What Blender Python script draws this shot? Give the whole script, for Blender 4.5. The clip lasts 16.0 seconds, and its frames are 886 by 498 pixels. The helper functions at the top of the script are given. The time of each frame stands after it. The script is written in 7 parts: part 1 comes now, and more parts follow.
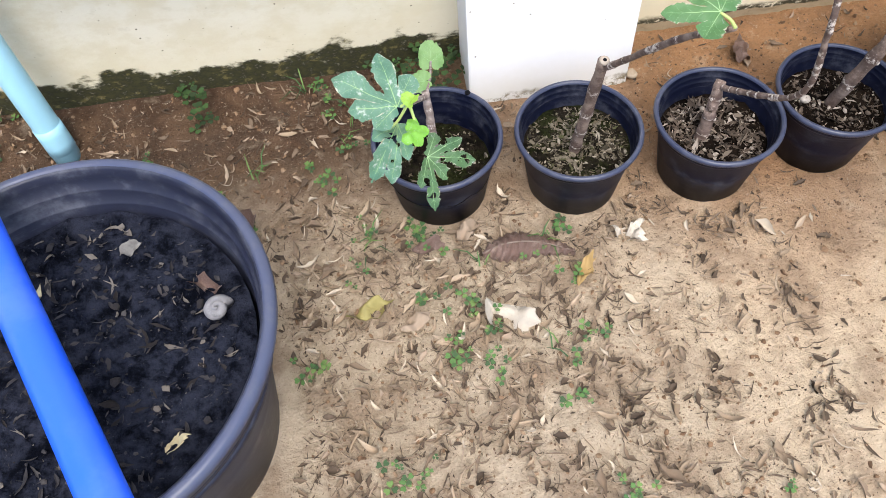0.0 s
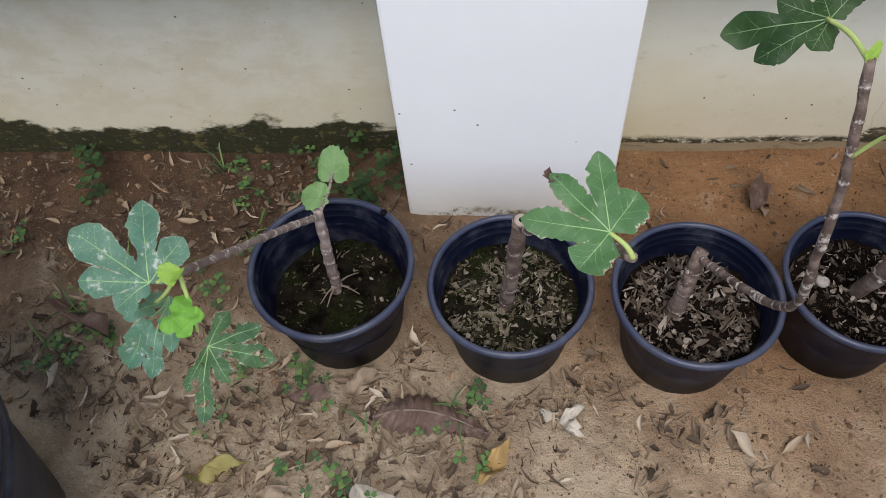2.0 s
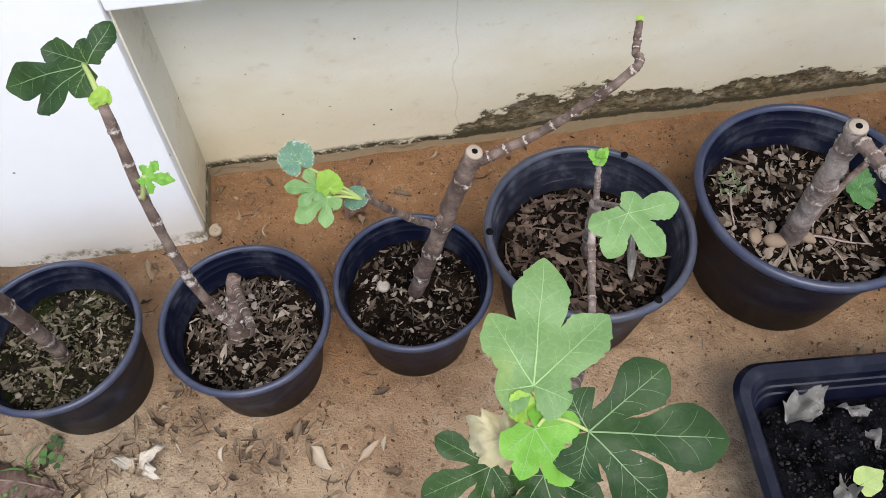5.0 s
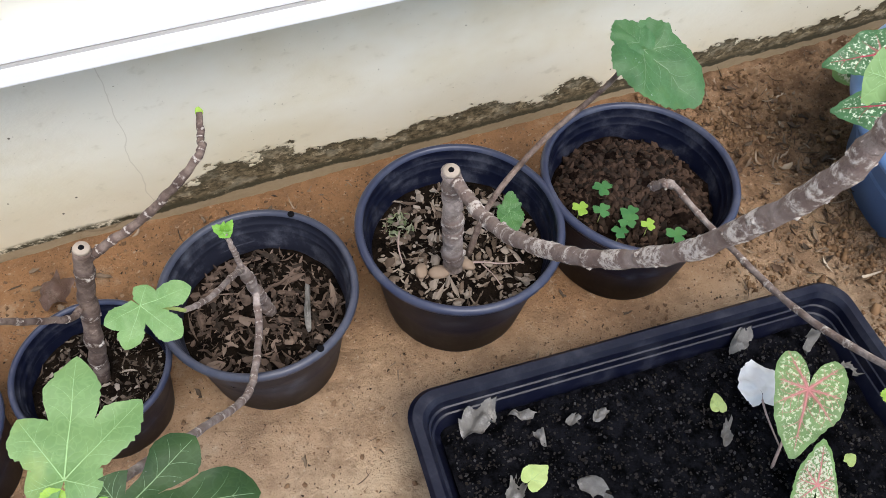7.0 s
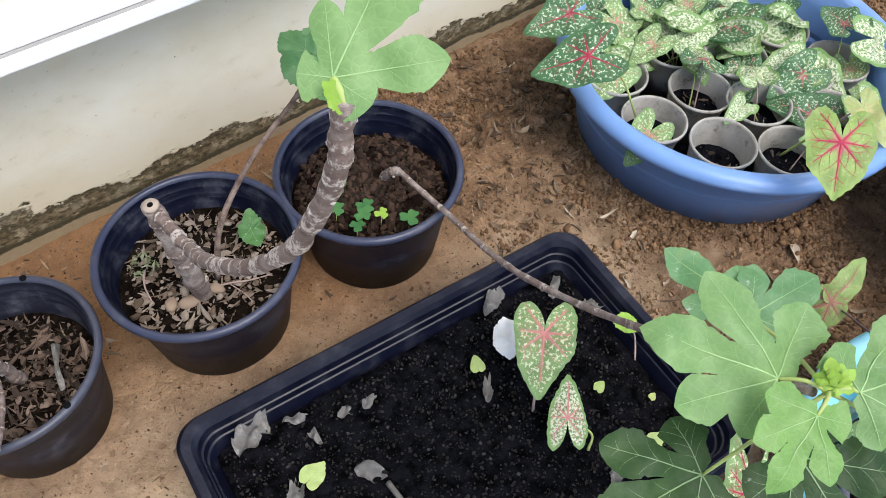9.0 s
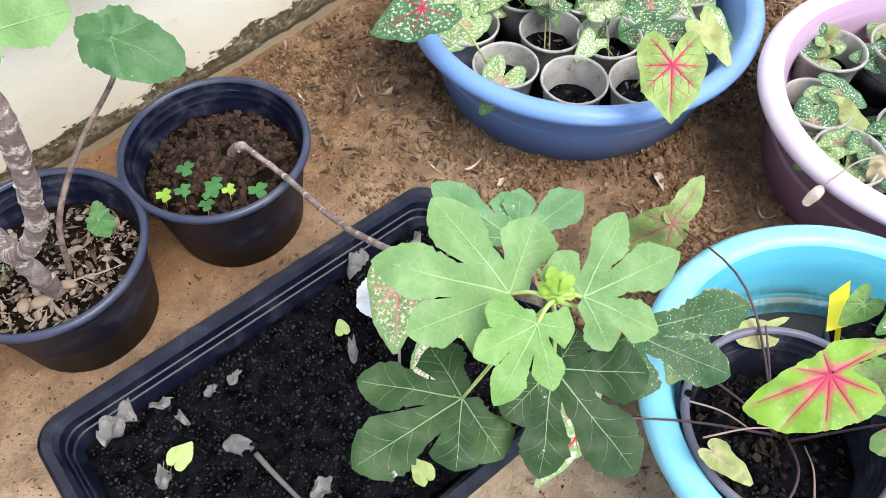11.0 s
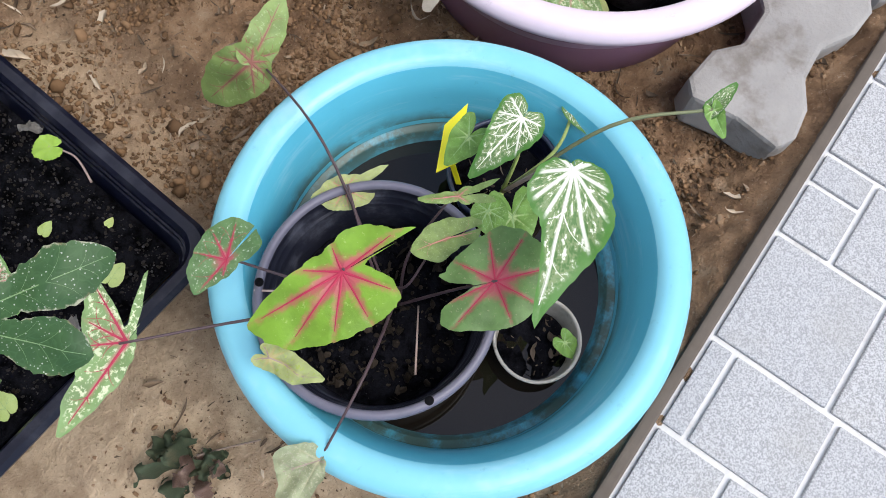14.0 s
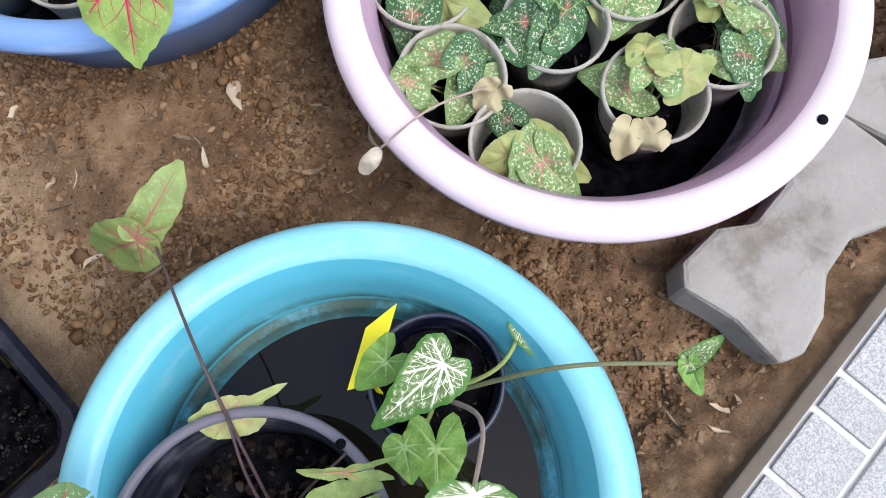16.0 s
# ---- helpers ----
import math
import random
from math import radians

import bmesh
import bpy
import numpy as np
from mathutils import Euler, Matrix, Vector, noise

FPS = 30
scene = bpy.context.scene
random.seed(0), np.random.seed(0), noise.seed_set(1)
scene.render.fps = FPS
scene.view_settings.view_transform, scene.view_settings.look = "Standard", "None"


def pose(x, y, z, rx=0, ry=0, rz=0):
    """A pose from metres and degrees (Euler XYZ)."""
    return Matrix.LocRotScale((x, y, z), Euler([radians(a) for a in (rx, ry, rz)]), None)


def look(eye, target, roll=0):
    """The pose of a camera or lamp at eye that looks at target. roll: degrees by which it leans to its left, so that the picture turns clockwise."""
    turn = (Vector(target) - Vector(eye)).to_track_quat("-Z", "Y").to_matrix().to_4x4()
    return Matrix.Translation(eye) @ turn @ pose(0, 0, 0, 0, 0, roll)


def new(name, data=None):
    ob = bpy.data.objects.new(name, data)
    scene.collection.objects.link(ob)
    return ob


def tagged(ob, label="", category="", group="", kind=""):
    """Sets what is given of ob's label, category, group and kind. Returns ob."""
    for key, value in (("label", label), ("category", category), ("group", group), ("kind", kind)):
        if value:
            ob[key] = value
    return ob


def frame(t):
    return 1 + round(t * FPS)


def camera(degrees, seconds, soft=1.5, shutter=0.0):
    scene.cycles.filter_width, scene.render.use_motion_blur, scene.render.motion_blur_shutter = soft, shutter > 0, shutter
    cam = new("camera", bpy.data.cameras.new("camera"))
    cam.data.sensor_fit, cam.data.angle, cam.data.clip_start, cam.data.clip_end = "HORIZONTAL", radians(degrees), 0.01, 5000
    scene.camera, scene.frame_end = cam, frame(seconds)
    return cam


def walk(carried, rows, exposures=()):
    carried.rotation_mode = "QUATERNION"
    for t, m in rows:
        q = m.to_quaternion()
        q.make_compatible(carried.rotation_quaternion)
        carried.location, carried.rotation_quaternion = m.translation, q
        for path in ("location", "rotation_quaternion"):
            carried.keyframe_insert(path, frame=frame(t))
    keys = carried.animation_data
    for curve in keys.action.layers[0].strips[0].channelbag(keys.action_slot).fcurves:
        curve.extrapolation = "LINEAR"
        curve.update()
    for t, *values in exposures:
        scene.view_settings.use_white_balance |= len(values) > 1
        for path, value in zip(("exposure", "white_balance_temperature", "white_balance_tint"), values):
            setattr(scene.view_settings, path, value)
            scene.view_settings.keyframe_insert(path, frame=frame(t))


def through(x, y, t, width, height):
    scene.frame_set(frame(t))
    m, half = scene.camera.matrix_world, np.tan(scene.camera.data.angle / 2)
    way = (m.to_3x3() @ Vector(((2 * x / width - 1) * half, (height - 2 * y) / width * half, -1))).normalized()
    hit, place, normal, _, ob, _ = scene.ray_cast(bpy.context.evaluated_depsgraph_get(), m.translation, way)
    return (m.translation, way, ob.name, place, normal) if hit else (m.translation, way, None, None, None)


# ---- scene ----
cam = camera(58.52, 16.0, soft=0.9)
PATH = [
    (0, (0.0373, -0.9805, 1.0058), (0.0591, -0.4655, 0.1489), -6.41),
    (0.5, (0.1159, -0.8394, 0.9674), (0.1571, -0.3164, 0.1160), -2.81),
    (1, (0.1820, -0.7863, 0.9285), (0.1514, -0.2596, 0.0790), -5.46),
    (1.5, (0.2583, -0.7596, 0.9191), (0.1896, -0.2180, 0.0813), -6.81),
    (2, (0.2629, -0.7289, 0.8702), (0.1947, -0.1847, 0.0340), -6.14),
    (2.5, (0.2993, -0.7226, 0.8772), (0.2473, -0.1647, 0.0489), -5.10),
    (3, (0.3787, -0.7023, 0.8663), (0.3710, -0.1558, 0.0289), -3.98),
    (3.2, (0.4092, -0.6915, 0.8623), (0.3976, -0.1516, 0.0207), -4.70),
    (5.3, (0.6784, -0.7324, 0.8718), (0.7691, -0.2013, 0.0294), -0.30),
    (5.5, (0.7163, -0.7424, 0.8831), (0.8095, -0.2119, 0.0405), -0.35),
    (6, (0.7726, -0.7593, 0.9112), (0.8885, -0.2271, 0.0726), 0.31),
    (6.5, (0.8197, -0.7689, 0.9325), (0.9894, -0.2383, 0.1020), 2.01),
    (7, (0.8495, -0.7821, 0.9377), (1.0914, -0.2638, 0.1175), 4.12),
    (7.5, (0.9172, -0.7963, 0.9637), (1.2266, -0.3146, 0.1438), 5.51),
    (8, (0.9756, -0.8460, 0.9785), (1.3227, -0.3759, 0.1670), 4.19),
    (8.2, (0.9912, -0.8627, 0.9832), (1.3443, -0.3948, 0.1730), 3.46),
    (10.3, (1.0076, -0.9208, 0.9641), (1.3926, -0.5072, 0.1392), 3.52),
    (10.5, (1.0430, -0.9546, 0.9679), (1.4223, -0.5355, 0.1429), 1.16),
    (11, (1.1101, -1.0060, 0.9672), (1.4839, -0.5933, 0.1366), -1.13),
    (11.5, (1.1274, -1.0374, 0.9501), (1.5210, -0.6803, 0.1032), 0.35),
    (12, (1.1878, -1.1060, 0.9677), (1.5793, -0.8049, 0.0982), -0.81),
    (12.5, (1.2821, -1.1617, 0.9995), (1.6629, -0.8713, 0.1216), -4.24),
    (13, (1.3559, -1.1735, 1.0022), (1.7422, -0.9059, 0.1196), -2.74),
    (13.5, (1.4305, -1.1646, 0.9929), (1.7952, -0.9475, 0.0874), 1.94),
    (14, (1.4643, -1.1504, 0.8793), (1.7220, -1.0079, -0.0763), 7.07),
    (14.5, (1.5171, -1.1243, 0.7982), (1.6551, -1.0200, -0.1867), 2.25),
    (15, (1.5974, -1.1213, 0.7876), (1.6792, -1.0077, -0.2025), -10.21),
    (15.5, (1.6499, -1.1170, 0.7985), (1.7472, -0.9847, -0.1879), -8.40),
    (16, (1.7450, -1.0664, 0.8100), (1.9208, -0.9230, -0.1639), 2.29),
]
EXPOSURES = [(0.0, 0.85), (0.5, 0.72), (1.0, 0.36), (1.5, 0.05), (2.5, -0.10), (3.2, -0.1), (5.3, 0.38), (7.0, 0.42), (8.2, 0.38), (10.5, 0.72), (11.3, 0.85), (12.2, 0.6), (13.5, 0.38), (14.5, 0.22), (15.0, 0.32), (16.0, 0.42)]
walk(cam, [(t, look(eye, target, roll)) for t, eye, target, roll in PATH], EXPOSURES)


# ---- world and light ----
world = bpy.data.worlds.new("sky")
scene.world = world
world.use_nodes = True
wn = world.node_tree
sky = wn.nodes.new("ShaderNodeTexSky")
sky.sky_type, sky.sun_disc = "NISHITA", False
sky.sun_elevation, sky.sun_rotation = radians(60), radians(174)
sky.dust_density, sky.ozone_density = 2.0, 1.0
wn.links.new(sky.outputs[0], wn.nodes["Background"].inputs[0])
wn.nodes["Background"].inputs[1].default_value = 0.20
sun_data = bpy.data.lights.new("sun", "SUN")
sun_data.energy, sun_data.angle, sun_data.color = 2.2, radians(40), (1.0, 0.97, 0.93)
sun = new("sun", sun_data)
sun.matrix_world = look((0.3, -3.0, 5.2), (0, 0, 0))
tagged(sun, kind="structure")


# ---- materials ----
class Mat:
    """A small node builder."""

    def __init__(self, name, rough=0.6, spec=0.4):
        self.m = bpy.data.materials.new(name)
        self.m.use_nodes = True
        self.t = self.m.node_tree
        self.b = self.t.nodes["Principled BSDF"]
        self.b.inputs["Roughness"].default_value = rough
        self.b.inputs["Specular IOR Level"].default_value = spec
        self.co = self.node("ShaderNodeTexCoord").outputs["Object"]

    def node(self, kind):
        return self.t.nodes.new(kind)

    def put(self, sock, v):
        if isinstance(v, bpy.types.NodeSocket):
            self.t.links.new(v, sock)
        elif isinstance(v, tuple) and len(v) == 3 and sock.type == "RGBA":
            sock.default_value = (*v, 1)
        else:
            sock.default_value = v

    def noise(self, scale, detail=4.0, rough=0.6, co=None):
        n = self.node("ShaderNodeTexNoise")
        self.put(n.inputs["Vector"], co or self.co)
        self.put(n.inputs["Scale"], scale)
        self.put(n.inputs["Detail"], detail)
        self.put(n.inputs["Roughness"], rough)
        return n.outputs["Fac"]

    def voronoi(self, scale, co=None, out="Distance", feature="F1"):
        n = self.node("ShaderNodeTexVoronoi")
        n.feature = feature
        self.put(n.inputs["Vector"], co or self.co)
        self.put(n.inputs["Scale"], scale)
        return n.outputs[out]

    def step(self, v, lo, hi):
        n = self.node("ShaderNodeMapRange")
        n.interpolation_type = "SMOOTHSTEP"
        self.put(n.inputs["Value"], v)
        self.put(n.inputs["From Min"], lo)
        self.put(n.inputs["From Max"], hi)
        return n.outputs["Result"]

    def math(self, op, a, b=0.0):
        n = self.node("ShaderNodeMath")
        n.operation = op
        self.put(n.inputs[0], a)
        self.put(n.inputs[1], b)
        return n.outputs[0]

    def mix(self, f, a, b, mode="MIX"):
        n = self.node("ShaderNodeMix")
        n.data_type, n.blend_type = "RGBA", mode
        self.put(n.inputs[0], f)
        self.put(n.inputs[6], a)
        self.put(n.inputs[7], b)
        return n.outputs[2]

    def axis(self, i, co=None):
        n = self.node("ShaderNodeSeparateXYZ")
        self.put(n.inputs[0], co or self.co)
        return n.outputs[i]

    def attr(self, name, out="Fac"):
        n = self.node("ShaderNodeAttribute")
        n.attribute_name = name
        return n.outputs[out]

    def rand(self):
        return self.node("ShaderNodeObjectInfo").outputs["Random"]

    def island(self):
        return self.node("ShaderNodeNewGeometry").outputs["Random Per Island"]

    def bump(self, h, strength=0.4, dist=0.002):
        n = self.node("ShaderNodeBump")
        self.put(n.inputs["Strength"], strength)
        self.put(n.inputs["Distance"], dist)
        self.put(n.inputs["Height"], h)
        self.t.links.new(n.outputs[0], self.b.inputs["Normal"])

    def colour(self, c):
        self.put(self.b.inputs["Base Color"], c)
        return self

    def rough(self, v):
        self.put(self.b.inputs["Roughness"], v)
        return self

    def thin(self, amount, c):
        """Light that comes through a leaf."""
        tr, mx = self.node("ShaderNodeBsdfTranslucent"), self.node("ShaderNodeMixShader")
        self.put(tr.inputs[0], c)
        self.put(mx.inputs[0], amount)
        out = self.t.nodes["Material Output"]
        self.t.links.new(self.b.outputs[0], mx.inputs[1])
        self.t.links.new(tr.outputs[0], mx.inputs[2])
        self.t.links.new(mx.outputs[0], out.inputs[0])
        return self


def mat_ground():
    m = Mat("sandy_earth", 0.95, 0.12)
    big, mid, fine, grit = m.noise(2.2, 3), m.noise(14, 6, 0.65), m.noise(110, 5, 0.75), m.noise(330, 3, 0.8)
    sand, rust, dark = (0.59, 0.460, 0.315), (0.360, 0.195, 0.095), (0.075, 0.046, 0.029)
    # redder, damper earth in the strip by the wall, pale dry sand further out
    near = m.math("ADD", m.axis(1), m.math("MULTIPLY", big, 0.55))
    near = m.math("SUBTRACT", near, m.math("MULTIPLY", m.step(m.axis(0), 0.55, 0.10), 0.16))
    c = m.mix(m.step(near, -0.36, 0.12), sand, rust)
    c = m.mix(m.math("MULTIPLY", m.step(m.math("ADD", m.axis(0), m.math("MULTIPLY", big, 0.5)), 0.80, 0.35), 0.55), c, m.mix(m.step(m.noise(9, 5, 0.7), 0.42, 0.60), (0.45, 0.370, 0.275), (0.240, 0.192, 0.138)))
    humus = m.math("MULTIPLY", m.step(m.math("ADD", m.axis(0), m.math("MULTIPLY", big, 0.3)), 0.42, 0.18), m.step(m.math("ADD", m.axis(1), m.math("MULTIPLY", mid, 0.16)), -0.27, -0.05))
    c = m.mix(m.math("MULTIPLY", humus, 0.9), c, (0.050, 0.027, 0.016))
    c = m.mix(m.step(m.math("ADD", m.axis(0), m.math("MULTIPLY", big, 0.6)), 1.55, 2.15), c, m.mix(m.step(mid, 0.4, 0.6), (0.35, 0.22, 0.128), (0.19, 0.115, 0.067)))
    c = m.mix(m.math("MULTIPLY", m.step(mid, 0.44, 0.62), 0.75), c, m.mix(0.65, c, (0.19, 0.115, 0.068)))
    c = m.mix(m.math("MULTIPLY", m.step(mid, 0.44, 0.30), 0.5), c, m.mix(0.5, c, (0.66, 0.55, 0.40)))
    c = m.mix(m.math("MULTIPLY", m.step(fine, 0.55, 0.70), 0.55), c, m.mix(0.75, c, dark))
    c = m.mix(m.math("MULTIPLY", m.step(fine, 0.42, 0.28), 0.7), c, m.mix(0.6, c, (0.74, 0.63, 0.48)))
    c = m.mix(m.math("MULTIPLY", m.step(grit, 0.60, 0.70), 0.7), c, dark)
    c = m.mix(m.math("MULTIPLY", m.step(grit, 0.36, 0.28), 0.6), c, (0.72, 0.62, 0.48))
    m.colour(c)
    m.bump(m.math("ADD", m.math("MULTIPLY", mid, 1.5), m.math("ADD", m.math("MULTIPLY", fine, 1.2), m.math("MULTIPLY", grit, 0.6))), 1.0, 0.007)
    return m.m


def mat_plaster():
    """Cream plaster: green-black algae along its foot at one end, brown peeled patches over a pale footing at the other."""
    m = Mat("cream_plaster", 0.8, 0.25)
    co = m.node("ShaderNodeMapping")
    m.put(co.inputs["Vector"], m.co)
    co.inputs["Scale"].default_value = (1, 1, 1.6)
    v = co.outputs[0]
    z, x = m.axis(2), m.axis(0)
    large, blot, fine, streak = m.noise(3.5, 4, 0.6, v), m.noise(13, 6, 0.65, v), m.noise(70, 5, 0.7, v), m.noise(28, 3, 0.6, v)
    c = m.mix(m.step(large, 0.38, 0.68), (0.73, 0.70, 0.59), (0.66, 0.60, 0.45))
    c = m.mix(m.math("MULTIPLY", m.step(m.math("ADD", x, m.math("MULTIPLY", large, 0.5)), 0.65, 0.20), 0.75), c, m.mix(m.step(blot, 0.40, 0.62), (0.60, 0.57, 0.47), (0.52, 0.47, 0.34)))
    c = m.mix(m.math("MULTIPLY", m.step(z, 0.22, 0.03), 0.5), c, (0.63, 0.55, 0.36))
    c = m.mix(m.math("MULTIPLY", m.step(streak, 0.60, 0.72), 0.3), c, (0.45, 0.40, 0.28))
    c = m.mix(m.step(m.voronoi(30), 0.06, 0.035), c, (0.12, 0.10, 0.07))
    c = m.mix(m.math("MULTIPLY", m.step(m.noise(190, 2, 0.6), 0.70, 0.74), 0.6), c, (0.2, 0.17, 0.11))
    # a hair crack
    way = m.math("ADD", m.math("SUBTRACT", x, 0.755), m.math("MULTIPLY", m.math("SUBTRACT", m.noise(9, 3, 0.6), 0.5), 0.035))
    c = m.mix(m.math("MULTIPLY", m.step(m.math("ABSOLUTE", way), 0.0011, 0.0003), 0.35), c, (0.38, 0.33, 0.23))
    right = m.step(x, 0.38, 0.42)
    edge = m.math("ADD", m.math("MULTIPLY", m.math("SUBTRACT", blot, 0.5), 0.15), m.math("MULTIPLY", m.math("SUBTRACT", large, 0.5), 0.12))
    # brown peeled patches
    rise = m.math("ADD", m.math("MULTIPLY", m.step(x, 0.60, 0.88), 0.068), -0.006)
    peel = m.math("SUBTRACT", z, m.math("ADD", edge, rise))
    grey = m.mix(m.step(fine, 0.36, 0.64), (0.045, 0.036, 0.018), (0.19, 0.15, 0.088))
    grey = m.mix(m.math("MULTIPLY", m.step(m.noise(40, 5, 0.7, v), 0.54, 0.62), 0.7), grey, (0.40, 0.33, 0.21))
    broken = m.math("ADD", 0.80, m.math("MULTIPLY", m.step(streak, 0.36, 0.5), 0.20))
    c = m.mix(m.math("MULTIPLY", m.math("MULTIPLY", m.step(peel, 0.003, 0.0), right), broken), c, grey)
    rim = m.math("MULTIPLY", m.step(m.math("ABSOLUTE", m.math("ADD", peel, 0.004)), 0.008, 0.002), m.step(fine, 0.42, 0.56))
    c = m.mix(m.math("MULTIPLY", m.math("MULTIPLY", rim, right), 0.8), c, (0.045, 0.04, 0.022))
    # a dark seam over the pale footing
    foot = m.math("SUBTRACT", z, m.math("ADD", 0.017, m.math("MULTIPLY", edge, 0.16)))
    c = m.mix(m.math("MULTIPLY", m.math("MULTIPLY", m.step(foot, 0.016, 0.006), right), m.step(fine, 0.34, 0.52)), c, (0.05, 0.045, 0.025))
    c = m.mix(m.math("MULTIPLY", m.step(foot, 0.002, -0.001), right), c, m.mix(fine, (0.38, 0.31, 0.20), (0.24, 0.175, 0.105)))
    # algae
    left = m.math("SUBTRACT", 1.0, right)
    algae = m.math("SUBTRACT", z, m.math("ADD", m.math("MULTIPLY", edge, 0.85), 0.066))
    moss = m.mix(m.step(fine, 0.35, 0.62), (0.006, 0.0065, 0.002), (0.030, 0.030, 0.0075))
    moss = m.mix(m.math("MULTIPLY", m.step(m.noise(34, 4, 0.7, v), 0.55, 0.66), 0.6), moss, (0.17, 0.135, 0.045))
    c = m.mix(m.math("MULTIPLY", m.math("MULTIPLY", m.step(algae, 0.012, -0.003), left), m.math("ADD", m.math("MULTIPLY", m.step(fine, 0.28, 0.45), 0.3), 0.68)), c, moss)
    m.colour(c)
    m.bump(m.math("ADD", m.math("MULTIPLY", fine, 0.5), m.math("MULTIPLY", m.math("MULTIPLY", m.step(peel, 0.006, 0.0), right), -1.5)), 0.5, 0.003)
    return m.m


def mat_plain(name, c, rough=0.6, spec=0.4, vary=0.12, scale=18.0, dirt=(0.2, 0.18, 0.15), dirty=0.0, bump=0.0):
    """A paint, plastic or stone with faint blotches, grain and some dirt."""
    m = Mat(name, rough, spec)
    n, f = m.noise(scale, 4), m.noise(scale * 9, 3, 0.7)
    col = m.mix(n, tuple(v * (1 - vary) for v in c), tuple(min(1, v * (1 + vary)) for v in c))
    if dirty:
        col = m.mix(m.math("MULTIPLY", m.step(m.noise(scale * 0.6, 6, 0.7), 0.5, 0.72), dirty), col, dirt)
    m.colour(col)
    m.rough(m.math("ADD", m.math("MULTIPLY", m.math("SUBTRACT", n, 0.5), 0.25), rough))
    if bump:
        m.bump(m.math("ADD", n, f), bump, 0.002)
    return m.m


def mat_pot(name, c, dust, spec=0.14, rough=0.30):
    """Thin black nursery plastic, scuffed and dusted with dry earth."""
    m = Mat(name, 0.42, spec)
    n, f = m.noise(26, 5, 0.7), m.noise(150, 3)
    scr = m.node("ShaderNodeMapping")
    m.put(scr.inputs["Vector"], m.co)
    scr.inputs["Scale"].default_value = (12, 12, 160)
    s = m.noise(1.0, 3, 0.7, scr.outputs[0])
    col = m.mix(m.math("MULTIPLY", m.step(n, 0.45, 0.75), dust), c, (0.085, 0.090, 0.112))
    col = m.mix(m.math("MULTIPLY", m.step(s, 0.62, 0.75), dust * 0.8), col, (0.09, 0.09, 0.105))
    m.colour(col)
    m.rough(m.math("ADD", rough, m.math("MULTIPLY", n, 0.3)))
    m.bump(f, 0.15, 0.001)
    return m.m


def mat_soil(name, a, b, bits=(0.35, 0.28, 0.2), amount=0.5, moss=None):
    m = Mat(name, 0.97, 0.02)
    n, f = m.noise(45, 5, 0.7), m.noise(210, 3, 0.7)
    c = m.mix(m.step(n, 0.35, 0.65), a, b)
    if moss:
        c = m.mix(m.math("MULTIPLY", m.step(m.noise(19, 4, 0.7), 0.46, 0.62), 0.8), c, m.mix(m.step(f, 0.4, 0.6), moss, tuple(v * 0.4 for v in moss)))
    c = m.mix(m.math("MULTIPLY", m.step(f, 0.66, 0.76), amount), c, bits)
    m.colour(c)
    m.bump(m.math("ADD", n, f), 0.9, 0.004)
    return m.m


def mat_bits(name, cols, rough=0.85):
    """Many loose pieces, each with a shade of its own."""
    m = Mat(name, rough, 0.2)
    r = m.node("ShaderNodeValToRGB")
    m.put(r.inputs[0], m.island())
    r.color_ramp.interpolation = "CONSTANT"
    for i, c in enumerate(cols):
        e = r.color_ramp.elements[i] if i < 2 else r.color_ramp.elements.new(0.5)
        e.position, e.color = i / len(cols), (*c, 1)
    c = m.mix(m.math("MULTIPLY", m.noise(90, 4), 0.7), r.outputs[0], m.mix(0.55, r.outputs[0], (0.05, 0.035, 0.02)))
    m.colour(c)
    m.bump(m.noise(300, 2), 0.4, 0.001)
    return m.m


def mat_bark(name, low, high, ringed):
    """Fig bark; 'ring' marks the swollen leaf scars."""
    m = Mat(name, 0.85, 0.2)
    n, f = m.noise(60, 5, 0.7), m.noise(240, 3, 0.7)
    c = m.mix(m.step(n, 0.32, 0.68), low, high)
    c = m.mix(m.step(f, 0.62, 0.72), c, tuple(min(1, v * 1.35 + 0.06) for v in high))
    c = m.mix(m.math("MULTIPLY", m.step(m.noise(22, 3, 0.6), 0.45, 0.62), 0.5), c, tuple(v * 0.75 for v in low))
    ring = m.attr("ring")
    c = m.mix(m.math("MULTIPLY", m.step(m.math("ADD", ring, m.math("MULTIPLY", m.math("SUBTRACT", n, 0.5), 1.4)), 0.10, 0.55), 0.55), c, ringed)
    c = m.mix(m.math("MULTIPLY", m.step(m.math("ADD", ring, m.math("MULTIPLY", m.math("SUBTRACT", f, 0.5), 1.2)), 0.80, 1.10), 0.8), c, (0.58, 0.52, 0.46))
    m.colour(c)
    m.bump(m.math("ADD", n, f), 0.8, 0.002)
    return m.m


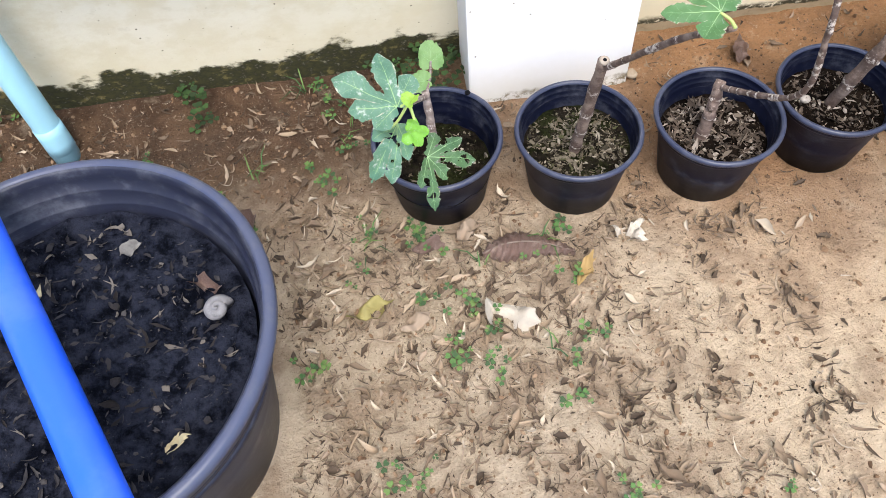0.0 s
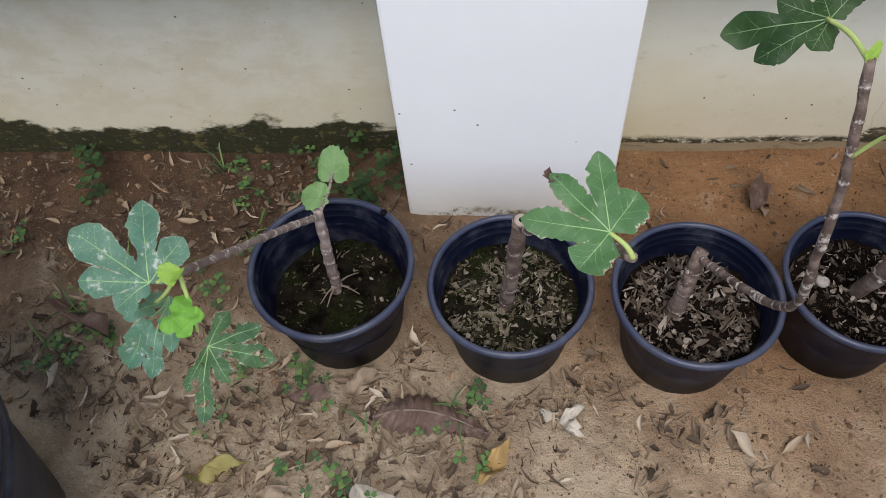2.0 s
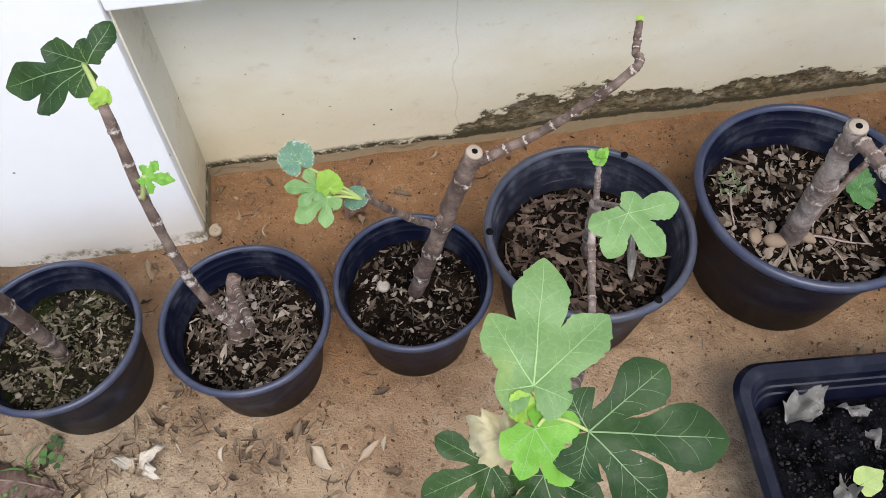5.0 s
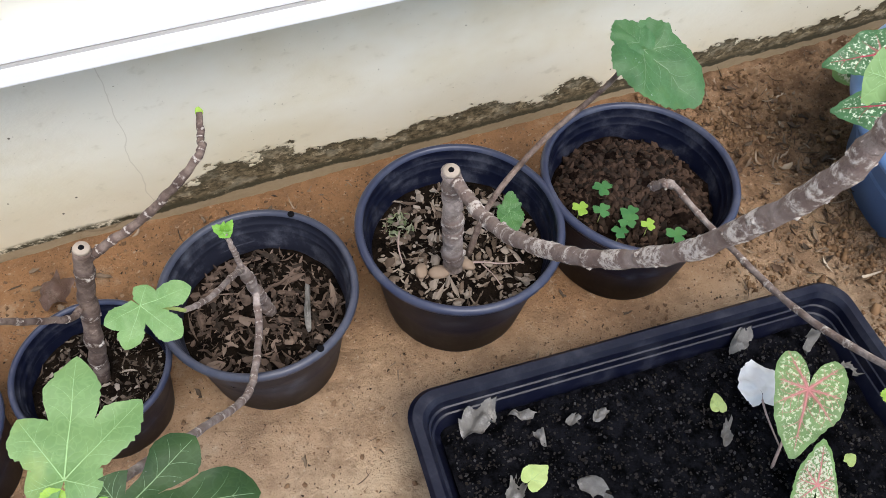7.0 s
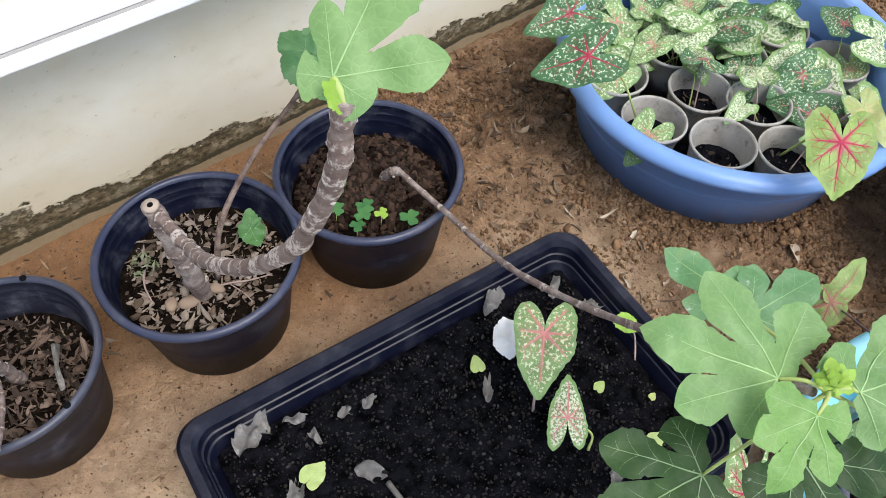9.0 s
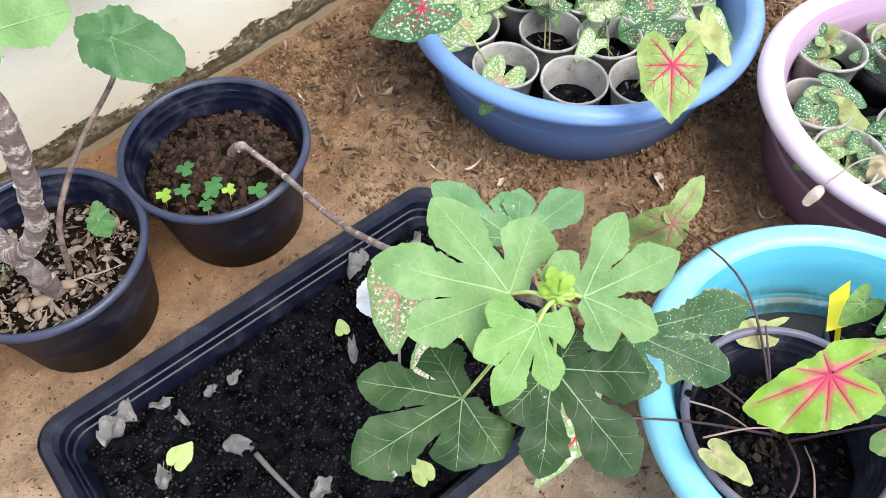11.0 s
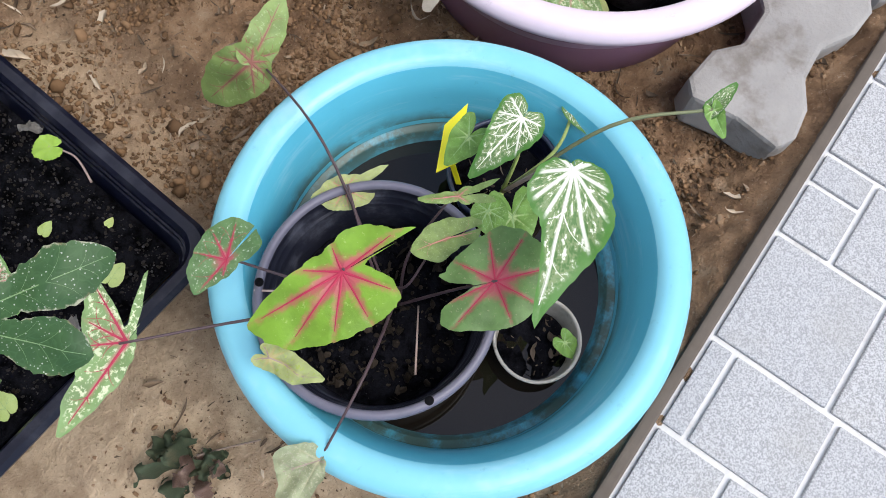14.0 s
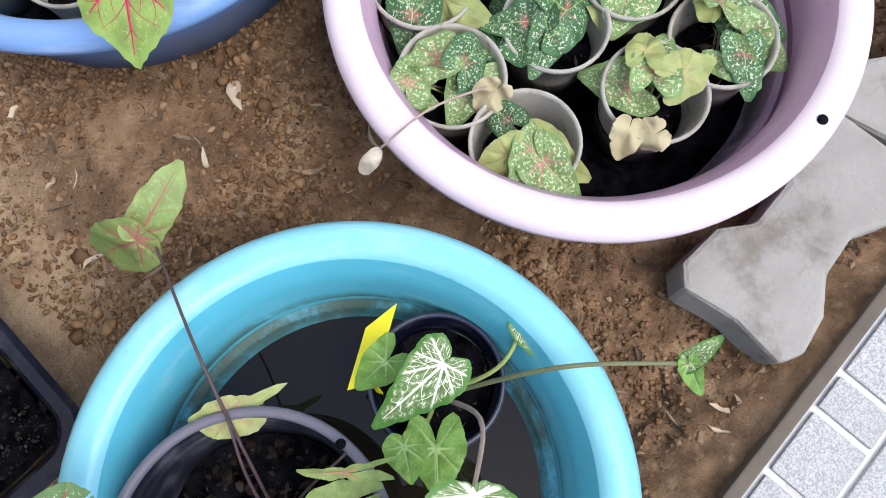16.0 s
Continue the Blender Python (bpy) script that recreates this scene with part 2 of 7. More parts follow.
def mat_leaf(name, a, b, spots=0.0, through=0.25, dots=0.0, net=0.10, gloss=0.35, scorch=0.0):
    """A green leaf with a soft mottle and a fine net of veins; spots: mildew patches; dots: white specks; scorch: a dried pale margin."""
    m = Mat(name, 0.48, gloss)
    uv = m.node("ShaderNodeUVMap").outputs[0]
    n, f = m.noise(35, 4), m.noise(180, 3)
    warp = m.mix(0.12, uv, m.node("ShaderNodeTexNoise").outputs["Color"])
    cell = m.voronoi(24, warp, feature="DISTANCE_TO_EDGE")
    c = m.mix(m.step(n, 0.3, 0.7), a, b)
    c = m.mix(m.math("MULTIPLY", m.rand(), 0.35), c, tuple(v * 0.65 for v in a))
    c = m.mix(m.math("MULTIPLY", m.step(cell, 0.10, 0.0), net), c, tuple(min(1, v * 1.7 + 0.03) for v in b))
    c = m.mix(m.math("MULTIPLY", m.step(m.noise(11, 4, 0.7), 0.58, 0.72), 0.45), c, tuple(v * w for v, w in zip(b, (1.5, 1.1, 0.8))))
    if spots:
        c = m.mix(m.math("MULTIPLY", m.step(m.noise(75, 5, 0.7), 0.66 - spots * 0.2, 0.74 - spots * 0.2), 0.75), c, (0.55, 0.58, 0.52))
    if dots:
        c = m.mix(m.math("MULTIPLY", m.step(m.voronoi(420), 0.24, 0.12), m.math("MULTIPLY", m.step(n, 0.40, 0.55), dots)), c, (0.66, 0.67, 0.58))
    if scorch:
        dry = m.math("ADD", m.attr("edge"), m.math("MULTIPLY", m.math("SUBTRACT", m.noise(120, 4, 0.7), 0.5), 0.9))
        c = m.mix(m.math("MULTIPLY", m.step(dry, 0.93, 1.06), scorch), c, m.mix(m.step(f, 0.45, 0.6), (0.62, 0.58, 0.44), (0.24, 0.16, 0.09)))
    m.colour(c)
    m.bump(m.math("ADD", m.math("MULTIPLY", f, 0.4), m.math("MULTIPLY", m.step(cell, 0.0, 0.25), 0.5)), 0.2, 0.001)
    m.thin(through, m.mix(0.5, c, (0.35, 0.5, 0.05)))
    return m.m


def mat_caladium(name, green, heart, fleck, fleck_at, heart_at, rim=None, halo=0.045, streaks=False):
    """A fancy leaf: coloured heart and glow along the veins, pale flecks, green margin.
    'edge' runs from the stalk (0) to the outline (1), 'vein' is the distance from the nearest main vein."""
    m = Mat(name, 0.45, 0.35)
    uv = m.node("ShaderNodeUVMap").outputs[0]
    e, near = m.attr("edge"), m.attr("vein")
    c = m.mix(m.step(m.noise(6, 3, 0.6, uv), 0.3, 0.7), green, tuple(v * 0.7 for v in green))
    fl = m.step(m.noise(34, 3, 0.7, uv), fleck_at - 0.02, fleck_at + 0.07)
    c = m.mix(m.math("MULTIPLY", fl, m.step(e, 0.97, 0.85)), c, fleck)
    ragged = m.math("MULTIPLY", m.math("SUBTRACT", m.noise(26, 4, 0.7, uv), 0.5), halo * 1.6)
    glow = m.math("ADD", m.math("ADD", near, ragged), m.math("MULTIPLY", e, halo * 0.8))
    c = m.mix(m.math("MULTIPLY", m.step(glow, halo * 1.25, halo * 0.3), 0.75), c, heart)
    h = m.math("ADD", e, m.math("MULTIPLY", m.math("SUBTRACT", m.noise(9, 4, 0.7, uv), 0.5), 0.45))
    c = m.mix(m.math("MULTIPLY", m.step(h, heart_at, heart_at * 0.25), 0.85), c, heart)
    if streaks:
        # islands of green drawn out along the veins
        u, v = m.math("SUBTRACT", m.axis(0, uv), 0.5), m.math("SUBTRACT", m.axis(1, uv), 0.5)
        polar = m.node("ShaderNodeCombineXYZ")
        m.put(polar.inputs[0], m.math("MULTIPLY", m.math("ARCTAN2", v, u), 9.0))
        m.put(polar.inputs[1], m.math("MULTIPLY", m.math("SQRT", m.math("ADD", m.math("MULTIPLY", u, u), m.math("MULTIPLY", v, v))), 22.0))
        isle = m.noise(1.3, 3, 0.65, polar.outputs[0])
        c = m.mix(m.math("MULTIPLY", m.step(isle, 0.38, 0.45), m.step(near, 0.005, 0.018)), c, m.mix(m.step(isle, 0.50, 0.58), (0.19, 0.27, 0.11), green))
    if rim:
        c = m.mix(m.step(h, 0.78, 0.94), c, rim)
    m.colour(c)
    m.bump(m.math("ADD", m.noise(40, 3, 0.6, uv), m.math("MULTIPLY", m.step(near, 0.0, 0.06), 1.5)), 0.3, 0.002)
    m.thin(0.22, c)
    return m.m


def mat_paver():
    m = Mat("speckled_paver", 0.75, 0.3)
    g = m.noise(560, 2, 0.7)
    c = m.mix(m.step(g, 0.36, 0.64), (0.27, 0.272, 0.272), (0.52, 0.522, 0.52))
    c = m.mix(m.math("MULTIPLY", m.rand(), 0.25), c, (0.30, 0.31, 0.33))
    m.colour(m.mix(m.math("MULTIPLY", m.step(m.noise(9, 5), 0.46, 0.72), 0.35), c, (0.33, 0.32, 0.29)))
    m.bump(g, 0.25, 0.001)
    return m.m


def mat_cup():
    """Thin milky plastic, stained with soil."""
    m = Mat("milky_plastic", 0.4, 0.35)
    n = m.noise(22, 6, 0.7)
    c = m.mix(m.step(n, 0.4, 0.7), (0.56, 0.54, 0.50), (0.40, 0.37, 0.32))
    c = m.mix(m.math("MULTIPLY", m.step(m.noise(48, 5, 0.75), 0.54, 0.70), 0.7), c, (0.15, 0.12, 0.085))
    m.colour(c)
    m.thin(0.35, c)
    return m.m


def mat_basin(name, c, level):
    """Soft plastic with scuffs, and a blotchy dark green band round the given level."""
    m = Mat(name, 0.34, 0.45)
    n, f = m.noise(7, 5, 0.65), m.noise(60, 5, 0.75)
    col = m.mix(n, tuple(v * 0.86 for v in c), tuple(min(1, v * 1.12) for v in c))
    scr = m.node("ShaderNodeMapping")
    m.put(scr.inputs["Vector"], m.co)
    scr.inputs["Scale"].default_value = (9, 9, 90)
    s = m.noise(1.0, 4, 0.7, scr.outputs[0])
    col = m.mix(m.math("MULTIPLY", m.step(s, 0.50, 0.72), 0.42), col, tuple(min(1, v * 0.68 + 0.27) for v in c))
    col = m.mix(m.math("MULTIPLY", m.step(f, 0.60, 0.72), 0.35), col, tuple(v * 0.55 for v in c))
    if level:
        off_level = m.math("ABSOLUTE", m.math("SUBTRACT", m.math("ADD", m.axis(2), m.math("MULTIPLY", m.math("SUBTRACT", n, 0.5), 0.05)), level))
        col = m.mix(m.math("MULTIPLY", m.step(off_level, 0.040, 0.0), m.math("MULTIPLY", m.step(m.noise(30, 5, 0.7), 0.28, 0.56), 0.92)), col, (0.060, 0.085, 0.055))
    m.colour(col)
    m.rough(m.math("ADD", 0.26, m.math("MULTIPLY", f, 0.22)))
    return m.m


def mat_pillar():
    """White paint, dirty and yellowed towards the foot, with a few specks."""
    m = Mat("pillar_paint", 0.55, 0.3)
    z = m.axis(2)
    n, f = m.noise(9, 5, 0.65), m.noise(60, 5, 0.7)
    c = m.mix(n, (0.77, 0.77, 0.77), (0.83, 0.83, 0.84))
    low = m.math("ADD", z, m.math("MULTIPLY", m.math("SUBTRACT", n, 0.5), 0.09))
    c = m.mix(m.math("MULTIPLY", m.step(low, 0.10, 0.01), 0.35), c, (0.60, 0.55, 0.43))
    c = m.mix(m.math("MULTIPLY", m.step(low, 0.022, 0.008), m.step(f, 0.42, 0.58)), c, (0.20, 0.16, 0.09))
    c = m.mix(m.step(m.voronoi(26), 0.05, 0.03), c, (0.25, 0.22, 0.18))
    m.colour(c)
    m.bump(f, 0.12, 0.001)
    return m.m


GROUND, PLASTER = mat_ground(), mat_plaster()
PILLAR = mat_pillar()
WHITE = mat_plain("white_paint", (0.80, 0.80, 0.80), 0.55, 0.3, 0.03, 6, (0.45, 0.42, 0.36), 0.12, 0.05)
FRAME = mat_plain("white_window_plastic", (0.82, 0.82, 0.82), 0.35, 0.5, 0.02)
PANE = mat_plain("frosted_pane", (0.60, 0.58, 0.50), 0.18, 0.5, 0.05, 4)
POT = mat_pot("black_pot_plastic", (0.0030, 0.0042, 0.0130), 0.45, 0.13)
POT_TUB = mat_pot("black_tub_plastic", (0.018, 0.021, 0.038), 0.7, 0.32)
# LIP and RIM colours: sky sheen painted into the base, over real scuffs and dust
TUB_LIP = mat_pot("scuffed_sheen_tub_rim", (0.048, 0.058, 0.105), 0.6, 0.5, 0.25)
POT_DUSTY = mat_pot("dusty_black_pot_plastic", (0.012, 0.013, 0.021), 0.75, 0.13)
POT_DUSTY_LIP = mat_pot("dusty_worn_sheen_rim", (0.042, 0.046, 0.068), 0.6, 0.42, 0.22)
POT_RIM = mat_pot("scuffed_grey_sheen_rim", (0.13, 0.125, 0.165), 0.5, 0.4, 0.25)
POT_LIP = mat_pot("worn_sky_sheen_rim", (0.030, 0.036, 0.068), 0.6, 0.45, 0.2)
TRAY = mat_pot("black_tray_plastic", (0.0040, 0.0050, 0.014), 0.26, 0.26, 0.20)
AQUA = mat_basin("aqua_plastic", (0.105, 0.44, 0.575), 0.0)
AQUA_IN = mat_basin("deep_aqua_plastic", (0.090, 0.42, 0.565), 0.076)
AQUA_RIM = mat_basin("faded_aqua_plastic", (0.195, 0.525, 0.645), 0.0)
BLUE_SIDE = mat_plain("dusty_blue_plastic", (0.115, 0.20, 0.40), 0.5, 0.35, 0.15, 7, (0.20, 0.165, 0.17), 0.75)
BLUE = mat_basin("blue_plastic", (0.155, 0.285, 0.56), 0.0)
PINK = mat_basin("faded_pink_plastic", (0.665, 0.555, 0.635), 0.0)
# the lining's deeper pink has the bowl's inner shade put into its colour
PINK_IN = mat_basin("shaded_pink_plastic", (0.44, 0.29, 0.40), 0.05)
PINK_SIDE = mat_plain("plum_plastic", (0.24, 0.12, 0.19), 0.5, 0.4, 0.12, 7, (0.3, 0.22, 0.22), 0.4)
CUP = mat_cup()
PIPE = mat_plain("pale_blue_pipe", (0.30, 0.55, 0.66), 0.35, 0.45, 0.12, 10, (0.35, 0.38, 0.36), 0.3)
PIPE_BLUE = mat_plain("bright_blue_pipe", (0.012, 0.10, 0.78), 0.35, 0.45, 0.08, 10, (0.2, 0.3, 0.6), 0.15)
SOIL = mat_soil("potting_soil", (0.0026, 0.00195, 0.001625), (0.013, 0.0091, 0.0065), (0.104, 0.08125, 0.06175), 0.45)
SOIL_BLACK = mat_soil("black_loam", (0.0010, 0.0011, 0.0016), (0.0095, 0.0097, 0.0130), (0.11, 0.11, 0.12), 0.5)
SOIL_TRAY = mat_soil("fine_black_loam", (0.0008, 0.0008, 0.0011), (0.0080, 0.0080, 0.0102), (0.070, 0.070, 0.076), 0.22)
SOIL_RED = mat_soil("crumbly_brown_soil", (0.004, 0.0024, 0.0018), (0.016, 0.0100, 0.0075), (0.06, 0.040, 0.031), 0.4)
CHIPS = mat_bits("bark_chips", [(0.070, 0.052, 0.040), (0.19, 0.155, 0.122), (0.018, 0.014, 0.012), (0.36, 0.31, 0.26), (0.085, 0.064, 0.049), (0.026, 0.020, 0.016), (0.13, 0.10, 0.080), (0.040, 0.030, 0.024)])
HUSKS = mat_bits("mossy_husks", [(0.060, 0.052, 0.030), (0.11, 0.088, 0.058), (0.022, 0.018, 0.012), (0.075, 0.078, 0.034), (0.040, 0.034, 0.022), (0.17, 0.145, 0.105), (0.030, 0.026, 0.017), (0.060, 0.064, 0.028), (0.34, 0.30, 0.235), (0.050, 0.040, 0.028)])
SOIL_MOSSY = mat_soil("mossy_dark_soil", (0.0035, 0.0030, 0.0024), (0.019, 0.0150, 0.0110), (0.12, 0.098, 0.075), 0.5, (0.020, 0.024, 0.008))
HUSK_TAN = mat_bits("tan_bark_flakes", [(0.136, 0.0986, 0.0714), (0.2312, 0.1802, 0.1394), (0.0238, 0.017, 0.01292), (0.0884, 0.06256, 0.04624), (0.306, 0.255, 0.2074), (0.0408, 0.02924, 0.02244), (0.1768, 0.1326, 0.1006), (0.01496, 0.01088, 0.00884)])
SPECKS = mat_bits("dark_specks", [(0.045, 0.027, 0.017), (0.09, 0.054, 0.033), (0.028, 0.018, 0.012), (0.13, 0.08, 0.048), (0.055, 0.035, 0.024), (0.50, 0.41, 0.30)])
LITTER = mat_bits("dry_leaf_litter", [(0.26, 0.1924, 0.1326), (0.13, 0.0936, 0.065), (0.351, 0.2665, 0.1911), (0.0585, 0.0416, 0.0299), (0.208, 0.1521, 0.1066), (0.0975, 0.0689, 0.0481), (0.442, 0.351, 0.26), (0.0468, 0.0351, 0.026), (0.169, 0.1235, 0.0858), (0.0754, 0.0546, 0.039)])
SCRAPS = mat_bits("pale_leaf_scraps", [(0.44, 0.341, 0.242), (0.297, 0.22, 0.1485), (0.572, 0.484, 0.374), (0.22, 0.1595, 0.11), (0.363, 0.275, 0.187), (0.165, 0.121, 0.0858)])
CLODS = mat_bits("earth_clods", [(0.23, 0.138, 0.078), (0.27, 0.165, 0.095), (0.17, 0.10, 0.058), (0.33, 0.22, 0.135), (0.20, 0.12, 0.068), (0.11, 0.066, 0.04)])
CRUMBS = mat_bits("loose_earth", [(0.19, 0.108, 0.054), (0.24, 0.138, 0.070), (0.14, 0.079, 0.040), (0.28, 0.168, 0.090), (0.10, 0.056, 0.029)])
WEED = mat_bits("weed_leaves", [(0.05, 0.125, 0.04), (0.085, 0.185, 0.05), (0.04, 0.09, 0.035), (0.13, 0.22, 0.06)], 0.6)
WEED_DARK = mat_bits("dark_weed_leaves", [(0.018, 0.050, 0.016), (0.030, 0.078, 0.022), (0.014, 0.038, 0.014), (0.042, 0.092, 0.026)], 0.6)
STRIPS = mat_bits("brown_bark_strips", [(0.144, 0.1008, 0.0774), (0.063, 0.0432, 0.0333), (0.225, 0.1665, 0.1305), (0.0252, 0.018, 0.0144), (0.108, 0.0747, 0.0576), (0.324, 0.261, 0.2115), (0.0405, 0.0279, 0.0216), (0.171, 0.1215, 0.0945)])
CRUMB = mat_bits("dark_brown_crumbs", [(0.018, 0.0092, 0.0062), (0.034, 0.018, 0.0120), (0.007, 0.0040, 0.0031), (0.055, 0.031, 0.0210), (0.022, 0.0115, 0.0078), (0.042, 0.023, 0.0155)])
CLOVER = mat_leaf("clover_leaf", (0.045, 0.17, 0.055), (0.085, 0.24, 0.07))
BARK = mat_bark("fig_bark", (0.092, 0.061, 0.049), (0.275, 0.208, 0.172), (0.065, 0.040, 0.034))
BARK_PALE = mat_bark("pale_fig_bark", (0.170, 0.130, 0.112), (0.41, 0.345, 0.310), (0.115, 0.070, 0.055))
CUT = mat_plain("sawn_wood", (0.36, 0.30, 0.24), 0.8, 0.2, 0.25, 60)
TWIG = mat_plain("dry_twig", (0.20, 0.155, 0.125), 0.85, 0.2, 0.3, 60, bump=0.3)
FIG_DARK = mat_leaf("mature_fig_leaf", (0.013, 0.040, 0.013), (0.032, 0.072, 0.019), 0.08, 0.10, gloss=0.2)
FIG_FLECK = mat_leaf("flecked_fig_leaf", (0.026, 0.072, 0.027), (0.050, 0.112, 0.040), 0.10, 0.10, 0.6, gloss=0.22, scorch=0.5)
FIG_MID = mat_leaf("fig_leaf", (0.065, 0.18, 0.060), (0.105, 0.245, 0.075), 0.05)
FIG_DRY = mat_leaf("dry_edged_fig_leaf", (0.050, 0.135, 0.052), (0.080, 0.185, 0.070), 0.10, scorch=0.8)
FIG_FRESH = mat_leaf("fresh_fig_leaf", (0.13, 0.34, 0.035), (0.19, 0.43, 0.055))
FIG_OVATE = mat_leaf("ovate_green_leaf", (0.042, 0.130, 0.045), (0.075, 0.190, 0.068), 0.03)
FIG_LIGHT = mat_leaf("young_fig_leaf", (0.146, 0.278, 0.096), (0.205, 0.350, 0.130))
FIG_YOUNG = mat_leaf("soft_young_fig_leaf", (0.165, 0.33, 0.085), (0.225, 0.40, 0.115))
FIG_SPRIG = mat_leaf("far_fig_leaf", (0.105, 0.25, 0.105), (0.165, 0.32, 0.15), 0.2)
FIG_MOTH = mat_leaf("eaten_fig_leaf", (0.040, 0.105, 0.050), (0.075, 0.160, 0.070), 0.30, scorch=0.85)
FIG_LIME = mat_leaf("fig_bud_leaf", (0.25, 0.43, 0.055), (0.35, 0.54, 0.085))
FIG_PALE = mat_leaf("mildewed_fig_leaf", (0.075, 0.180, 0.125), (0.125, 0.245, 0.175), 0.36, dots=0.5, scorch=0.7)
VEIN = mat_plain("leaf_vein", (0.17, 0.27, 0.12), 0.5, 0.3)
VEIN_LIGHT = mat_plain("pale_leaf_vein", (0.28, 0.44, 0.18), 0.5, 0.3)
VEIN_RED = mat_plain("crimson_vein", (0.36, 0.022, 0.058), 0.5, 0.3)
VEIN_PINK = mat_plain("pink_vein", (0.55, 0.22, 0.20), 0.5, 0.3)
VEIN_BROWN = mat_plain("brown_vein", (0.27, 0.11, 0.085), 0.5, 0.3)
VEIN_WHITE = mat_plain("white_vein", (0.78, 0.80, 0.68), 0.5, 0.3)
STALK = mat_plain("leaf_stalk", (0.36, 0.44, 0.14), 0.5, 0.3, 0.25, 40)
STALK_OLIVE = mat_plain("olive_leaf_stalk", (0.15, 0.165, 0.085), 0.5, 0.3, 0.3, 40)
STALK_DARK = mat_plain("dark_leaf_stalk", (0.07, 0.045, 0.05), 0.5, 0.3, 0.3, 40)
STALK_PALE = mat_plain("pale_leaf_stalk", (0.36, 0.27, 0.24), 0.6, 0.3, 0.3, 40)
CAL_RED = mat_caladium("red_hearted_caladium", (0.22, 0.40, 0.040), (0.50, 0.075, 0.12), (0.30, 0.44, 0.10), 0.62, 0.46, None, 0.095)
CAL_DARK = mat_caladium("red_green_caladium", (0.13, 0.235, 0.070), (0.42, 0.065, 0.10), (0.22, 0.26, 0.12), 0.62, 0.48, None, 0.085)
CAL_SPECK = mat_caladium("specked_red_caladium", (0.10, 0.20, 0.065), (0.42, 0.06, 0.10), (0.55, 0.62, 0.48), 0.60, 0.40, None, 0.07)
CAL_SPOT = mat_caladium("flecked_caladium", (0.075, 0.19, 0.075), (0.44, 0.12, 0.13), (0.62, 0.72, 0.54), 0.55, 0.20, None, 0.025)
CAL_BLUSH = mat_caladium("blushing_caladium", (0.27, 0.40, 0.10), (0.50, 0.12, 0.14), (0.36, 0.44, 0.16), 0.58, 0.34, None, 0.05)
CAL_FADE = mat_caladium("fading_caladium", (0.38, 0.42, 0.25), (0.46, 0.44, 0.28), (0.44, 0.44, 0.30), 0.55, 0.2, None, 0.03)
CAL_PALE = mat_caladium("pale_flecked_caladium", (0.22, 0.36, 0.13), (0.50, 0.20, 0.18), (0.62, 0.68, 0.44), 0.53, 0.20)
CAL_CREAM = mat_caladium("cream_flecked_caladium", (0.20, 0.34, 0.12), (0.50, 0.50, 0.32), (0.68, 0.72, 0.52), 0.47, 0.18, (0.20, 0.35, 0.11), 0.03)
CAL_UNDER = mat_caladium("olive_leaf_underside", (0.25, 0.35, 0.105), (0.36, 0.21, 0.12), (0.30, 0.39, 0.16), 0.58, 0.16)
CAL_WHITE = mat_caladium("white_caladium", (0.085, 0.185, 0.050), (0.78, 0.80, 0.66), (0.74, 0.77, 0.62), 0.30, 0.30, (0.07, 0.20, 0.032), 0.06, True)
CAL_PLAIN = mat_caladium("plain_green_caladium", (0.19, 0.36, 0.075), (0.45, 0.58, 0.26), (0.25, 0.42, 0.12), 0.60, 0.2, None, 0.03)
CAL_YELLOW = mat_caladium("yellowing_caladium", (0.42, 0.47, 0.19), (0.50, 0.40, 0.18), (0.36, 0.44, 0.10), 0.56, 0.2)
WITHERED = mat_plain("withered_leaf", (0.42, 0.38, 0.24), 0.8, 0.2, 0.25, 40, (0.3, 0.2, 0.1), 0.5, 0.3)
DEAD_GREEN = mat_plain("dead_dark_leaf", (0.045, 0.06, 0.035), 0.75, 0.2, 0.4, 40, (0.12, 0.09, 0.05), 0.5, 0.4)
BROWN_LEAF = mat_plain("brown_dry_leaf", (0.125, 0.074, 0.056), 0.5, 0.5, 0.5, 60, (0.36, 0.275, 0.225), 0.7, 1.0)
GREY_LEAF = mat_plain("grey_leaf_scrap", (0.20, 0.19, 0.175), 0.85, 0.2, 0.5, 90, (0.46, 0.44, 0.41), 0.8, 0.9)
SHED_SHAPE = ((0, 1.0), (8, 0.88), (22, 0.72), (45, 0.60), (80, 0.53), (115, 0.50), (145, 0.46), (165, 0.36), (180, 0.26))
PAPERY = mat_plain("bleached_leaf", (0.54, 0.48, 0.395), 0.85, 0.2, 0.3, 50, (0.28, 0.22, 0.15), 0.7, 0.9)
SHELL = mat_plain("snail_shell", (0.36, 0.29, 0.21), 0.5, 0.3, 0.25, 60)
STONE = mat_plain("river_stone", (0.27, 0.20, 0.145), 0.7, 0.3, 0.2, 40)
CONCRETE = mat_plain("grey_concrete", (0.315, 0.30, 0.28), 0.9, 0.2, 0.28, 16, (0.15, 0.125, 0.10), 0.75, 0.8)
BOARD = mat_plain("weathered_kerb", (0.13, 0.108, 0.088), 0.9, 0.2, 0.3, 20, (0.1, 0.08, 0.06), 0.5, 0.4)
PAVER = mat_paver()
GAP_SHADE = mat_plain("grey_gap_shade", (0.34, 0.33, 0.31), 0.8, 0.2, 0.1)
GROUT = mat_plain("pale_grout", (0.66, 0.66, 0.645), 0.9, 0.2, 0.10, 30, (0.32, 0.30, 0.27), 0.5, 0.2)
TAG = mat_plain("yellow_plastic", (0.86, 0.76, 0.02), 0.4, 0.4, 0.06)
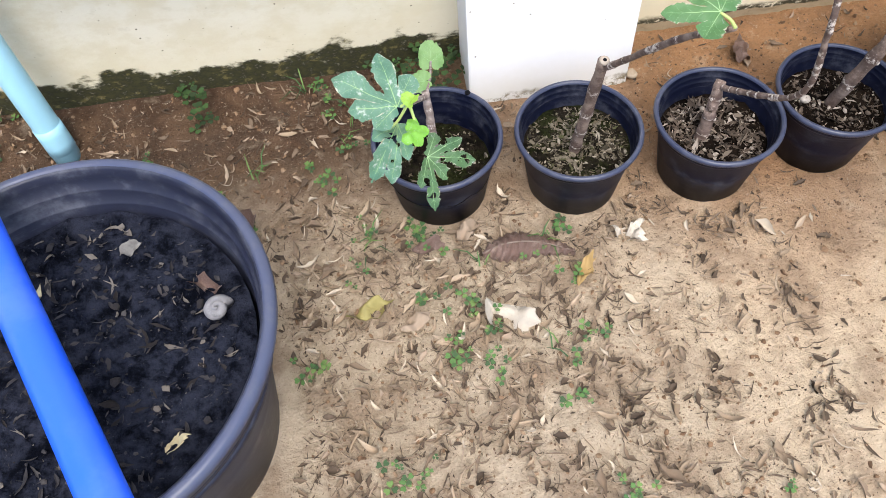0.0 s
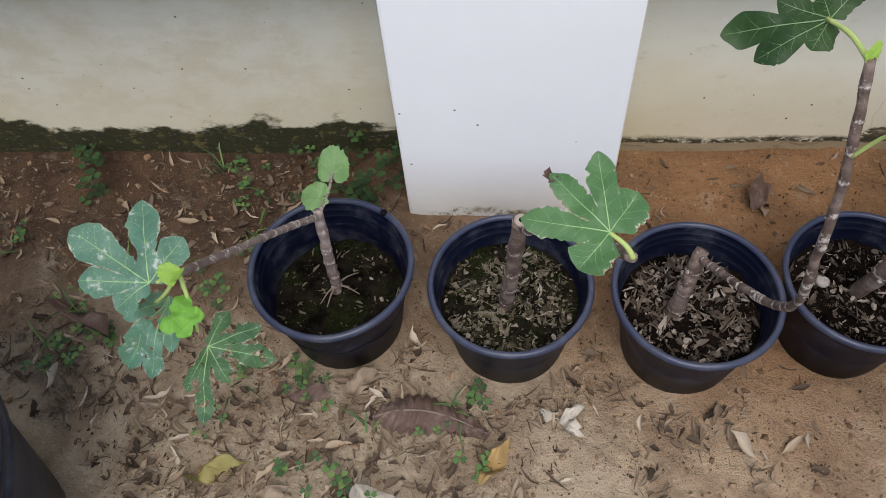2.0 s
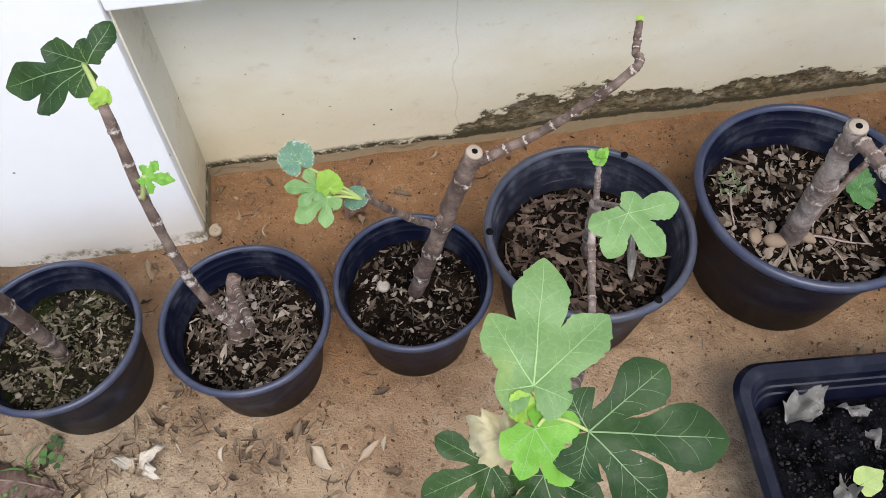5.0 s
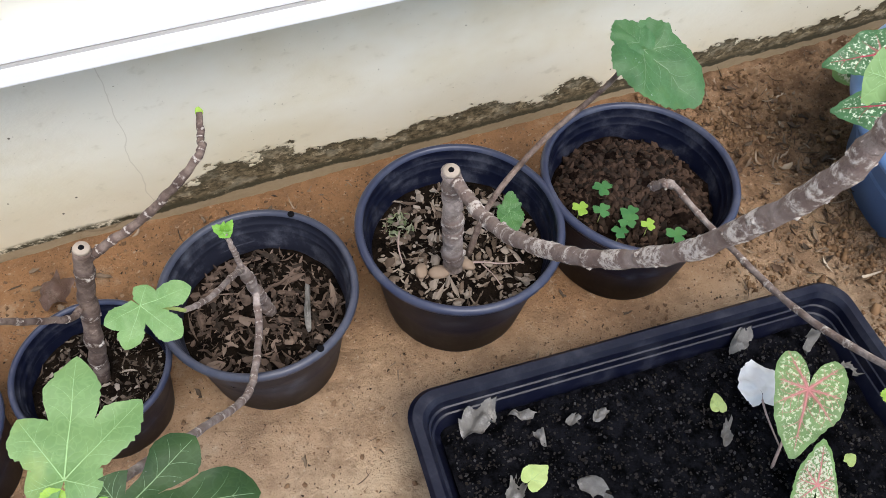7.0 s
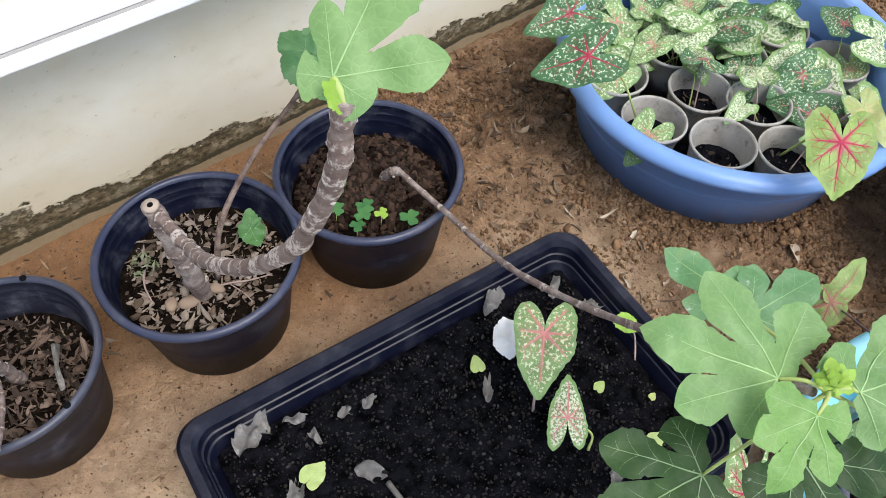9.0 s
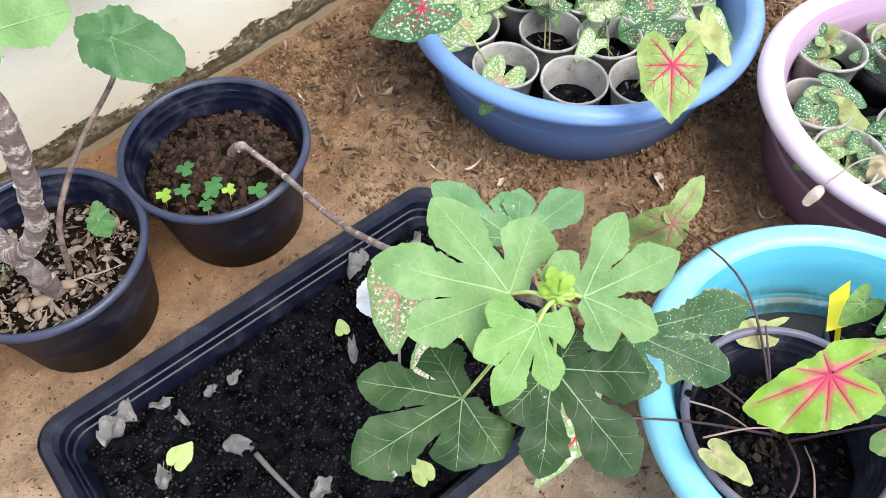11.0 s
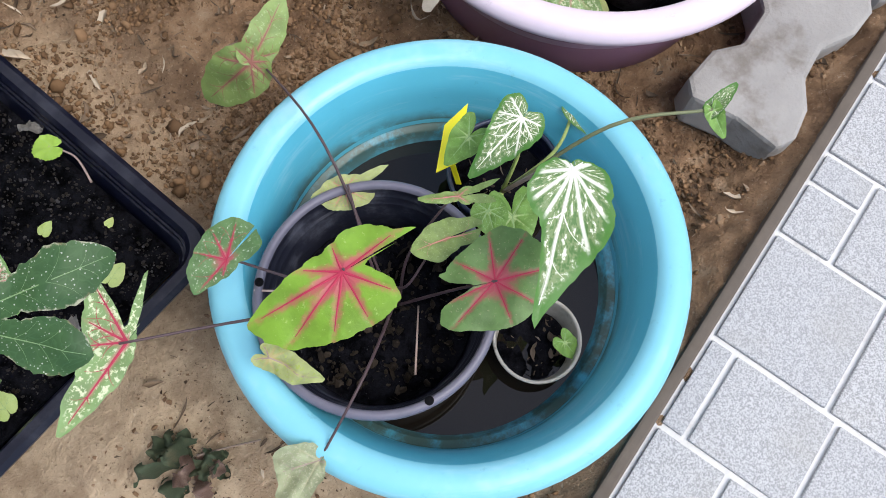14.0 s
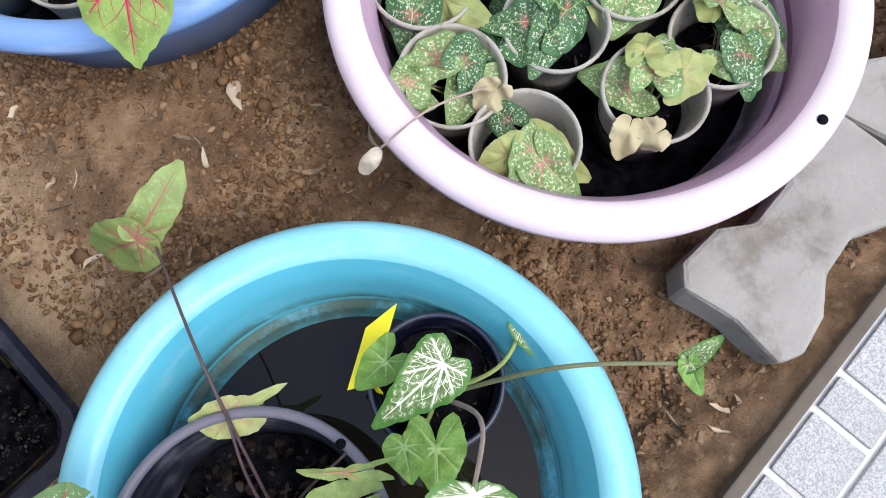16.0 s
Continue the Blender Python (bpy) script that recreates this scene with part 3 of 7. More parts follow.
HOLE = mat_plain("dark_hole", (0.004, 0.004, 0.005), 0.9, 0.1)
WATER = Mat("murky_water", 0.02, 0.34).colour((0.010, 0.008, 0.006)).m


# ---- builders ----
def link_mesh(name, bm, mat, smooth=True):
    me = bpy.data.meshes.new(name)
    bm.normal_update()
    bm.to_mesh(me)
    bm.free()
    me.materials.append(mat)
    if smooth:
        me.shade_smooth()
    return new(name, me)


def part(name, bm, mat, parent, label="", smooth=True):
    """A bmesh in world places as one mesh object under a thing or a part."""
    ob = bm.object(name, mat, smooth) if isinstance(bm, Soup) else link_mesh(name, bm, mat, smooth)
    ob.parent = parent
    if parent.type == "EMPTY":
        ob.matrix_parent_inverse = parent.matrix_basis.inverted()
    return tagged(ob, label) if label else ob


def thing(name, at, label, category, group="", kind=""):
    ob = new(name)
    ob.empty_display_size = 0.02
    ob.matrix_basis = Matrix.Translation(at)
    return tagged(ob, label, category, group, kind)


def quads(bm, rings, closed=True):
    for a, b in zip(rings, rings[1:]):
        n = len(a)
        for i in range(n if closed else n - 1):
            j = (i + 1) % n
            bm.faces.new((a[i], a[j], b[j], b[i]))


def lathe(profile, centre=(0, 0, 0), n=64, wobble=0.0, seed=0, turn=None):
    """Turns a profile of (radius, height) round an upright axis."""
    bm = bmesh.new()
    rings = []
    for r, z in profile:
        ring = []
        for i in range(n):
            a = 2 * math.pi * i / n
            k = 1 + wobble * noise.noise((math.cos(a) * 1.3 + seed, math.sin(a) * 1.3, z * 3))
            p = Vector((r * k * math.cos(a), r * k * math.sin(a), z))
            if turn:
                p = turn @ p
            ring.append(bm.verts.new(p + Vector(centre)))
        rings.append(ring)
    quads(bm, rings)
    return bm


def disc(centre, radius, amp, seed=0, rings=14, n=40, freq=40.0, dome=0.0):
    """An uneven round patch of soil."""
    bm = bmesh.new()
    cx, cy, cz = centre
    mid = bm.verts.new((cx, cy, cz + dome))
    rows = []
    for k in range(1, rings + 1):
        row = []
        for i in range(n):
            a, r = 2 * math.pi * (i + 0.5 * (k % 2)) / n, radius * k / rings
            x, y = r * math.cos(a), r * math.sin(a)
            h = amp * (noise.noise((x * freq + seed * 7, y * freq, seed)) + 0.6 * noise.noise((x * freq * 2.7, y * freq * 2.7, seed + 3)))
            row.append(bm.verts.new((cx + x, cy + y, cz + h + dome * (1 - (k / rings) ** 2))))
        rows.append(row)
    for i in range(n):
        bm.faces.new((mid, rows[0][(i + 1) % n], rows[0][i]))
    quads(bm, rows)
    bmesh.ops.reverse_faces(bm, faces=bm.faces[:])
    return bm


def spline(points, steps=8):
    """A smooth line through points (Catmull-Rom)."""
    p = [Vector(q) for q in points]
    p = [p[0] * 2 - p[1], *p, p[-1] * 2 - p[-2]]
    out = []
    for i in range(1, len(p) - 2):
        a, b, c, d = p[i - 1:i + 3]
        for s in range(steps):
            t = s / steps
            out.append(0.5 * ((2 * b) + (c - a) * t + (2 * a - 5 * b + 4 * c - d) * t * t + (3 * b - a - 3 * c + d) * t ** 3))
    return out + [p[-2]]


def sweep(bm, line, radii, n=8, cap=True):
    """A round rod along a line; radii: one for each point of it."""
    up = Vector((0.31, 0.2, 0.93))
    rings = []
    for i, q in enumerate(line):
        d = (line[min(i + 1, len(line) - 1)] - line[max(i - 1, 0)]).normalized()
        u = d.cross(up)
        if u.length < 0.05:
            u = d.cross(Vector((1, 0, 0)))
        u.normalize()
        v = d.cross(u)
        rings.append([bm.verts.new(q + (u * math.cos(a) + v * math.sin(a)) * radii[i]) for a in (2 * math.pi * k / n for k in range(n))])
    quads(bm, rings)
    if cap:
        bm.faces.new(rings[0][::-1])
        bm.faces.new(rings[-1])
    return bm


def rod(points, r0, r1, n=8, steps=8):
    line = spline(points, steps)
    m = len(line) - 1
    return sweep(bmesh.new(), line, [r0 + (r1 - r0) * i / m for i in range(m + 1)], n)


def branch(points, r0, r1, knots=10, seed=0, n=10, swollen=0.16, steps=14):
    """A fig branch: tapered, with swollen leaf scars and a little wander."""
    line = spline(points, steps)
    m = len(line) - 1
    rng = random.Random(seed)
    at = [(k + rng.uniform(-0.3, 0.3)) / knots for k in range(1, knots)]
    radii, scar = [], []
    for i in range(m + 1):
        t = i / m
        swell = min(1.0, sum(math.exp(-((t - a) * m / 1.3) ** 2) for a in at))
        scar.append(swell)
        radii.append((r0 + (r1 - r0) * t) * (1 + swollen * swell + 0.08 * noise.noise((t * 23, seed, 0))))
    wander = [q + Vector((noise.noise((i * 0.3, seed, 1)), noise.noise((i * 0.3, seed, 5)), 0)) * r0 * 0.3 for i, q in enumerate(line)]
    bm = bmesh.new()
    ring = bm.verts.layers.float.new("ring")
    sweep(bm, wander, radii, n)
    for i, v in enumerate(bm.verts):
        v[ring] = scar[min(i // n, m)]
    # small pale scars and buds beside the rings
    for a in at:
        i = min(int(a * m), m - 1)
        d = (wander[i + 1] - wander[i]).normalized()
        for _ in range(2):
            side = d.orthogonal().normalized()
            side.rotate(Matrix.Rotation(rng.uniform(0, 6.28), 3, d))
            c = wander[i] + side * radii[i] * 0.85
            got = bmesh.ops.create_icosphere(bm, subdivisions=1, radius=radii[i] * rng.uniform(0.22, 0.40), matrix=Matrix.Translation(c))
            for v in got["verts"]:
                v[ring] = 1.0
    return bm


def slab(x0, x1, y0, y1, z0, z1, bevel=0.0):
    bm = bmesh.new()
    bmesh.ops.create_cube(bm, size=1, matrix=Matrix.LocRotScale(((x0 + x1) / 2, (y0 + y1) / 2, (z0 + z1) / 2), None, (x1 - x0, y1 - y0, z1 - z0)))
    if bevel:
        bmesh.ops.bevel(bm, geom=bm.edges[:], offset=bevel, segments=2, affect="EDGES", profile=0.6)
    return bm


def frame_of(base, tip, normal):
    """The axes of a leaf: along it, across it, and out of its face."""
    x = (Vector(tip) - Vector(base)).normalized()
    n = Vector(normal)
    n = (n - x * n.dot(x)).normalized()
    return x, n.cross(x), n


def outline(points):
    """The distance from the stalk to the edge, at an angle from the tip's way (degrees), as a smooth line through points; symmetrical unless some angle is negative."""
    pts = sorted(points)
    even = pts[0][0] >= 0
    if not even:
        pts = [(pts[-1][0] - 360, pts[-1][1]), *pts, (pts[0][0] + 360, pts[0][1])]

    def reach(a):
        d = abs(math.degrees(a)) if even else math.degrees(a)
        for (d0, r0), (d1, r1) in zip(pts, pts[1:]):
            if d <= d1:
                t = (d - d0) / (d1 - d0)
                return r0 + (r1 - r0) * (t * t * (3 - 2 * t) * 0.6 + t * 0.4)
        return pts[-1][1]

    return reach


ARROW = ((0, 1.0), (6, 0.89), (14, 0.75), (26, 0.62), (42, 0.54), (62, 0.49), (84, 0.47), (105, 0.49), (125, 0.56), (142, 0.62), (153, 0.60), (163, 0.46), (172, 0.25), (180, 0.08))
SPEAR = ((0, 1.0), (6, 0.85), (15, 0.66), (30, 0.48), (50, 0.37), (75, 0.31), (100, 0.30), (125, 0.32), (145, 0.34), (160, 0.28), (172, 0.15), (180, 0.05))
FIG5 = ((-103, 0.52, 0.18), (-50, 0.84, 0.19), (0, 1.0, 0.22), (48, 0.82, 0.19), (100, 0.50, 0.18))
HEART = ((0, 1.0), (8, 0.85), (20, 0.64), (40, 0.48), (65, 0.40), (90, 0.38), (115, 0.43), (135, 0.54), (150, 0.68), (158, 0.70), (166, 0.58), (174, 0.3), (180, 0.1))
GREAT = ((-179, 0.78), (-170, 0.60), (-150, 0.50), (-129, 0.40), (-100, 0.27), (-70, 0.25), (-38, 0.36), (-19, 0.55), (-8, 0.80), (0, 1.0), (10, 0.93), (22, 0.85), (40, 0.70), (59, 0.61), (80, 0.56), (103, 0.56), (126, 0.58), (142, 0.48), (155, 0.30), (168, 0.22), (176, 0.26))
BROAD = ((-174, 0.40), (-166, 0.84), (-156, 0.95), (-146, 0.92), (-130, 0.76), (-112, 0.68), (-70, 0.66), (-36, 0.72), (0, 1.0), (30, 0.84), (67, 0.78), (90, 0.68), (115, 0.62), (140, 0.66), (155, 0.70), (160, 0.80), (166, 0.70), (174, 0.34), (180, 0.30))
DISH = ((-178, 1.0), (-154, 1.0), (-135, 0.88), (-117, 0.79), (-85, 0.68), (-61, 0.69), (-21, 0.89), (0, 1.0), (10, 0.66), (30, 0.42), (70, 0.28), (121, 0.26), (136, 0.50), (160, 0.9))
SHIELD = ((-150, 0.04), (-118, 0.09), (-100, 0.15), (-68, 0.25), (-51, 0.33), (-34, 0.37), (-22, 0.38), (-14, 0.42), (-9, 0.50), (-5, 0.66), (-2, 0.86), (0, 1.0), (4, 0.86), (12, 0.72), (22, 0.60), (31, 0.53), (45, 0.46), (57, 0.39), (66, 0.31), (96, 0.235), (125, 0.15), (145, 0.10))
SMALL = ((-177, 0.10), (-157, 0.19), (-130, 0.30), (-100, 0.33), (-75, 0.33), (-43, 0.38), (-25, 0.48), (-12, 0.66), (0, 1.0), (12, 0.72), (23, 0.56), (45, 0.41), (71, 0.34), (114, 0.30), (143, 0.26), (165, 0.14))
FIG3 = ((-108, 0.36, 0.20), (-52, 0.72, 0.20), (0, 1.0, 0.24), (50, 0.76, 0.20), (104, 0.40, 0.20))
ROUND = ((0, 1.0), (15, 0.96), (35, 0.86), (60, 0.74), (85, 0.66), (110, 0.62), (135, 0.56), (155, 0.46), (170, 0.26), (180, 0.10))
CLOVE = ((0, 0.82), (14, 1.0), (28, 0.98), (42, 0.80), (58, 0.45), (75, 0.2), (180, 0.04))


def oval(slim):
    """A plain long leaf; slim: its breadth over its length."""
    k = slim * slim
    return lambda a: max(0.015, k * math.cos(a) / (k * math.cos(a) ** 2 + math.sin(a) ** 2)) if abs(a) < 1.55 else 0.015


WAYS = (0.0, 0.8, -0.8, 1.55, -1.55, 2.48, -2.48)


class Leaf:
    """A leaf as a fan round the place where its stalk meets it."""

    ways = WAYS

    def __init__(self, base, tip, normal, shape, wide=1.0, curl=0.12, wave=0.03, teeth=0.0, seed=0, fold=0.1):
        self.o = Vector(base)
        self.L = (Vector(tip) - self.o).length
        self.x, self.y, self.n = frame_of(base, tip, normal)
        self.shape = shape if callable(shape) else outline(shape)
        self.wide, self.curl, self.wave, self.teeth, self.seed, self.fold = wide, curl, wave, teeth, seed, fold
        self.drift = 0.16 if callable(shape) or min(shape)[0] >= 0 else 0.04

    def reach(self, a):
        """The edge's distance, in leaf lengths, with a lobe longer here and shorter there and a toothed margin."""
        r = self.shape(a) * (1 + (self.wide - 1) * min(1.0, abs(a) / 0.7))
        r *= 1 + self.drift * noise.noise((math.cos(a) * 1.1, math.sin(a) * 1.1, self.seed * 1.7))
        if self.teeth:
            r *= 1 + self.teeth * (noise.noise((a * 9.0, self.seed, 0.5)) + 0.9 * noise.noise((a * 21.0, self.seed, 2.5)))
        return r

    def place(self, u, v, lift=0.0):
        r2 = u * u + v * v
        h = -self.curl * r2 + self.fold * abs(v) + self.wave * noise.noise((u * 3.1 + self.seed, v * 3.1, self.seed * 0.7))
        return self.o + (self.x * u + self.y * v + self.n * h) * self.L + self.n * lift

    def blade(self, rings=7, n=84):
        bm = bmesh.new()
        uv, edge, vein = bm.loops.layers.uv.new("UVMap"), bm.verts.layers.float.new("edge"), bm.verts.layers.float.new("vein")
        mid = bm.verts.new(self.place(0, 0))
        flat = {mid: (0.5, 0.5)}
        rows = []
        angles = [-math.pi + 2 * math.pi * (i + 0.5) / n for i in range(n)]
        outs = [self.reach(a) for a in angles]
        for k in range(1, rings + 1):
            s, row = (k / rings) ** 0.85, []
            for a, r in zip(angles, outs):
                u, v = s * r * math.cos(a), s * r * math.sin(a)
                w = bm.verts.new(self.place(u, v))
                w[edge], flat[w] = s, (0.5 + u * 0.5, 0.5 + v * 0.5)
                w[vein] = min(abs(u * math.sin(q) - v * math.cos(q)) if u * math.cos(q) + v * math.sin(q) > 0 else 1.0 for q in self.ways)
                row.append(w)
            rows.append(row)
        for i in range(n - 1):
            bm.faces.new((mid, rows[0][i + 1], rows[0][i]))
        quads(bm, rows, False)
        bmesh.ops.reverse_faces(bm, faces=bm.faces[:])
        for f in bm.faces:
            for l in f.loops:
                l[uv].uv = flat[l.vert]
        return bm

    def strip(self, bm, a, b, w0, w1, bend=0.0):
        """A raised vein between two places on the blade."""
        (u0, v0), (u1, v1) = a, b
        d = Vector((u1 - u0, v1 - v0))
        if d.length < 0.03:
            return
        s, last = Vector((-d.y, d.x)).normalized(), None
        steps = 7
        for i in range(steps + 1):
            t = i / steps
            c = Vector((u0, v0)) + d * t + s * bend * math.sin(t * math.pi)
            w = w0 + (w1 - w0) * t
            row = [bm.verts.new(self.place(*(c + s * w * k), 0.0006 if k else 0.0006 + w * self.L * 0.5)) for k in (-1, 0, 1)]
            if last:
                bm.faces.new((last[0], row[0], row[1], last[1]))
                bm.faces.new((last[1], row[1], row[2], last[2]))
            last = row

    def veins(self, width, ways, side=3, keep=0.92, spread=0.85):
        bm = bmesh.new()
        for ang in ways:
            end = self.reach(ang) * keep
            tip = (end * math.cos(ang), end * math.sin(ang))
            self.strip(bm, (0, 0), tip, width, width * 0.25)
            for k in range(side):
                t = (k + 0.9) / (side + 0.8)
                for sgn in (-1, 1):
                    u, v = tip[0] * t, tip[1] * t
                    way = ang + sgn * spread
                    far = 0.05
                    while far < 0.6 * end:
                        p = (u + far * math.cos(way), v + far * math.sin(way))
                        if math.hypot(*p) > self.reach(math.atan2(p[1], p[0])) * 0.9:
                            break
                        far += 0.03
                    far -= 0.03
                    self.strip(bm, (u, v), (u + far * math.cos(way), v + far * math.sin(way)), width * 0.32, width * 0.10, -sgn * far * 0.1)
        return bm


class FigLeaf(Leaf):
    """A palmate leaf. Each lobe: its way (degrees), its length and its half breadth in leaf lengths.
    A lobe is waisted where the bays cut in and blunt or pointed at its end."""

    def shaped(self, lobes, waist=0.58, blunt=1.7):
        self.lobes, self.waist, self.blunt = sorted(lobes), waist, blunt
        return self

    def half(self, i, side, s):
        """The half breadth of lobe i on one side, at s along it."""
        d, l, w = self.lobes[i]
        k = i + side
        gap = abs(self.lobes[k][0] - d) * 0.5 if 0 <= k < len(self.lobes) else 62.0
        x = s / l
        if x < 0.70:
            t = max(0.0, min(1.0, (x - 0.34) / 0.34))
            f = self.waist + (1 - self.waist) * t * t * (3 - 2 * t)
        else:
            f = max(0.0, 1 - ((x - 0.70) / 0.30) ** self.blunt) ** 0.8
        f *= 1 + self.teeth * (noise.noise((s * 17, side * 3.7 + i, self.seed)) + 1.3 * noise.noise((s * 41, side * 1.9 + i, self.seed)))
        return min(s * math.tan(math.radians(min(gap, 62.0))), w * f)

    def spot(self, i, s, t):
        d = math.radians(self.lobes[i][0])
        return s * math.cos(d) - t * math.sin(d), s * math.sin(d) + t * math.cos(d)

    def blade(self, steps=30, across=4, eaten=0.0):
        bm = bmesh.new()
        uv, edge = bm.loops.layers.uv.new("UVMap"), bm.verts.layers.float.new("edge")
        flat = {}
        for i, (d, l, w) in enumerate(self.lobes):
            rows = []
            for k in range(steps + 1):
                s = l * (0.004 + 0.996 * (k / steps) ** 0.9)
                row = []
                for c in range(-across, across + 1):
                    u, v = self.spot(i, s, self.half(i, 1 if c > 0 else -1, s) * c / across)
                    q = bm.verts.new(self.place(u, v))
                    flat[q] = (0.5 + u * 0.5, 0.5 + v * 0.5)
                    q[edge] = max(abs(c) / across * min(1.0, s / l / 0.3), 1.0 if k == steps else 0.0)
                    row.append(q)
                rows.append(row)
            quads(bm, rows, False)
        for f in bm.faces:
            for q in f.loops:
                q[uv].uv = flat[q.vert]
        bmesh.ops.remove_doubles(bm, verts=bm.verts[:], dist=self.L * 0.0025)
        if eaten:
            gone = [f for f in bm.faces if noise.noise(f.calc_center_median() / self.L * 7.0 + Vector((self.seed, 0, 0))) > eaten and (f.calc_center_median() - self.o).length > 0.22 * self.L]
            bmesh.ops.delete(bm, geom=gone, context="FACES")
        bm.normal_update()
        if sum((f.normal * f.calc_area() for f in bm.faces), Vector()).dot(self.n) < 0:
            bmesh.ops.reverse_faces(bm, faces=bm.faces[:])
        return bm

    def veins(self, width):
        bm = bmesh.new()
        for i, (d, l, w) in enumerate(self.lobes):
            self.strip(bm, (0, 0), self.spot(i, l * 0.95, 0), width * (0.55 + 0.45 * l), width * 0.25)
            for k in range(4):
                s = l * (0.28 + 0.17 * k)
                for side in (-1, 1):
                    run = self.half(i, side, min(l * 0.97, s + 0.8 * self.half(i, side, s))) * 0.86
                    self.strip(bm, self.spot(i, s, 0), self.spot(i, s + run * 0.85, side * run), width * 0.22, width * 0.10, -side * run * 0.1)
        return bm


def fig_leaf(owner, base, tip, normal, mat, vein, shape, seed=0, curl=0.12, wave=0.10, label="", teeth=0.12, waist=0.58, blunt=1.7, fold=0.05, eaten=0.0):
    lf = FigLeaf(base, tip, normal, ROUND, 1.0, curl, wave, teeth, seed, fold).shaped(shape, waist, blunt)
    blade = part("leaf", lf.blade(48 if eaten else 30, 7 if eaten else 4, eaten), mat, owner, label)
    part("venation", lf.veins(0.0066), vein, blade)
    return blade


def round_leaf(owner, base, tip, normal, mat, vein, seed=0, label="", wide=1.0):
    lf = Leaf(base, tip, normal, ROUND, wide, 0.15, 0.12, 0.07, seed, 0.1)
    blade = part("leaf", lf.blade(5, 96), mat, owner, label)
    part("venation", lf.veins(0.007, (0.0, 0.9, -0.9), 3), vein, blade)
    return blade


def caladium_leaf(owner, base, tip, normal, mat, vein, seed=0, wide=1.0, width=0.016, curl=0.15, wave=0.10, fold=0.12, rings=6, n=70, side=3, label="", shape=ARROW, ways=None):
    """An arrow-shaped leaf whose stalk meets it above the notch between its two rear lobes."""
    lf = Leaf(base, tip, normal, shape, wide, curl, wave, 0.02, seed, fold)
    lf.ways = ways or WAYS
    blade = part("leaf", lf.blade(rings, n), mat, owner, label)
    part("venation", lf.veins(width, lf.ways if width > 0.012 else (0.0, 2.48, -2.48), side if width > 0.012 else 2, 0.84), vein, blade)
    return blade


class Soup:
    """Loose pieces gathered as plain lists, which stays quick when it grows."""

    def __init__(self):
        self.verts, self.faces = [], []

    def vert(self, v):
        self.verts.append(tuple(v))
        return len(self.verts) - 1

    def face(self, f):
        self.faces.append(tuple(f))

    def object(self, name, mat, smooth=True):
        me = bpy.data.meshes.new(name)
        me.from_pydata(self.verts, [], self.faces)
        me.materials.append(mat)
        if smooth:
            me.shade_smooth()
        return new(name, me)


BALL = bmesh.new()
bmesh.ops.create_icosphere(BALL, subdivisions=1, radius=1)
BALL_V, BALL_F = [v.co.copy() for v in BALL.verts], [[v.index for v in f.verts] for f in BALL.faces]
BALL.free()


def scatter_chips(centre, radius, count, size, seed, lift=0.003, flat=0.45, slivers=0.72, rise=0.0):
    """Loose bark, husks and shreds as one soup: bowed slivers, a few flakes and lumps."""
    rng = random.Random(seed)
    bm = Soup()
    for _ in range(count):
        a, r = rng.uniform(0, 6.283), radius * math.sqrt(rng.random())
        s = size * (0.25 + 1.3 * rng.random() ** 2.2)
        at = (centre[0] + r * math.cos(a), centre[1] + r * math.sin(a), centre[2] + rise * (1 - (r / radius) ** 2) + rng.uniform(-0.3, 1) * lift)
        turn = Euler((rng.gauss(0, flat), rng.gauss(0, flat * 0.7), rng.uniform(0, 6.283)))
        if rng.random() < slivers:
            curl_leaf(bm, Matrix.LocRotScale(at, turn, None), s * rng.uniform(0.8, 2.4), s * rng.uniform(0.15, 0.6), rng.uniform(-0.3, 0.6), rng.uniform(0.0, 1.4), rng)
            continue
        m = Matrix.LocRotScale(at, turn, (s * 0.55, s * rng.uniform(0.25, 0.5), s * rng.uniform(0.12, 0.4) * (2.1 if slivers < 0.5 else 1)))
        v = [bm.vert(m @ (q * rng.uniform(0.6, 1.2))) for q in BALL_V]
        for f in BALL_F:
            bm.face([v[i] for i in f])
    return bm


def curl_leaf(bm, m, long, wide, bend, twist, rng):
    """A dry scrap of leaf, bowed, twisted and torn, added to bm."""
    last, steps = None, 6
    bow, turn, fat = rng.gauss(0, rng.choice((0.06, 0.12, 0.26))), rng.gauss(0, 0.9), rng.uniform(0.25, 0.75)
    for i in range(steps + 1):
        t = i / steps
        w = wide * (max(0.03, math.sin(math.pi * t ** (0.6 + fat * 0.8))) ** 0.7) * rng.uniform(0.55, 1.3)
        x, z = long * (t - 0.5), bend * long * (4 * (t - 0.5) ** 2) * 0.5
        off, a = bow * long * (4 * (t - 0.5) ** 2 - 0.5) * 0.5, turn * (t - 0.4)
        row = []
        for k in (-1, -0.35, 0.35, 1):
            y, zz = w * k * 0.5, abs(k) ** 1.5 * w * 0.4 * twist
            row.append(bm.vert(m @ Vector((x, off + y * math.cos(a) - zz * math.sin(a), z + abs(y * math.sin(a)) + zz * math.cos(a)))))
        if last:
            for j in range(3):
                bm.face((last[j], last[j + 1], row[j + 1], row[j]))
        last = row


# ---- ground, wall, paving ----
GX0, GX1, GY0 = -1.3, 3.3, -1.32


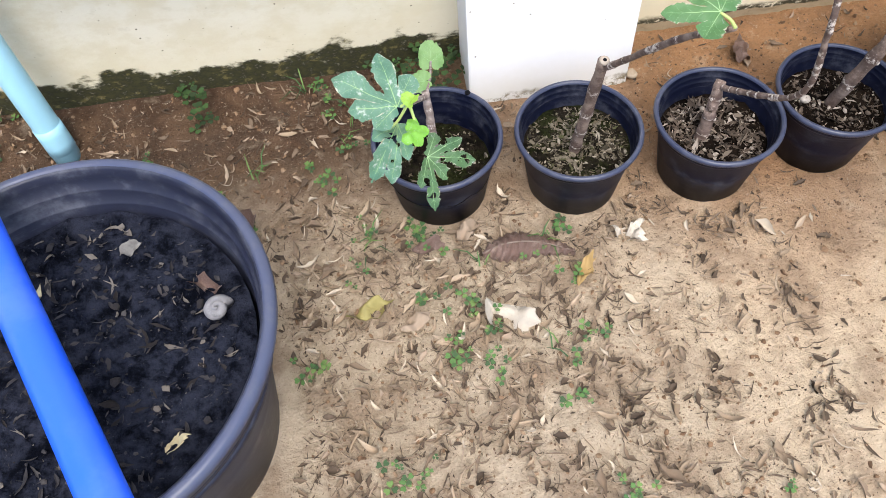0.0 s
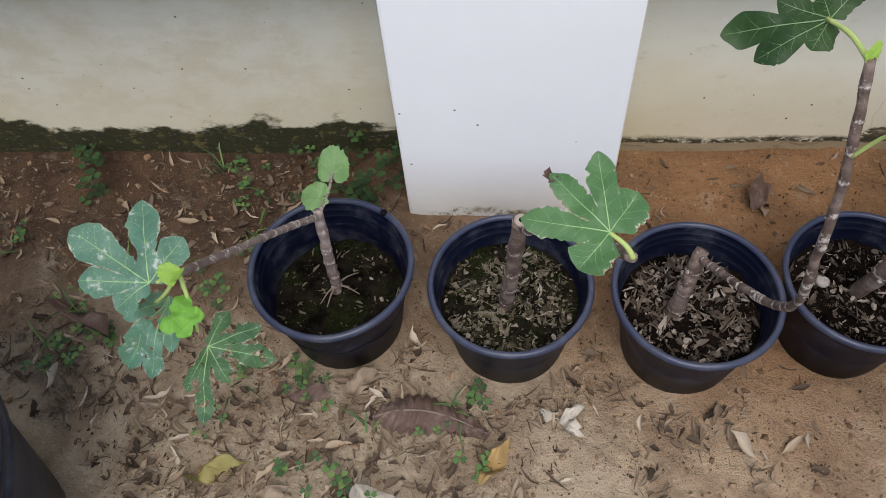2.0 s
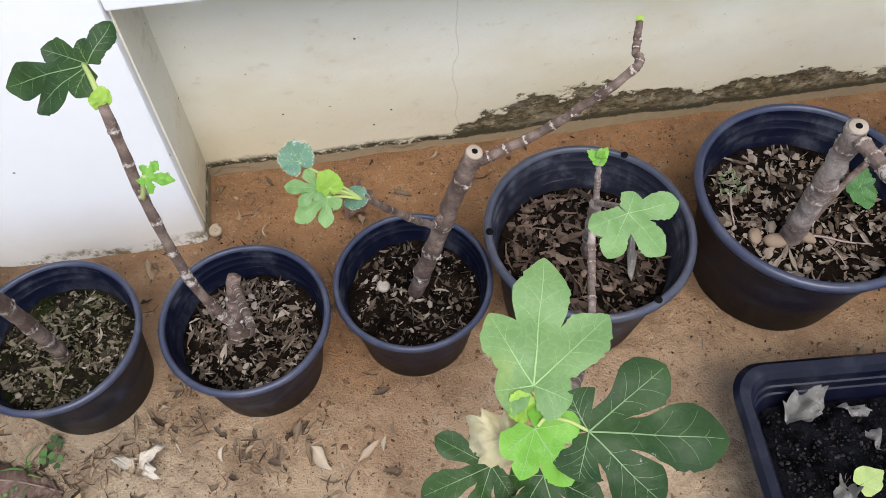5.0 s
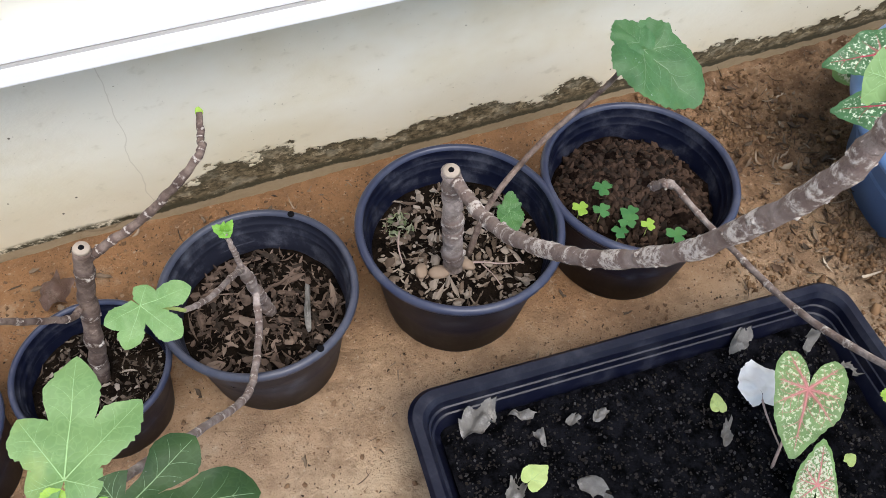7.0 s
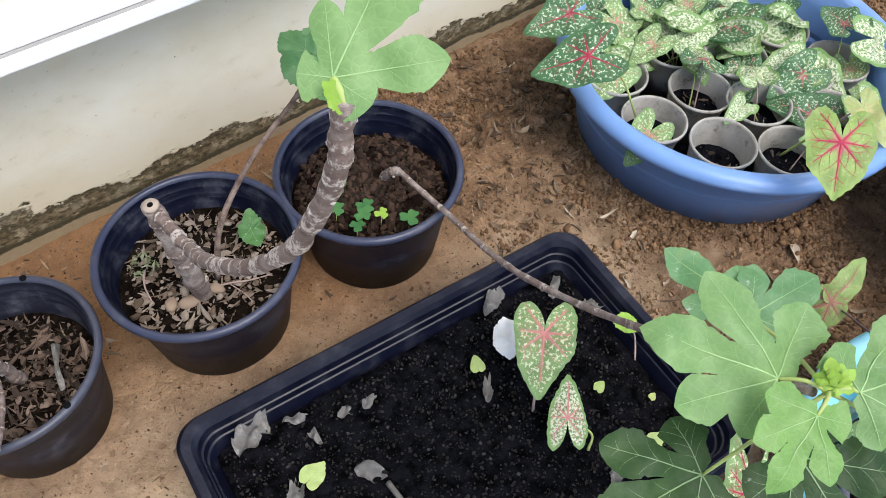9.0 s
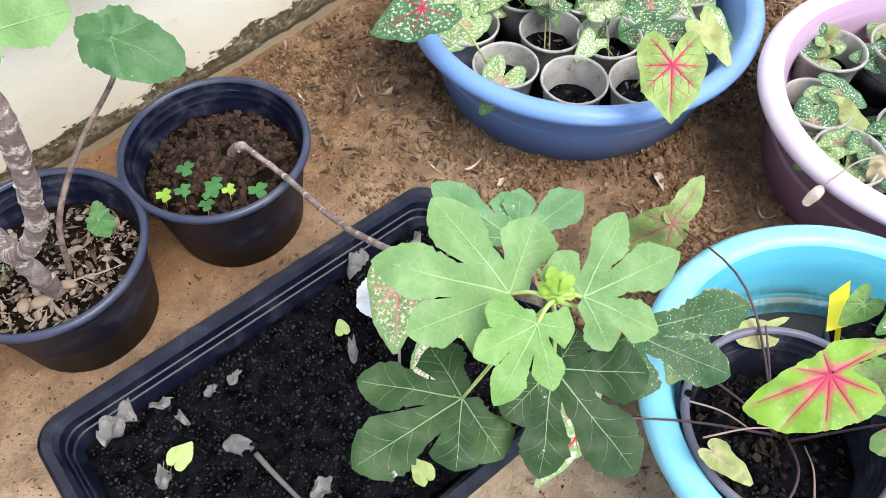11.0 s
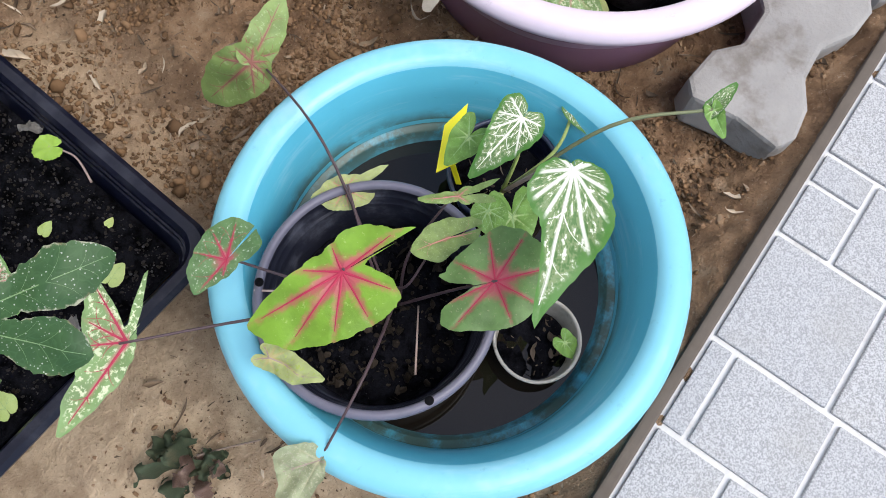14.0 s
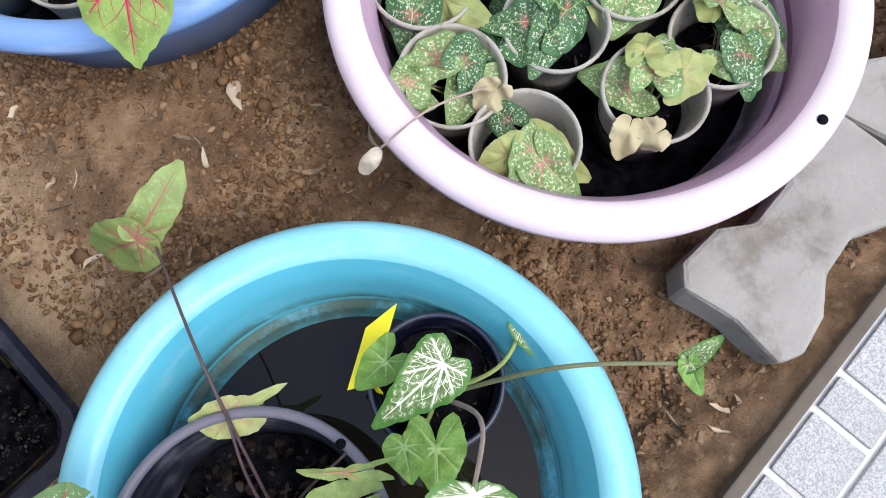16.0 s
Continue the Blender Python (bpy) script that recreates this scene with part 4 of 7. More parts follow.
def ground_height(x, y):
    """The earth's small humps; it rises a little against the wall at the far left."""
    if not (GX0 - 0.2 < x < GX1 + 0.2 and GY0 < y < 0.12):
        return 0.0
    rough = 1.0 + 1.2 * max(0.0, min(1.0, (x - 1.5) / 0.4))
    lump = abs(noise.noise((x * 38, y * 38, 7)))
    h = 0.0024 * rough * (rough - 1.0) * noise.noise((x * 58, y * 61, 11)) + 0.006 * noise.noise((x * 5, y * 5, 0)) + 0.0030 * rough * noise.noise((x * 21 + 3, y * 23, 3)) + 0.0034 * rough * lump + 0.0016 * rough * noise.noise((x * 83, y * 77 + x * 9, 1))
    h += 0.052 * max(0.0, min(1.0, (-1.215 - y) / 0.08))
    return h + 0.02 * max(0.0, 0.3 - x) * max(0.0, 1 + y / 0.2)


def make_ground():
    xs = [-60, -20, -6, -2.5] + [GX0 + (GX1 - GX0) * i / 1100 for i in range(1101)] + [5, 9, 25, 60]
    ys = [-60, -20, -6, -2.5] + [GY0 - 0.05 + (0.1 - GY0 + 0.05) * i / 350 for i in range(351)] + [1.5, 6, 20, 60]
    verts = [(x, y, ground_height(x, y)) for y in ys for x in xs]
    n = len(xs)
    faces = [(j * n + i, j * n + i + 1, (j + 1) * n + i + 1, (j + 1) * n + i) for j in range(len(ys) - 1) for i in range(n - 1)]
    me = bpy.data.meshes.new("ground")
    me.from_pydata(verts, [], faces)
    me.materials.append(GROUND)
    me.shade_smooth()
    return tagged(new("ground", me), "bare sandy orange earth with scattered litter", "ground", kind="structure")


make_ground()

LEDGE_Z, LEDGE_Y, PX0, PX1 = 0.378, -0.108, 0.145, 0.409
wall = tagged(link_mesh("wall_north", slab(-9, 12, 0.0, 0.2, -0.1, 0.386), PLASTER, False), "cream plaster wall stained green-black along its foot", "wall", kind="structure")
upper = tagged(link_mesh("wall_upper", slab(-9, 12, 0.004, 0.2, 0.3865, 3.0), WHITE, False), "white painted upper house wall", "wall", kind="structure")
pillar = tagged(link_mesh("pillar", slab(PX0, PX1, LEDGE_Y, 0.002, -0.05, 3.0, 0.004), PILLAR, False), "white painted square wall pillar", "pillar", kind="structure")
part("side_face", slab(PX1 + 0.0005, PX1 + 0.003, LEDGE_Y + 0.012, 0.001, -0.05, LEDGE_Z - 0.001), PLASTER, pillar, smooth=False)
sills = []
for x0, x1 in ((-9, PX0 - 0.001), (PX1 + 0.001, 12)):
    rise = 0.011 if x0 < 0 else 0.0
    s = link_mesh("ledge", slab(x0, x1, LEDGE_Y + 0.003, -0.0005, LEDGE_Z + rise, LEDGE_Z + 0.016, 0.002), WHITE, False)
    sills.append(tagged(s, "thin white plaster ledge under the window", "ledge", kind="structure"))


def make_window(name, x0, x1, bars):
    w = thing(name, (x0, -0.05, LEDGE_Z + 0.016), "white plastic window with pale panes on the ledge", "window", kind="structure")
    z0, z1, y0, y1 = LEDGE_Z + 0.016, LEDGE_Z + 0.55, LEDGE_Y + 0.012, -0.03
    # added grey strip that paints the shaded gap line under the rail
    part("seal", slab(x0, x1, y0 - 0.001, y1, z0 - 0.0005, z0 + 0.003), GAP_SHADE, w, smooth=False)
    part("bottom_rail", slab(x0, x1, y0, y1, z0 + 0.003, z0 + 0.036, 0.005), FRAME, w, smooth=False)
    part("top_rail", slab(x0, x1, y0, y1, z1 - 0.042, z1, 0.006), FRAME, w, smooth=False)
    edges = [x0, *bars, x1 - 0.045]
    for x in edges:
        part("mullion", slab(x, x + 0.045, y0 + 0.004, y1 - 0.004, z0 + 0.0365, z1 - 0.0425, 0.005), FRAME, w, smooth=False)
    for a, b in zip(edges, edges[1:]):
        part("pane", slab(a + 0.045, b, y0 + 0.022, y0 + 0.028, z0 + 0.036, z1 - 0.042), PANE, w, smooth=False)
    return w


make_window("window_1", PX1 + 0.003, 3.0, (0.655, 1.3, 1.95))
make_window("window_2", -1.6, PX0 - 0.003, (-0.9,))

KERB_Y, PAVE_Z = -1.312, 0.062
kerb = tagged(link_mesh("kerb", slab(-9, 12, KERB_Y, KERB_Y + 0.014, -0.05, PAVE_Z + 0.004, 0.003), BOARD, False), "weathered brown kerb edging along the paving", "kerb", kind="structure")
pavement = tagged(link_mesh("pavement", slab(-9, 12, -6.0, KERB_Y - 0.0005, -0.05, PAVE_Z - 0.004), GROUT, False), "grey speckled brick pavers with white joints", "pavement", kind="structure")


# ---- pots ----
def pot_profile(r, h, taper=0.74):
    """Outside from the foot to the rolled lip, then down the inside."""
    rb = r * taper
    return [(0.0, 0.004), (rb * 0.97, 0.004), (rb, 0.0), (rb + (r * 0.93 - rb) * 0.5, h * 0.48), (r * 0.93, h * 0.86), (r * 0.935, h * 0.865), (r * 0.965, h * 0.87), (r * 0.985, h * 0.90),
            (r * 0.995, h * 0.955), (r, h * 0.985), (r * 0.99, h), (r * 0.955, h), (r * 0.945, h * 0.99), (r * 0.937, h * 0.955), (r * 0.932, h * 0.905), (r * 0.914, h * 0.897), (r * 0.910, h * 0.890), (r * 0.906, h * 0.835), (r * 0.890, h * 0.827), (r * 0.886, h * 0.82), (r * 0.880, h * 0.72),
            (r * 0.866, h * 0.712), (r * 0.855, h * 0.6), (rb * 0.93, 0.012), (0.0, 0.012)]


def pot_body(owner, at, r, h, mat, label="", lip_mat=None, taper=0.74, holes=(), tilt=None, wobble=0.012, seed=0, lip=1.0):
    """A tapered pot with a rolled lip, a rim ring with sky sheen in its colour, and rim holes where it has them."""
    prof = pot_profile(r, h, taper=taper)
    body = part("pot", lathe(prof, at, 72, wobble, seed, tilt), mat, owner, label)
    ring = lathe([(r * (1.018 + (a - 1.018) * lip), h * (1.006 + (z - 1.006) * lip)) for a, z in ((0.935, 0.975), (0.945, 1.002), (0.965, 1.008), (0.99, 1.006), (1.012, 0.99), (1.018, 0.965), (1.006, 0.945), (0.99, 0.945))], at, 72, wobble, seed, tilt)
    part("rim", ring, lip_mat or (POT_LIP if mat is POT else POT_DUSTY_LIP if mat is POT_DUSTY else mat), body)
    for a in holes:
        p = Vector((r * 0.962 * math.cos(a), r * 0.962 * math.sin(a), h * 1.005 + 0.0006))
        p = (tilt @ p if tilt else p) + Vector(at)
        bm = bmesh.new()
        bmesh.ops.create_cone(bm, cap_ends=True, segments=14, radius1=0.0042, radius2=0.0042, depth=0.0016, matrix=Matrix.Translation(p))
        part("rim_hole", bm, HOLE, body)
    return body


def soil_in(owner, at, r, z, mat, seed, chips=120, chip_mat=None, chip=0.012, amp=0.005, dome=0.0, slivers=0.72):
    s = part("soil", disc((at[0], at[1], at[2] + z), r, amp, seed, dome=dome), mat, owner)
    if chips:
        bits = part("mulch", scatter_chips((at[0], at[1], at[2] + z + dome * (0.6 if slivers > 0.5 else 0.0)), r * 0.93, chips, chip, seed, 0.003, 0.45, slivers, 0.0 if slivers > 0.5 else dome), chip_mat or CHIPS, s, smooth=False)
        tagged(bits, kind="stuff")
    return s


FIGS = {}


def fig_pot(key, at, r, h, label, soil=SOIL, chips=150, soil_z=0.62, holes=(), mat=POT, seed=0, amp=0.004, dome=0.0, chip=0.012, chip_mat=None, slivers=0.72):
    t = thing("potted_fig", at, label, "potted plant", "fig pots along the wall")
    pot_body(t, at, r, h, mat, "black plastic nursery pot", holes=holes, seed=seed)
    soil_in(t, at, r * (0.80 + 0.10 * soil_z), h * soil_z, soil, seed, chips, chip_mat, chip, amp, dome, slivers)
    FIGS[key] = t
    return t


fig_pot("a", (0.076, -0.266, 0), 0.093, 0.128, "young fig in a black pot with mildewed lobed leaves", SOIL_MOSSY, 260, 0.5, (0.9,), seed=1, chip=0.0055, chip_mat=HUSKS, amp=0.007)
fig_pot("b", (0.277, -0.286, 0), 0.090, 0.124, "fig cutting in a black pot with one broad leaf", SOIL_MOSSY, 2000, 0.66, seed=2, chip=0.0064, chip_mat=HUSKS, amp=0.008)
fig_pot("c", (0.477, -0.297, 0), 0.090, 0.124, "bent fig cutting in a black pot of bark chips", SOIL, 1500, 0.62, seed=3, chip=0.0076, amp=0.007)
fig_pot("d", (0.660, -0.278, 0), 0.087, 0.120, "thick sawn fig stump sprouting in a black pot", SOIL, 900, 0.66, seed=4, chip=0.0062, amp=0.006)
fig_pot("e", (0.859, -0.264, 0), 0.115, 0.153, "fig with big lobed leaves in a black pot of wood chips", SOIL, 900, 0.60, (0.95, 3.05, -1.15), POT_DUSTY, 5, chip=0.013, chip_mat=STRIPS)
fig_pot("f", (1.114, -0.261, 0), 0.128, 0.162, "large fig stump with a bent branch in a black pot", SOIL, 950, 0.66, seed=6, chip=0.0112, chip_mat=HUSK_TAN, slivers=0.52)
fig_pot("g", (1.365, -0.268, 0), 0.128, 0.163, "fig with one long branch in a black pot of crumbly soil", SOIL_RED, 3000, 0.66, seed=7, amp=0.015, dome=0.030, chip=0.0105, chip_mat=CRUMB, slivers=0.05)

# the large black tub
TUB = (-0.349, -0.591, 0.0)
tub = thing("planter_tub", TUB, "large black plastic tub filled with dark loam", "planter")
pot_body(tub, TUB, 0.224, 0.30, POT_TUB, lip_mat=TUB_LIP, taper=0.72, seed=9, wobble=0.006, lip=0.8)
for k in (0.80, 0.72):
    r = 0.224 * (0.72 + (0.93 - 0.72) * k / 0.86)
    part("band", lathe([(r * 0.985, 0.30 * k - 0.008), (r + 0.003, 0.30 * k - 0.005), (r + 0.003, 0.30 * k + 0.005), (r * 0.985, 0.30 * k + 0.008)], TUB, 72, 0.006, 9), POT_TUB, tub)
soil_in(tub, TUB, 0.192, 0.235, mat_soil("blue_black_loam", (0.0022, 0.0027, 0.0050), (0.020, 0.0225, 0.034), (0.13, 0.13, 0.14), 0.5), 9, 900, mat_bits("dark_crumbs", [(0.007, 0.0075, 0.011), (0.018, 0.019, 0.025), (0.050, 0.048, 0.052), (0.011, 0.012, 0.017), (0.028, 0.029, 0.036), (0.01, 0.01, 0.011), (0.14, 0.125, 0.11), (0.012, 0.012, 0.013)]), 0.009, 0.012)

pipe = thing("water_pipe", (-0.35, -0.61, 0.322), "bright blue plastic pipe laid across the tub", "pipe")
part("pipe_tube", rod([(-0.515, -0.29, 0.322), (-0.36, -0.592, 0.325), (-0.20, -0.905, 0.33)], 0.0215, 0.0215, 20, 3), PIPE_BLUE, pipe)
pipe2 = thing("water_pipe", (-0.52, -0.10, 0.0), "pale blue plastic pipe leaning on the wall behind the tub", "pipe")
part("pipe_tube", rod([(-0.520, -0.100, 0.0), (-0.533, -0.070, 0.18), (-0.546, -0.040, 0.36)], 0.0215, 0.0215, 20, 3), PIPE, pipe2)
part("coupling", rod([(-0.5217, -0.096, 0.024), (-0.5253, -0.0877, 0.074)], 0.0228, 0.0228, 20, 3), PIPE, pipe2)


# ---- the seed tray ----
def rounded_box(hx, hy, r, z, n=12):
    out = []
    for k, (sx, sy) in enumerate(((1, 1), (-1, 1), (-1, -1), (1, -1))):
        for i in range(n + 1):
            a = math.pi / 2 * (k + i / n)
            out.append(Vector((sx * (hx - r) + r * math.cos(a), sy * (hy - r) + r * math.sin(a), z)))
    return out


TRAY_AT = Matrix.LocRotScale((1.262, -0.632, 0.0), Euler((0, 0, radians(-4.0))), None)


def make_tray():
    t = thing("planting_tray", (1.262, -0.632, 0), "long black plastic planting tray filled with black loam", "tray")
    bm, rings = bmesh.new(), []
    # outside up, over the rolled rim, down the stepped inside
    for hx, hy, r, z in ((0.262, 0.156, 0.03, 0.0), (0.282, 0.176, 0.034, 0.062), (0.286, 0.180, 0.034, 0.070), (0.296, 0.190, 0.036, 0.072), (0.299, 0.193, 0.038, 0.082), (0.294, 0.188, 0.036, 0.088),
                         (0.284, 0.178, 0.032, 0.087), (0.279, 0.173, 0.030, 0.080), (0.2775, 0.1715, 0.030, 0.068), (0.2755, 0.1695, 0.030, 0.067), (0.274, 0.168, 0.030, 0.056), (0.272, 0.166, 0.03, 0.055), (0.258, 0.152, 0.03, 0.02)):
        rings.append([bm.verts.new(TRAY_AT @ p) for p in rounded_box(hx, hy, r, z)])
    quads(bm, rings)
    bm.faces.new(rings[0][::-1])
    part("tray_shell", bm, TRAY, t, smooth=False)
    bm = bmesh.new()
    nx, ny = 90, 54
    g = []
    for j in range(ny + 1):
        row = []
        for i in range(nx + 1):
            x, y = -0.262 + 0.524 * i / nx, -0.156 + 0.312 * j / ny
            h = 0.0045 * noise.noise((x * 30, y * 30, 1)) + 0.003 * noise.noise((x * 90, y * 90, 4))
            row.append(bm.verts.new(TRAY_AT @ Vector((x, y, 0.043 + h))))
        g.append(row)
    quads(bm, g, False)
    soil = part("soil", bm, SOIL_TRAY, t)
    bm = Soup()
    rng = random.Random(31)
    for _ in range(6500):
        c = TRAY_AT @ Vector((rng.uniform(-0.255, 0.255), rng.uniform(-0.150, 0.150), 0.044))
        m = Matrix.LocRotScale(c, Euler((rng.random() * 3, rng.random() * 3, rng.random() * 3)), Vector((1, rng.uniform(0.5, 1), rng.uniform(0.4, 0.8))) * (0.0006 + 0.0026 * rng.random() ** 2.2))
        k = [bm.vert(m @ (v * rng.uniform(0.7, 1.2))) for v in BALL_V]
        for f in BALL_F:
            bm.face([k[i] for i in f])
    tagged(part("mulch", bm, mat_bits("loam_crumbs", [(0.0022, 0.0022, 0.0028), (0.009, 0.009, 0.0115), (0.018, 0.018, 0.022), (0.0035, 0.0035, 0.0045), (0.013, 0.0125, 0.0145), (0.006, 0.006, 0.008), (0.050, 0.050, 0.056), (0.004, 0.004, 0.005)]), soil, smooth=False), kind="stuff")
    return t


make_tray()


# ---- the three basins ----
def basin(name, at, r, h, foot, mat, side, label, lip=0.028, holes=(), lining=None):
    t = thing(name, at, label, "basin", "plastic basins")
    inner = r - lip
    prof = [(0.0, 0.005), (foot - 0.01, 0.005), (foot, 0.0), (foot + 0.006, 0.004), (foot + (inner - foot) * 0.55, h * 0.45), (inner - 0.006, h * 0.84), (inner + 0.002, h * 0.90)]
    wall_in = [(inner - 0.004, h * 0.955), (inner - 0.0075, h * 0.915), (inner - 0.012, h * 0.85), (inner - 0.018, h * 0.77), (foot + (inner - foot) * 0.51 + 0.003, h * 0.455), (foot + (inner - foot) * 0.5 + 0.001, h * 0.440), (foot + (inner - foot) * 0.5 - 0.005, h * 0.437), (foot + (inner - foot) * 0.5 - 0.007, h * 0.42), (foot - 0.004, 0.022), (foot - 0.02, 0.011), (0.0, 0.009)]
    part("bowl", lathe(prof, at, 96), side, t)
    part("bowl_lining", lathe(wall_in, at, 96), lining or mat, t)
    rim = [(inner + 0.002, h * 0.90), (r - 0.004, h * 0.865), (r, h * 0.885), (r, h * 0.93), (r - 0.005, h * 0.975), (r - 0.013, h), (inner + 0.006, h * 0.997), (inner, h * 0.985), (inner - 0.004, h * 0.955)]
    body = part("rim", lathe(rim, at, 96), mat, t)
    for a in holes:
        p = Vector(at) + Vector(((r - lip * 0.55) * math.cos(a), (r - lip * 0.55) * math.sin(a), h + 0.0004))
        bm = bmesh.new()
        bmesh.ops.create_cone(bm, cap_ends=True, segments=14, radius1=0.0048, radius2=0.0048, depth=0.0016, matrix=Matrix.Translation(p))
        part("rim_hole", bm, HOLE, body)
    return t


AQ, BL, PK = (1.660, -1.052, 0.0), (1.976, -0.392, 0.0), (2.152, -0.905, 0.0)
basin("aqua_basin", AQ, 0.229, 0.176, 0.150, AQUA_RIM, AQUA, "aqua blue plastic basin holding water and pots", 0.030, lining=AQUA_IN)
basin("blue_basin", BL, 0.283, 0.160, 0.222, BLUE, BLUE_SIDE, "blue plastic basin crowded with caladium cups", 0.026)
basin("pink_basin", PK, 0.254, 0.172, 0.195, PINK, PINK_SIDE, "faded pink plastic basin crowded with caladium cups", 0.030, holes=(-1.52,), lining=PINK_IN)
water = tagged(link_mesh("water", disc((AQ[0], AQ[1], 0.062), 0.171, 0.0, 1), WATER), "shallow murky brown water in the aqua basin", "water", kind="structure")
for c, r, z in ((BL, 0.224, 0.03), (PK, 0.196, 0.03)):
    ob = link_mesh("sludge", disc((c[0], c[1], z), r, 0.006, 2), SOIL_BLACK)
    tagged(ob, "wet black mud on the basin floor", "soil", kind="stuff")


# ---- the figs ----
UP = (0.0, -0.4, 1.0)


def stem(key, points, r0, r1, knots=8, seed=0, name="stem", label="", swollen=0.15, steps=14):
    return part(name, branch(points, r0, r1, knots, seed, 12, swollen, steps), BARK_PALE if key in "aefg" else BARK, FIGS[key], label)


def stalk(owner, points, r=0.0021, mat=None):
    return part("leaf_stalk", rod(points, r * 0.85, r * 0.6, 7, 5), mat or STALK, owner)


def cut_face(key, at, normal, r):
    """The pale sawn top of a stump."""
    q = Vector(normal).to_track_quat("Z", "Y").to_matrix().to_4x4()
    bm = bmesh.new()
    bmesh.ops.create_cone(bm, cap_ends=True, segments=18, radius1=r, radius2=r * 0.86, depth=0.003, matrix=Matrix.Translation(at) @ q)
    top = part("cut_face", bm, CUT, FIGS[key], "pale sawn wood")
    bm = bmesh.new()
    bmesh.ops.create_cone(bm, cap_ends=True, segments=12, radius1=r * 0.35, radius2=r * 0.3, depth=0.0008, matrix=Matrix.Translation(Vector(at) + Vector(normal).normalized() * 0.0019) @ q)
    part("pith", bm, HOLE, top)


def rootlets(key, at, count, reach, seed):
    rng = random.Random(seed)
    for _ in range(count):
        a = rng.uniform(0, 6.28)
        e = Vector(at) + Vector((math.cos(a) * reach, math.sin(a) * reach, -0.004))
        part("root", rod([at, (Vector(at) + e) / 2 + Vector((0, 0, 0.004)), e], 0.0016, 0.0006, 6, 4), TWIG, FIGS[key])


# a: a thin cutting whose side branch carries a mildewed tuft
A = FIGS["a"]
stem("a", [(0.074, -0.262, 0.060), (0.072, -0.254, 0.110), (0.069, -0.233, 0.184)], 0.0062, 0.0055, 6, 11)
stem("a", [(0.070, -0.236, 0.178), (0.055, -0.290, 0.235), (0.048, -0.372, 0.325), (0.042, -0.450, 0.412)], 0.0037, 0.0030, 13, 12, "side_branch")
stem("a", [(0.070, -0.234, 0.180), (0.078, -0.212, 0.187), (0.083, -0.188, 0.196)], 0.0021, 0.0015, 4, 13, "shoot")
rootlets("a", (0.074, -0.260, 0.074), 5, 0.03, 14)
round_leaf(A, (0.083, -0.190, 0.196), (0.086, -0.170, 0.215), UP, FIG_LIGHT, VEIN_LIGHT, 1)
round_leaf(A, (0.070, -0.215, 0.187), (0.046, -0.214, 0.186), UP, FIG_LIGHT, VEIN_LIGHT, 2)
stalk(A, [(0.042, -0.450, 0.412), (0.038, -0.458, 0.420), (0.034, -0.465, 0.424)])
fig_leaf(A, (0.030, -0.466, 0.425), (-0.027, -0.436, 0.450), (0.184, -0.400, 0.898), FIG_PALE, VEIN_LIGHT, ((-88, 0.55, 0.17), (-47, 0.86, 0.17), (0, 1.0, 0.20), (32, 0.68, 0.17), (70, 0.42, 0.17)), 3, 0.15, 0.14, "pale mildewed lobed leaf", 0.14)
stalk(A, [(0.042, -0.450, 0.412), (0.030, -0.460, 0.400), (0.021, -0.462, 0.392)])
fig_leaf(A, (0.029, -0.457, 0.393), (-0.002, -0.508, 0.378), (0.191, -0.382, 0.904), FIG_PALE, VEIN_LIGHT, ((-28, 0.55, 0.15), (0, 1.0, 0.18), (19, 0.97, 0.17), (38, 0.66, 0.12)), 4, 0.4, 0.3, "pale mildewed torn leaf", 0.20, 0.9, 1.6, 0.3, 0.34)
stalk(A, [(0.042, -0.450, 0.412), (0.047, -0.466, 0.390), (0.048, -0.475, 0.372)])
fig_leaf(A, (0.054, -0.483, 0.365), (0.054, -0.536, 0.344), (0.157, -0.363, 0.919), FIG_MOTH, VEIN_LIGHT, ((-20, 0.62, 0.11), (0, 1.0, 0.12), (33, 0.54, 0.13), (80, 0.88, 0.15), (112, 0.72, 0.13), (155, 0.52, 0.12)), 5, 0.2, 0.2, "ragged green leaf eaten between its veins", 0.30, eaten=0.24)
fig_leaf(A, (0.037, -0.475, 0.397), (0.050, -0.488, 0.391), (0.191, -0.382, 0.904), FIG_FRESH, VEIN_LIGHT, ((-50, 0.70, 0.34), (0, 1.0, 0.36), (48, 1.15, 0.34), (100, 0.9, 0.34)), 6, 0.2, 0.2, "small lime green leaf", 0.12, 0.8)
round_leaf(A, (0.044, -0.460, 0.424), (0.037, -0.457, 0.432), UP, FIG_LIME, VEIN_LIGHT, 7)
round_leaf(A, (0.047, -0.458, 0.424), (0.050, -0.464, 0.431), UP, FIG_LIME, VEIN_LIGHT, 8)

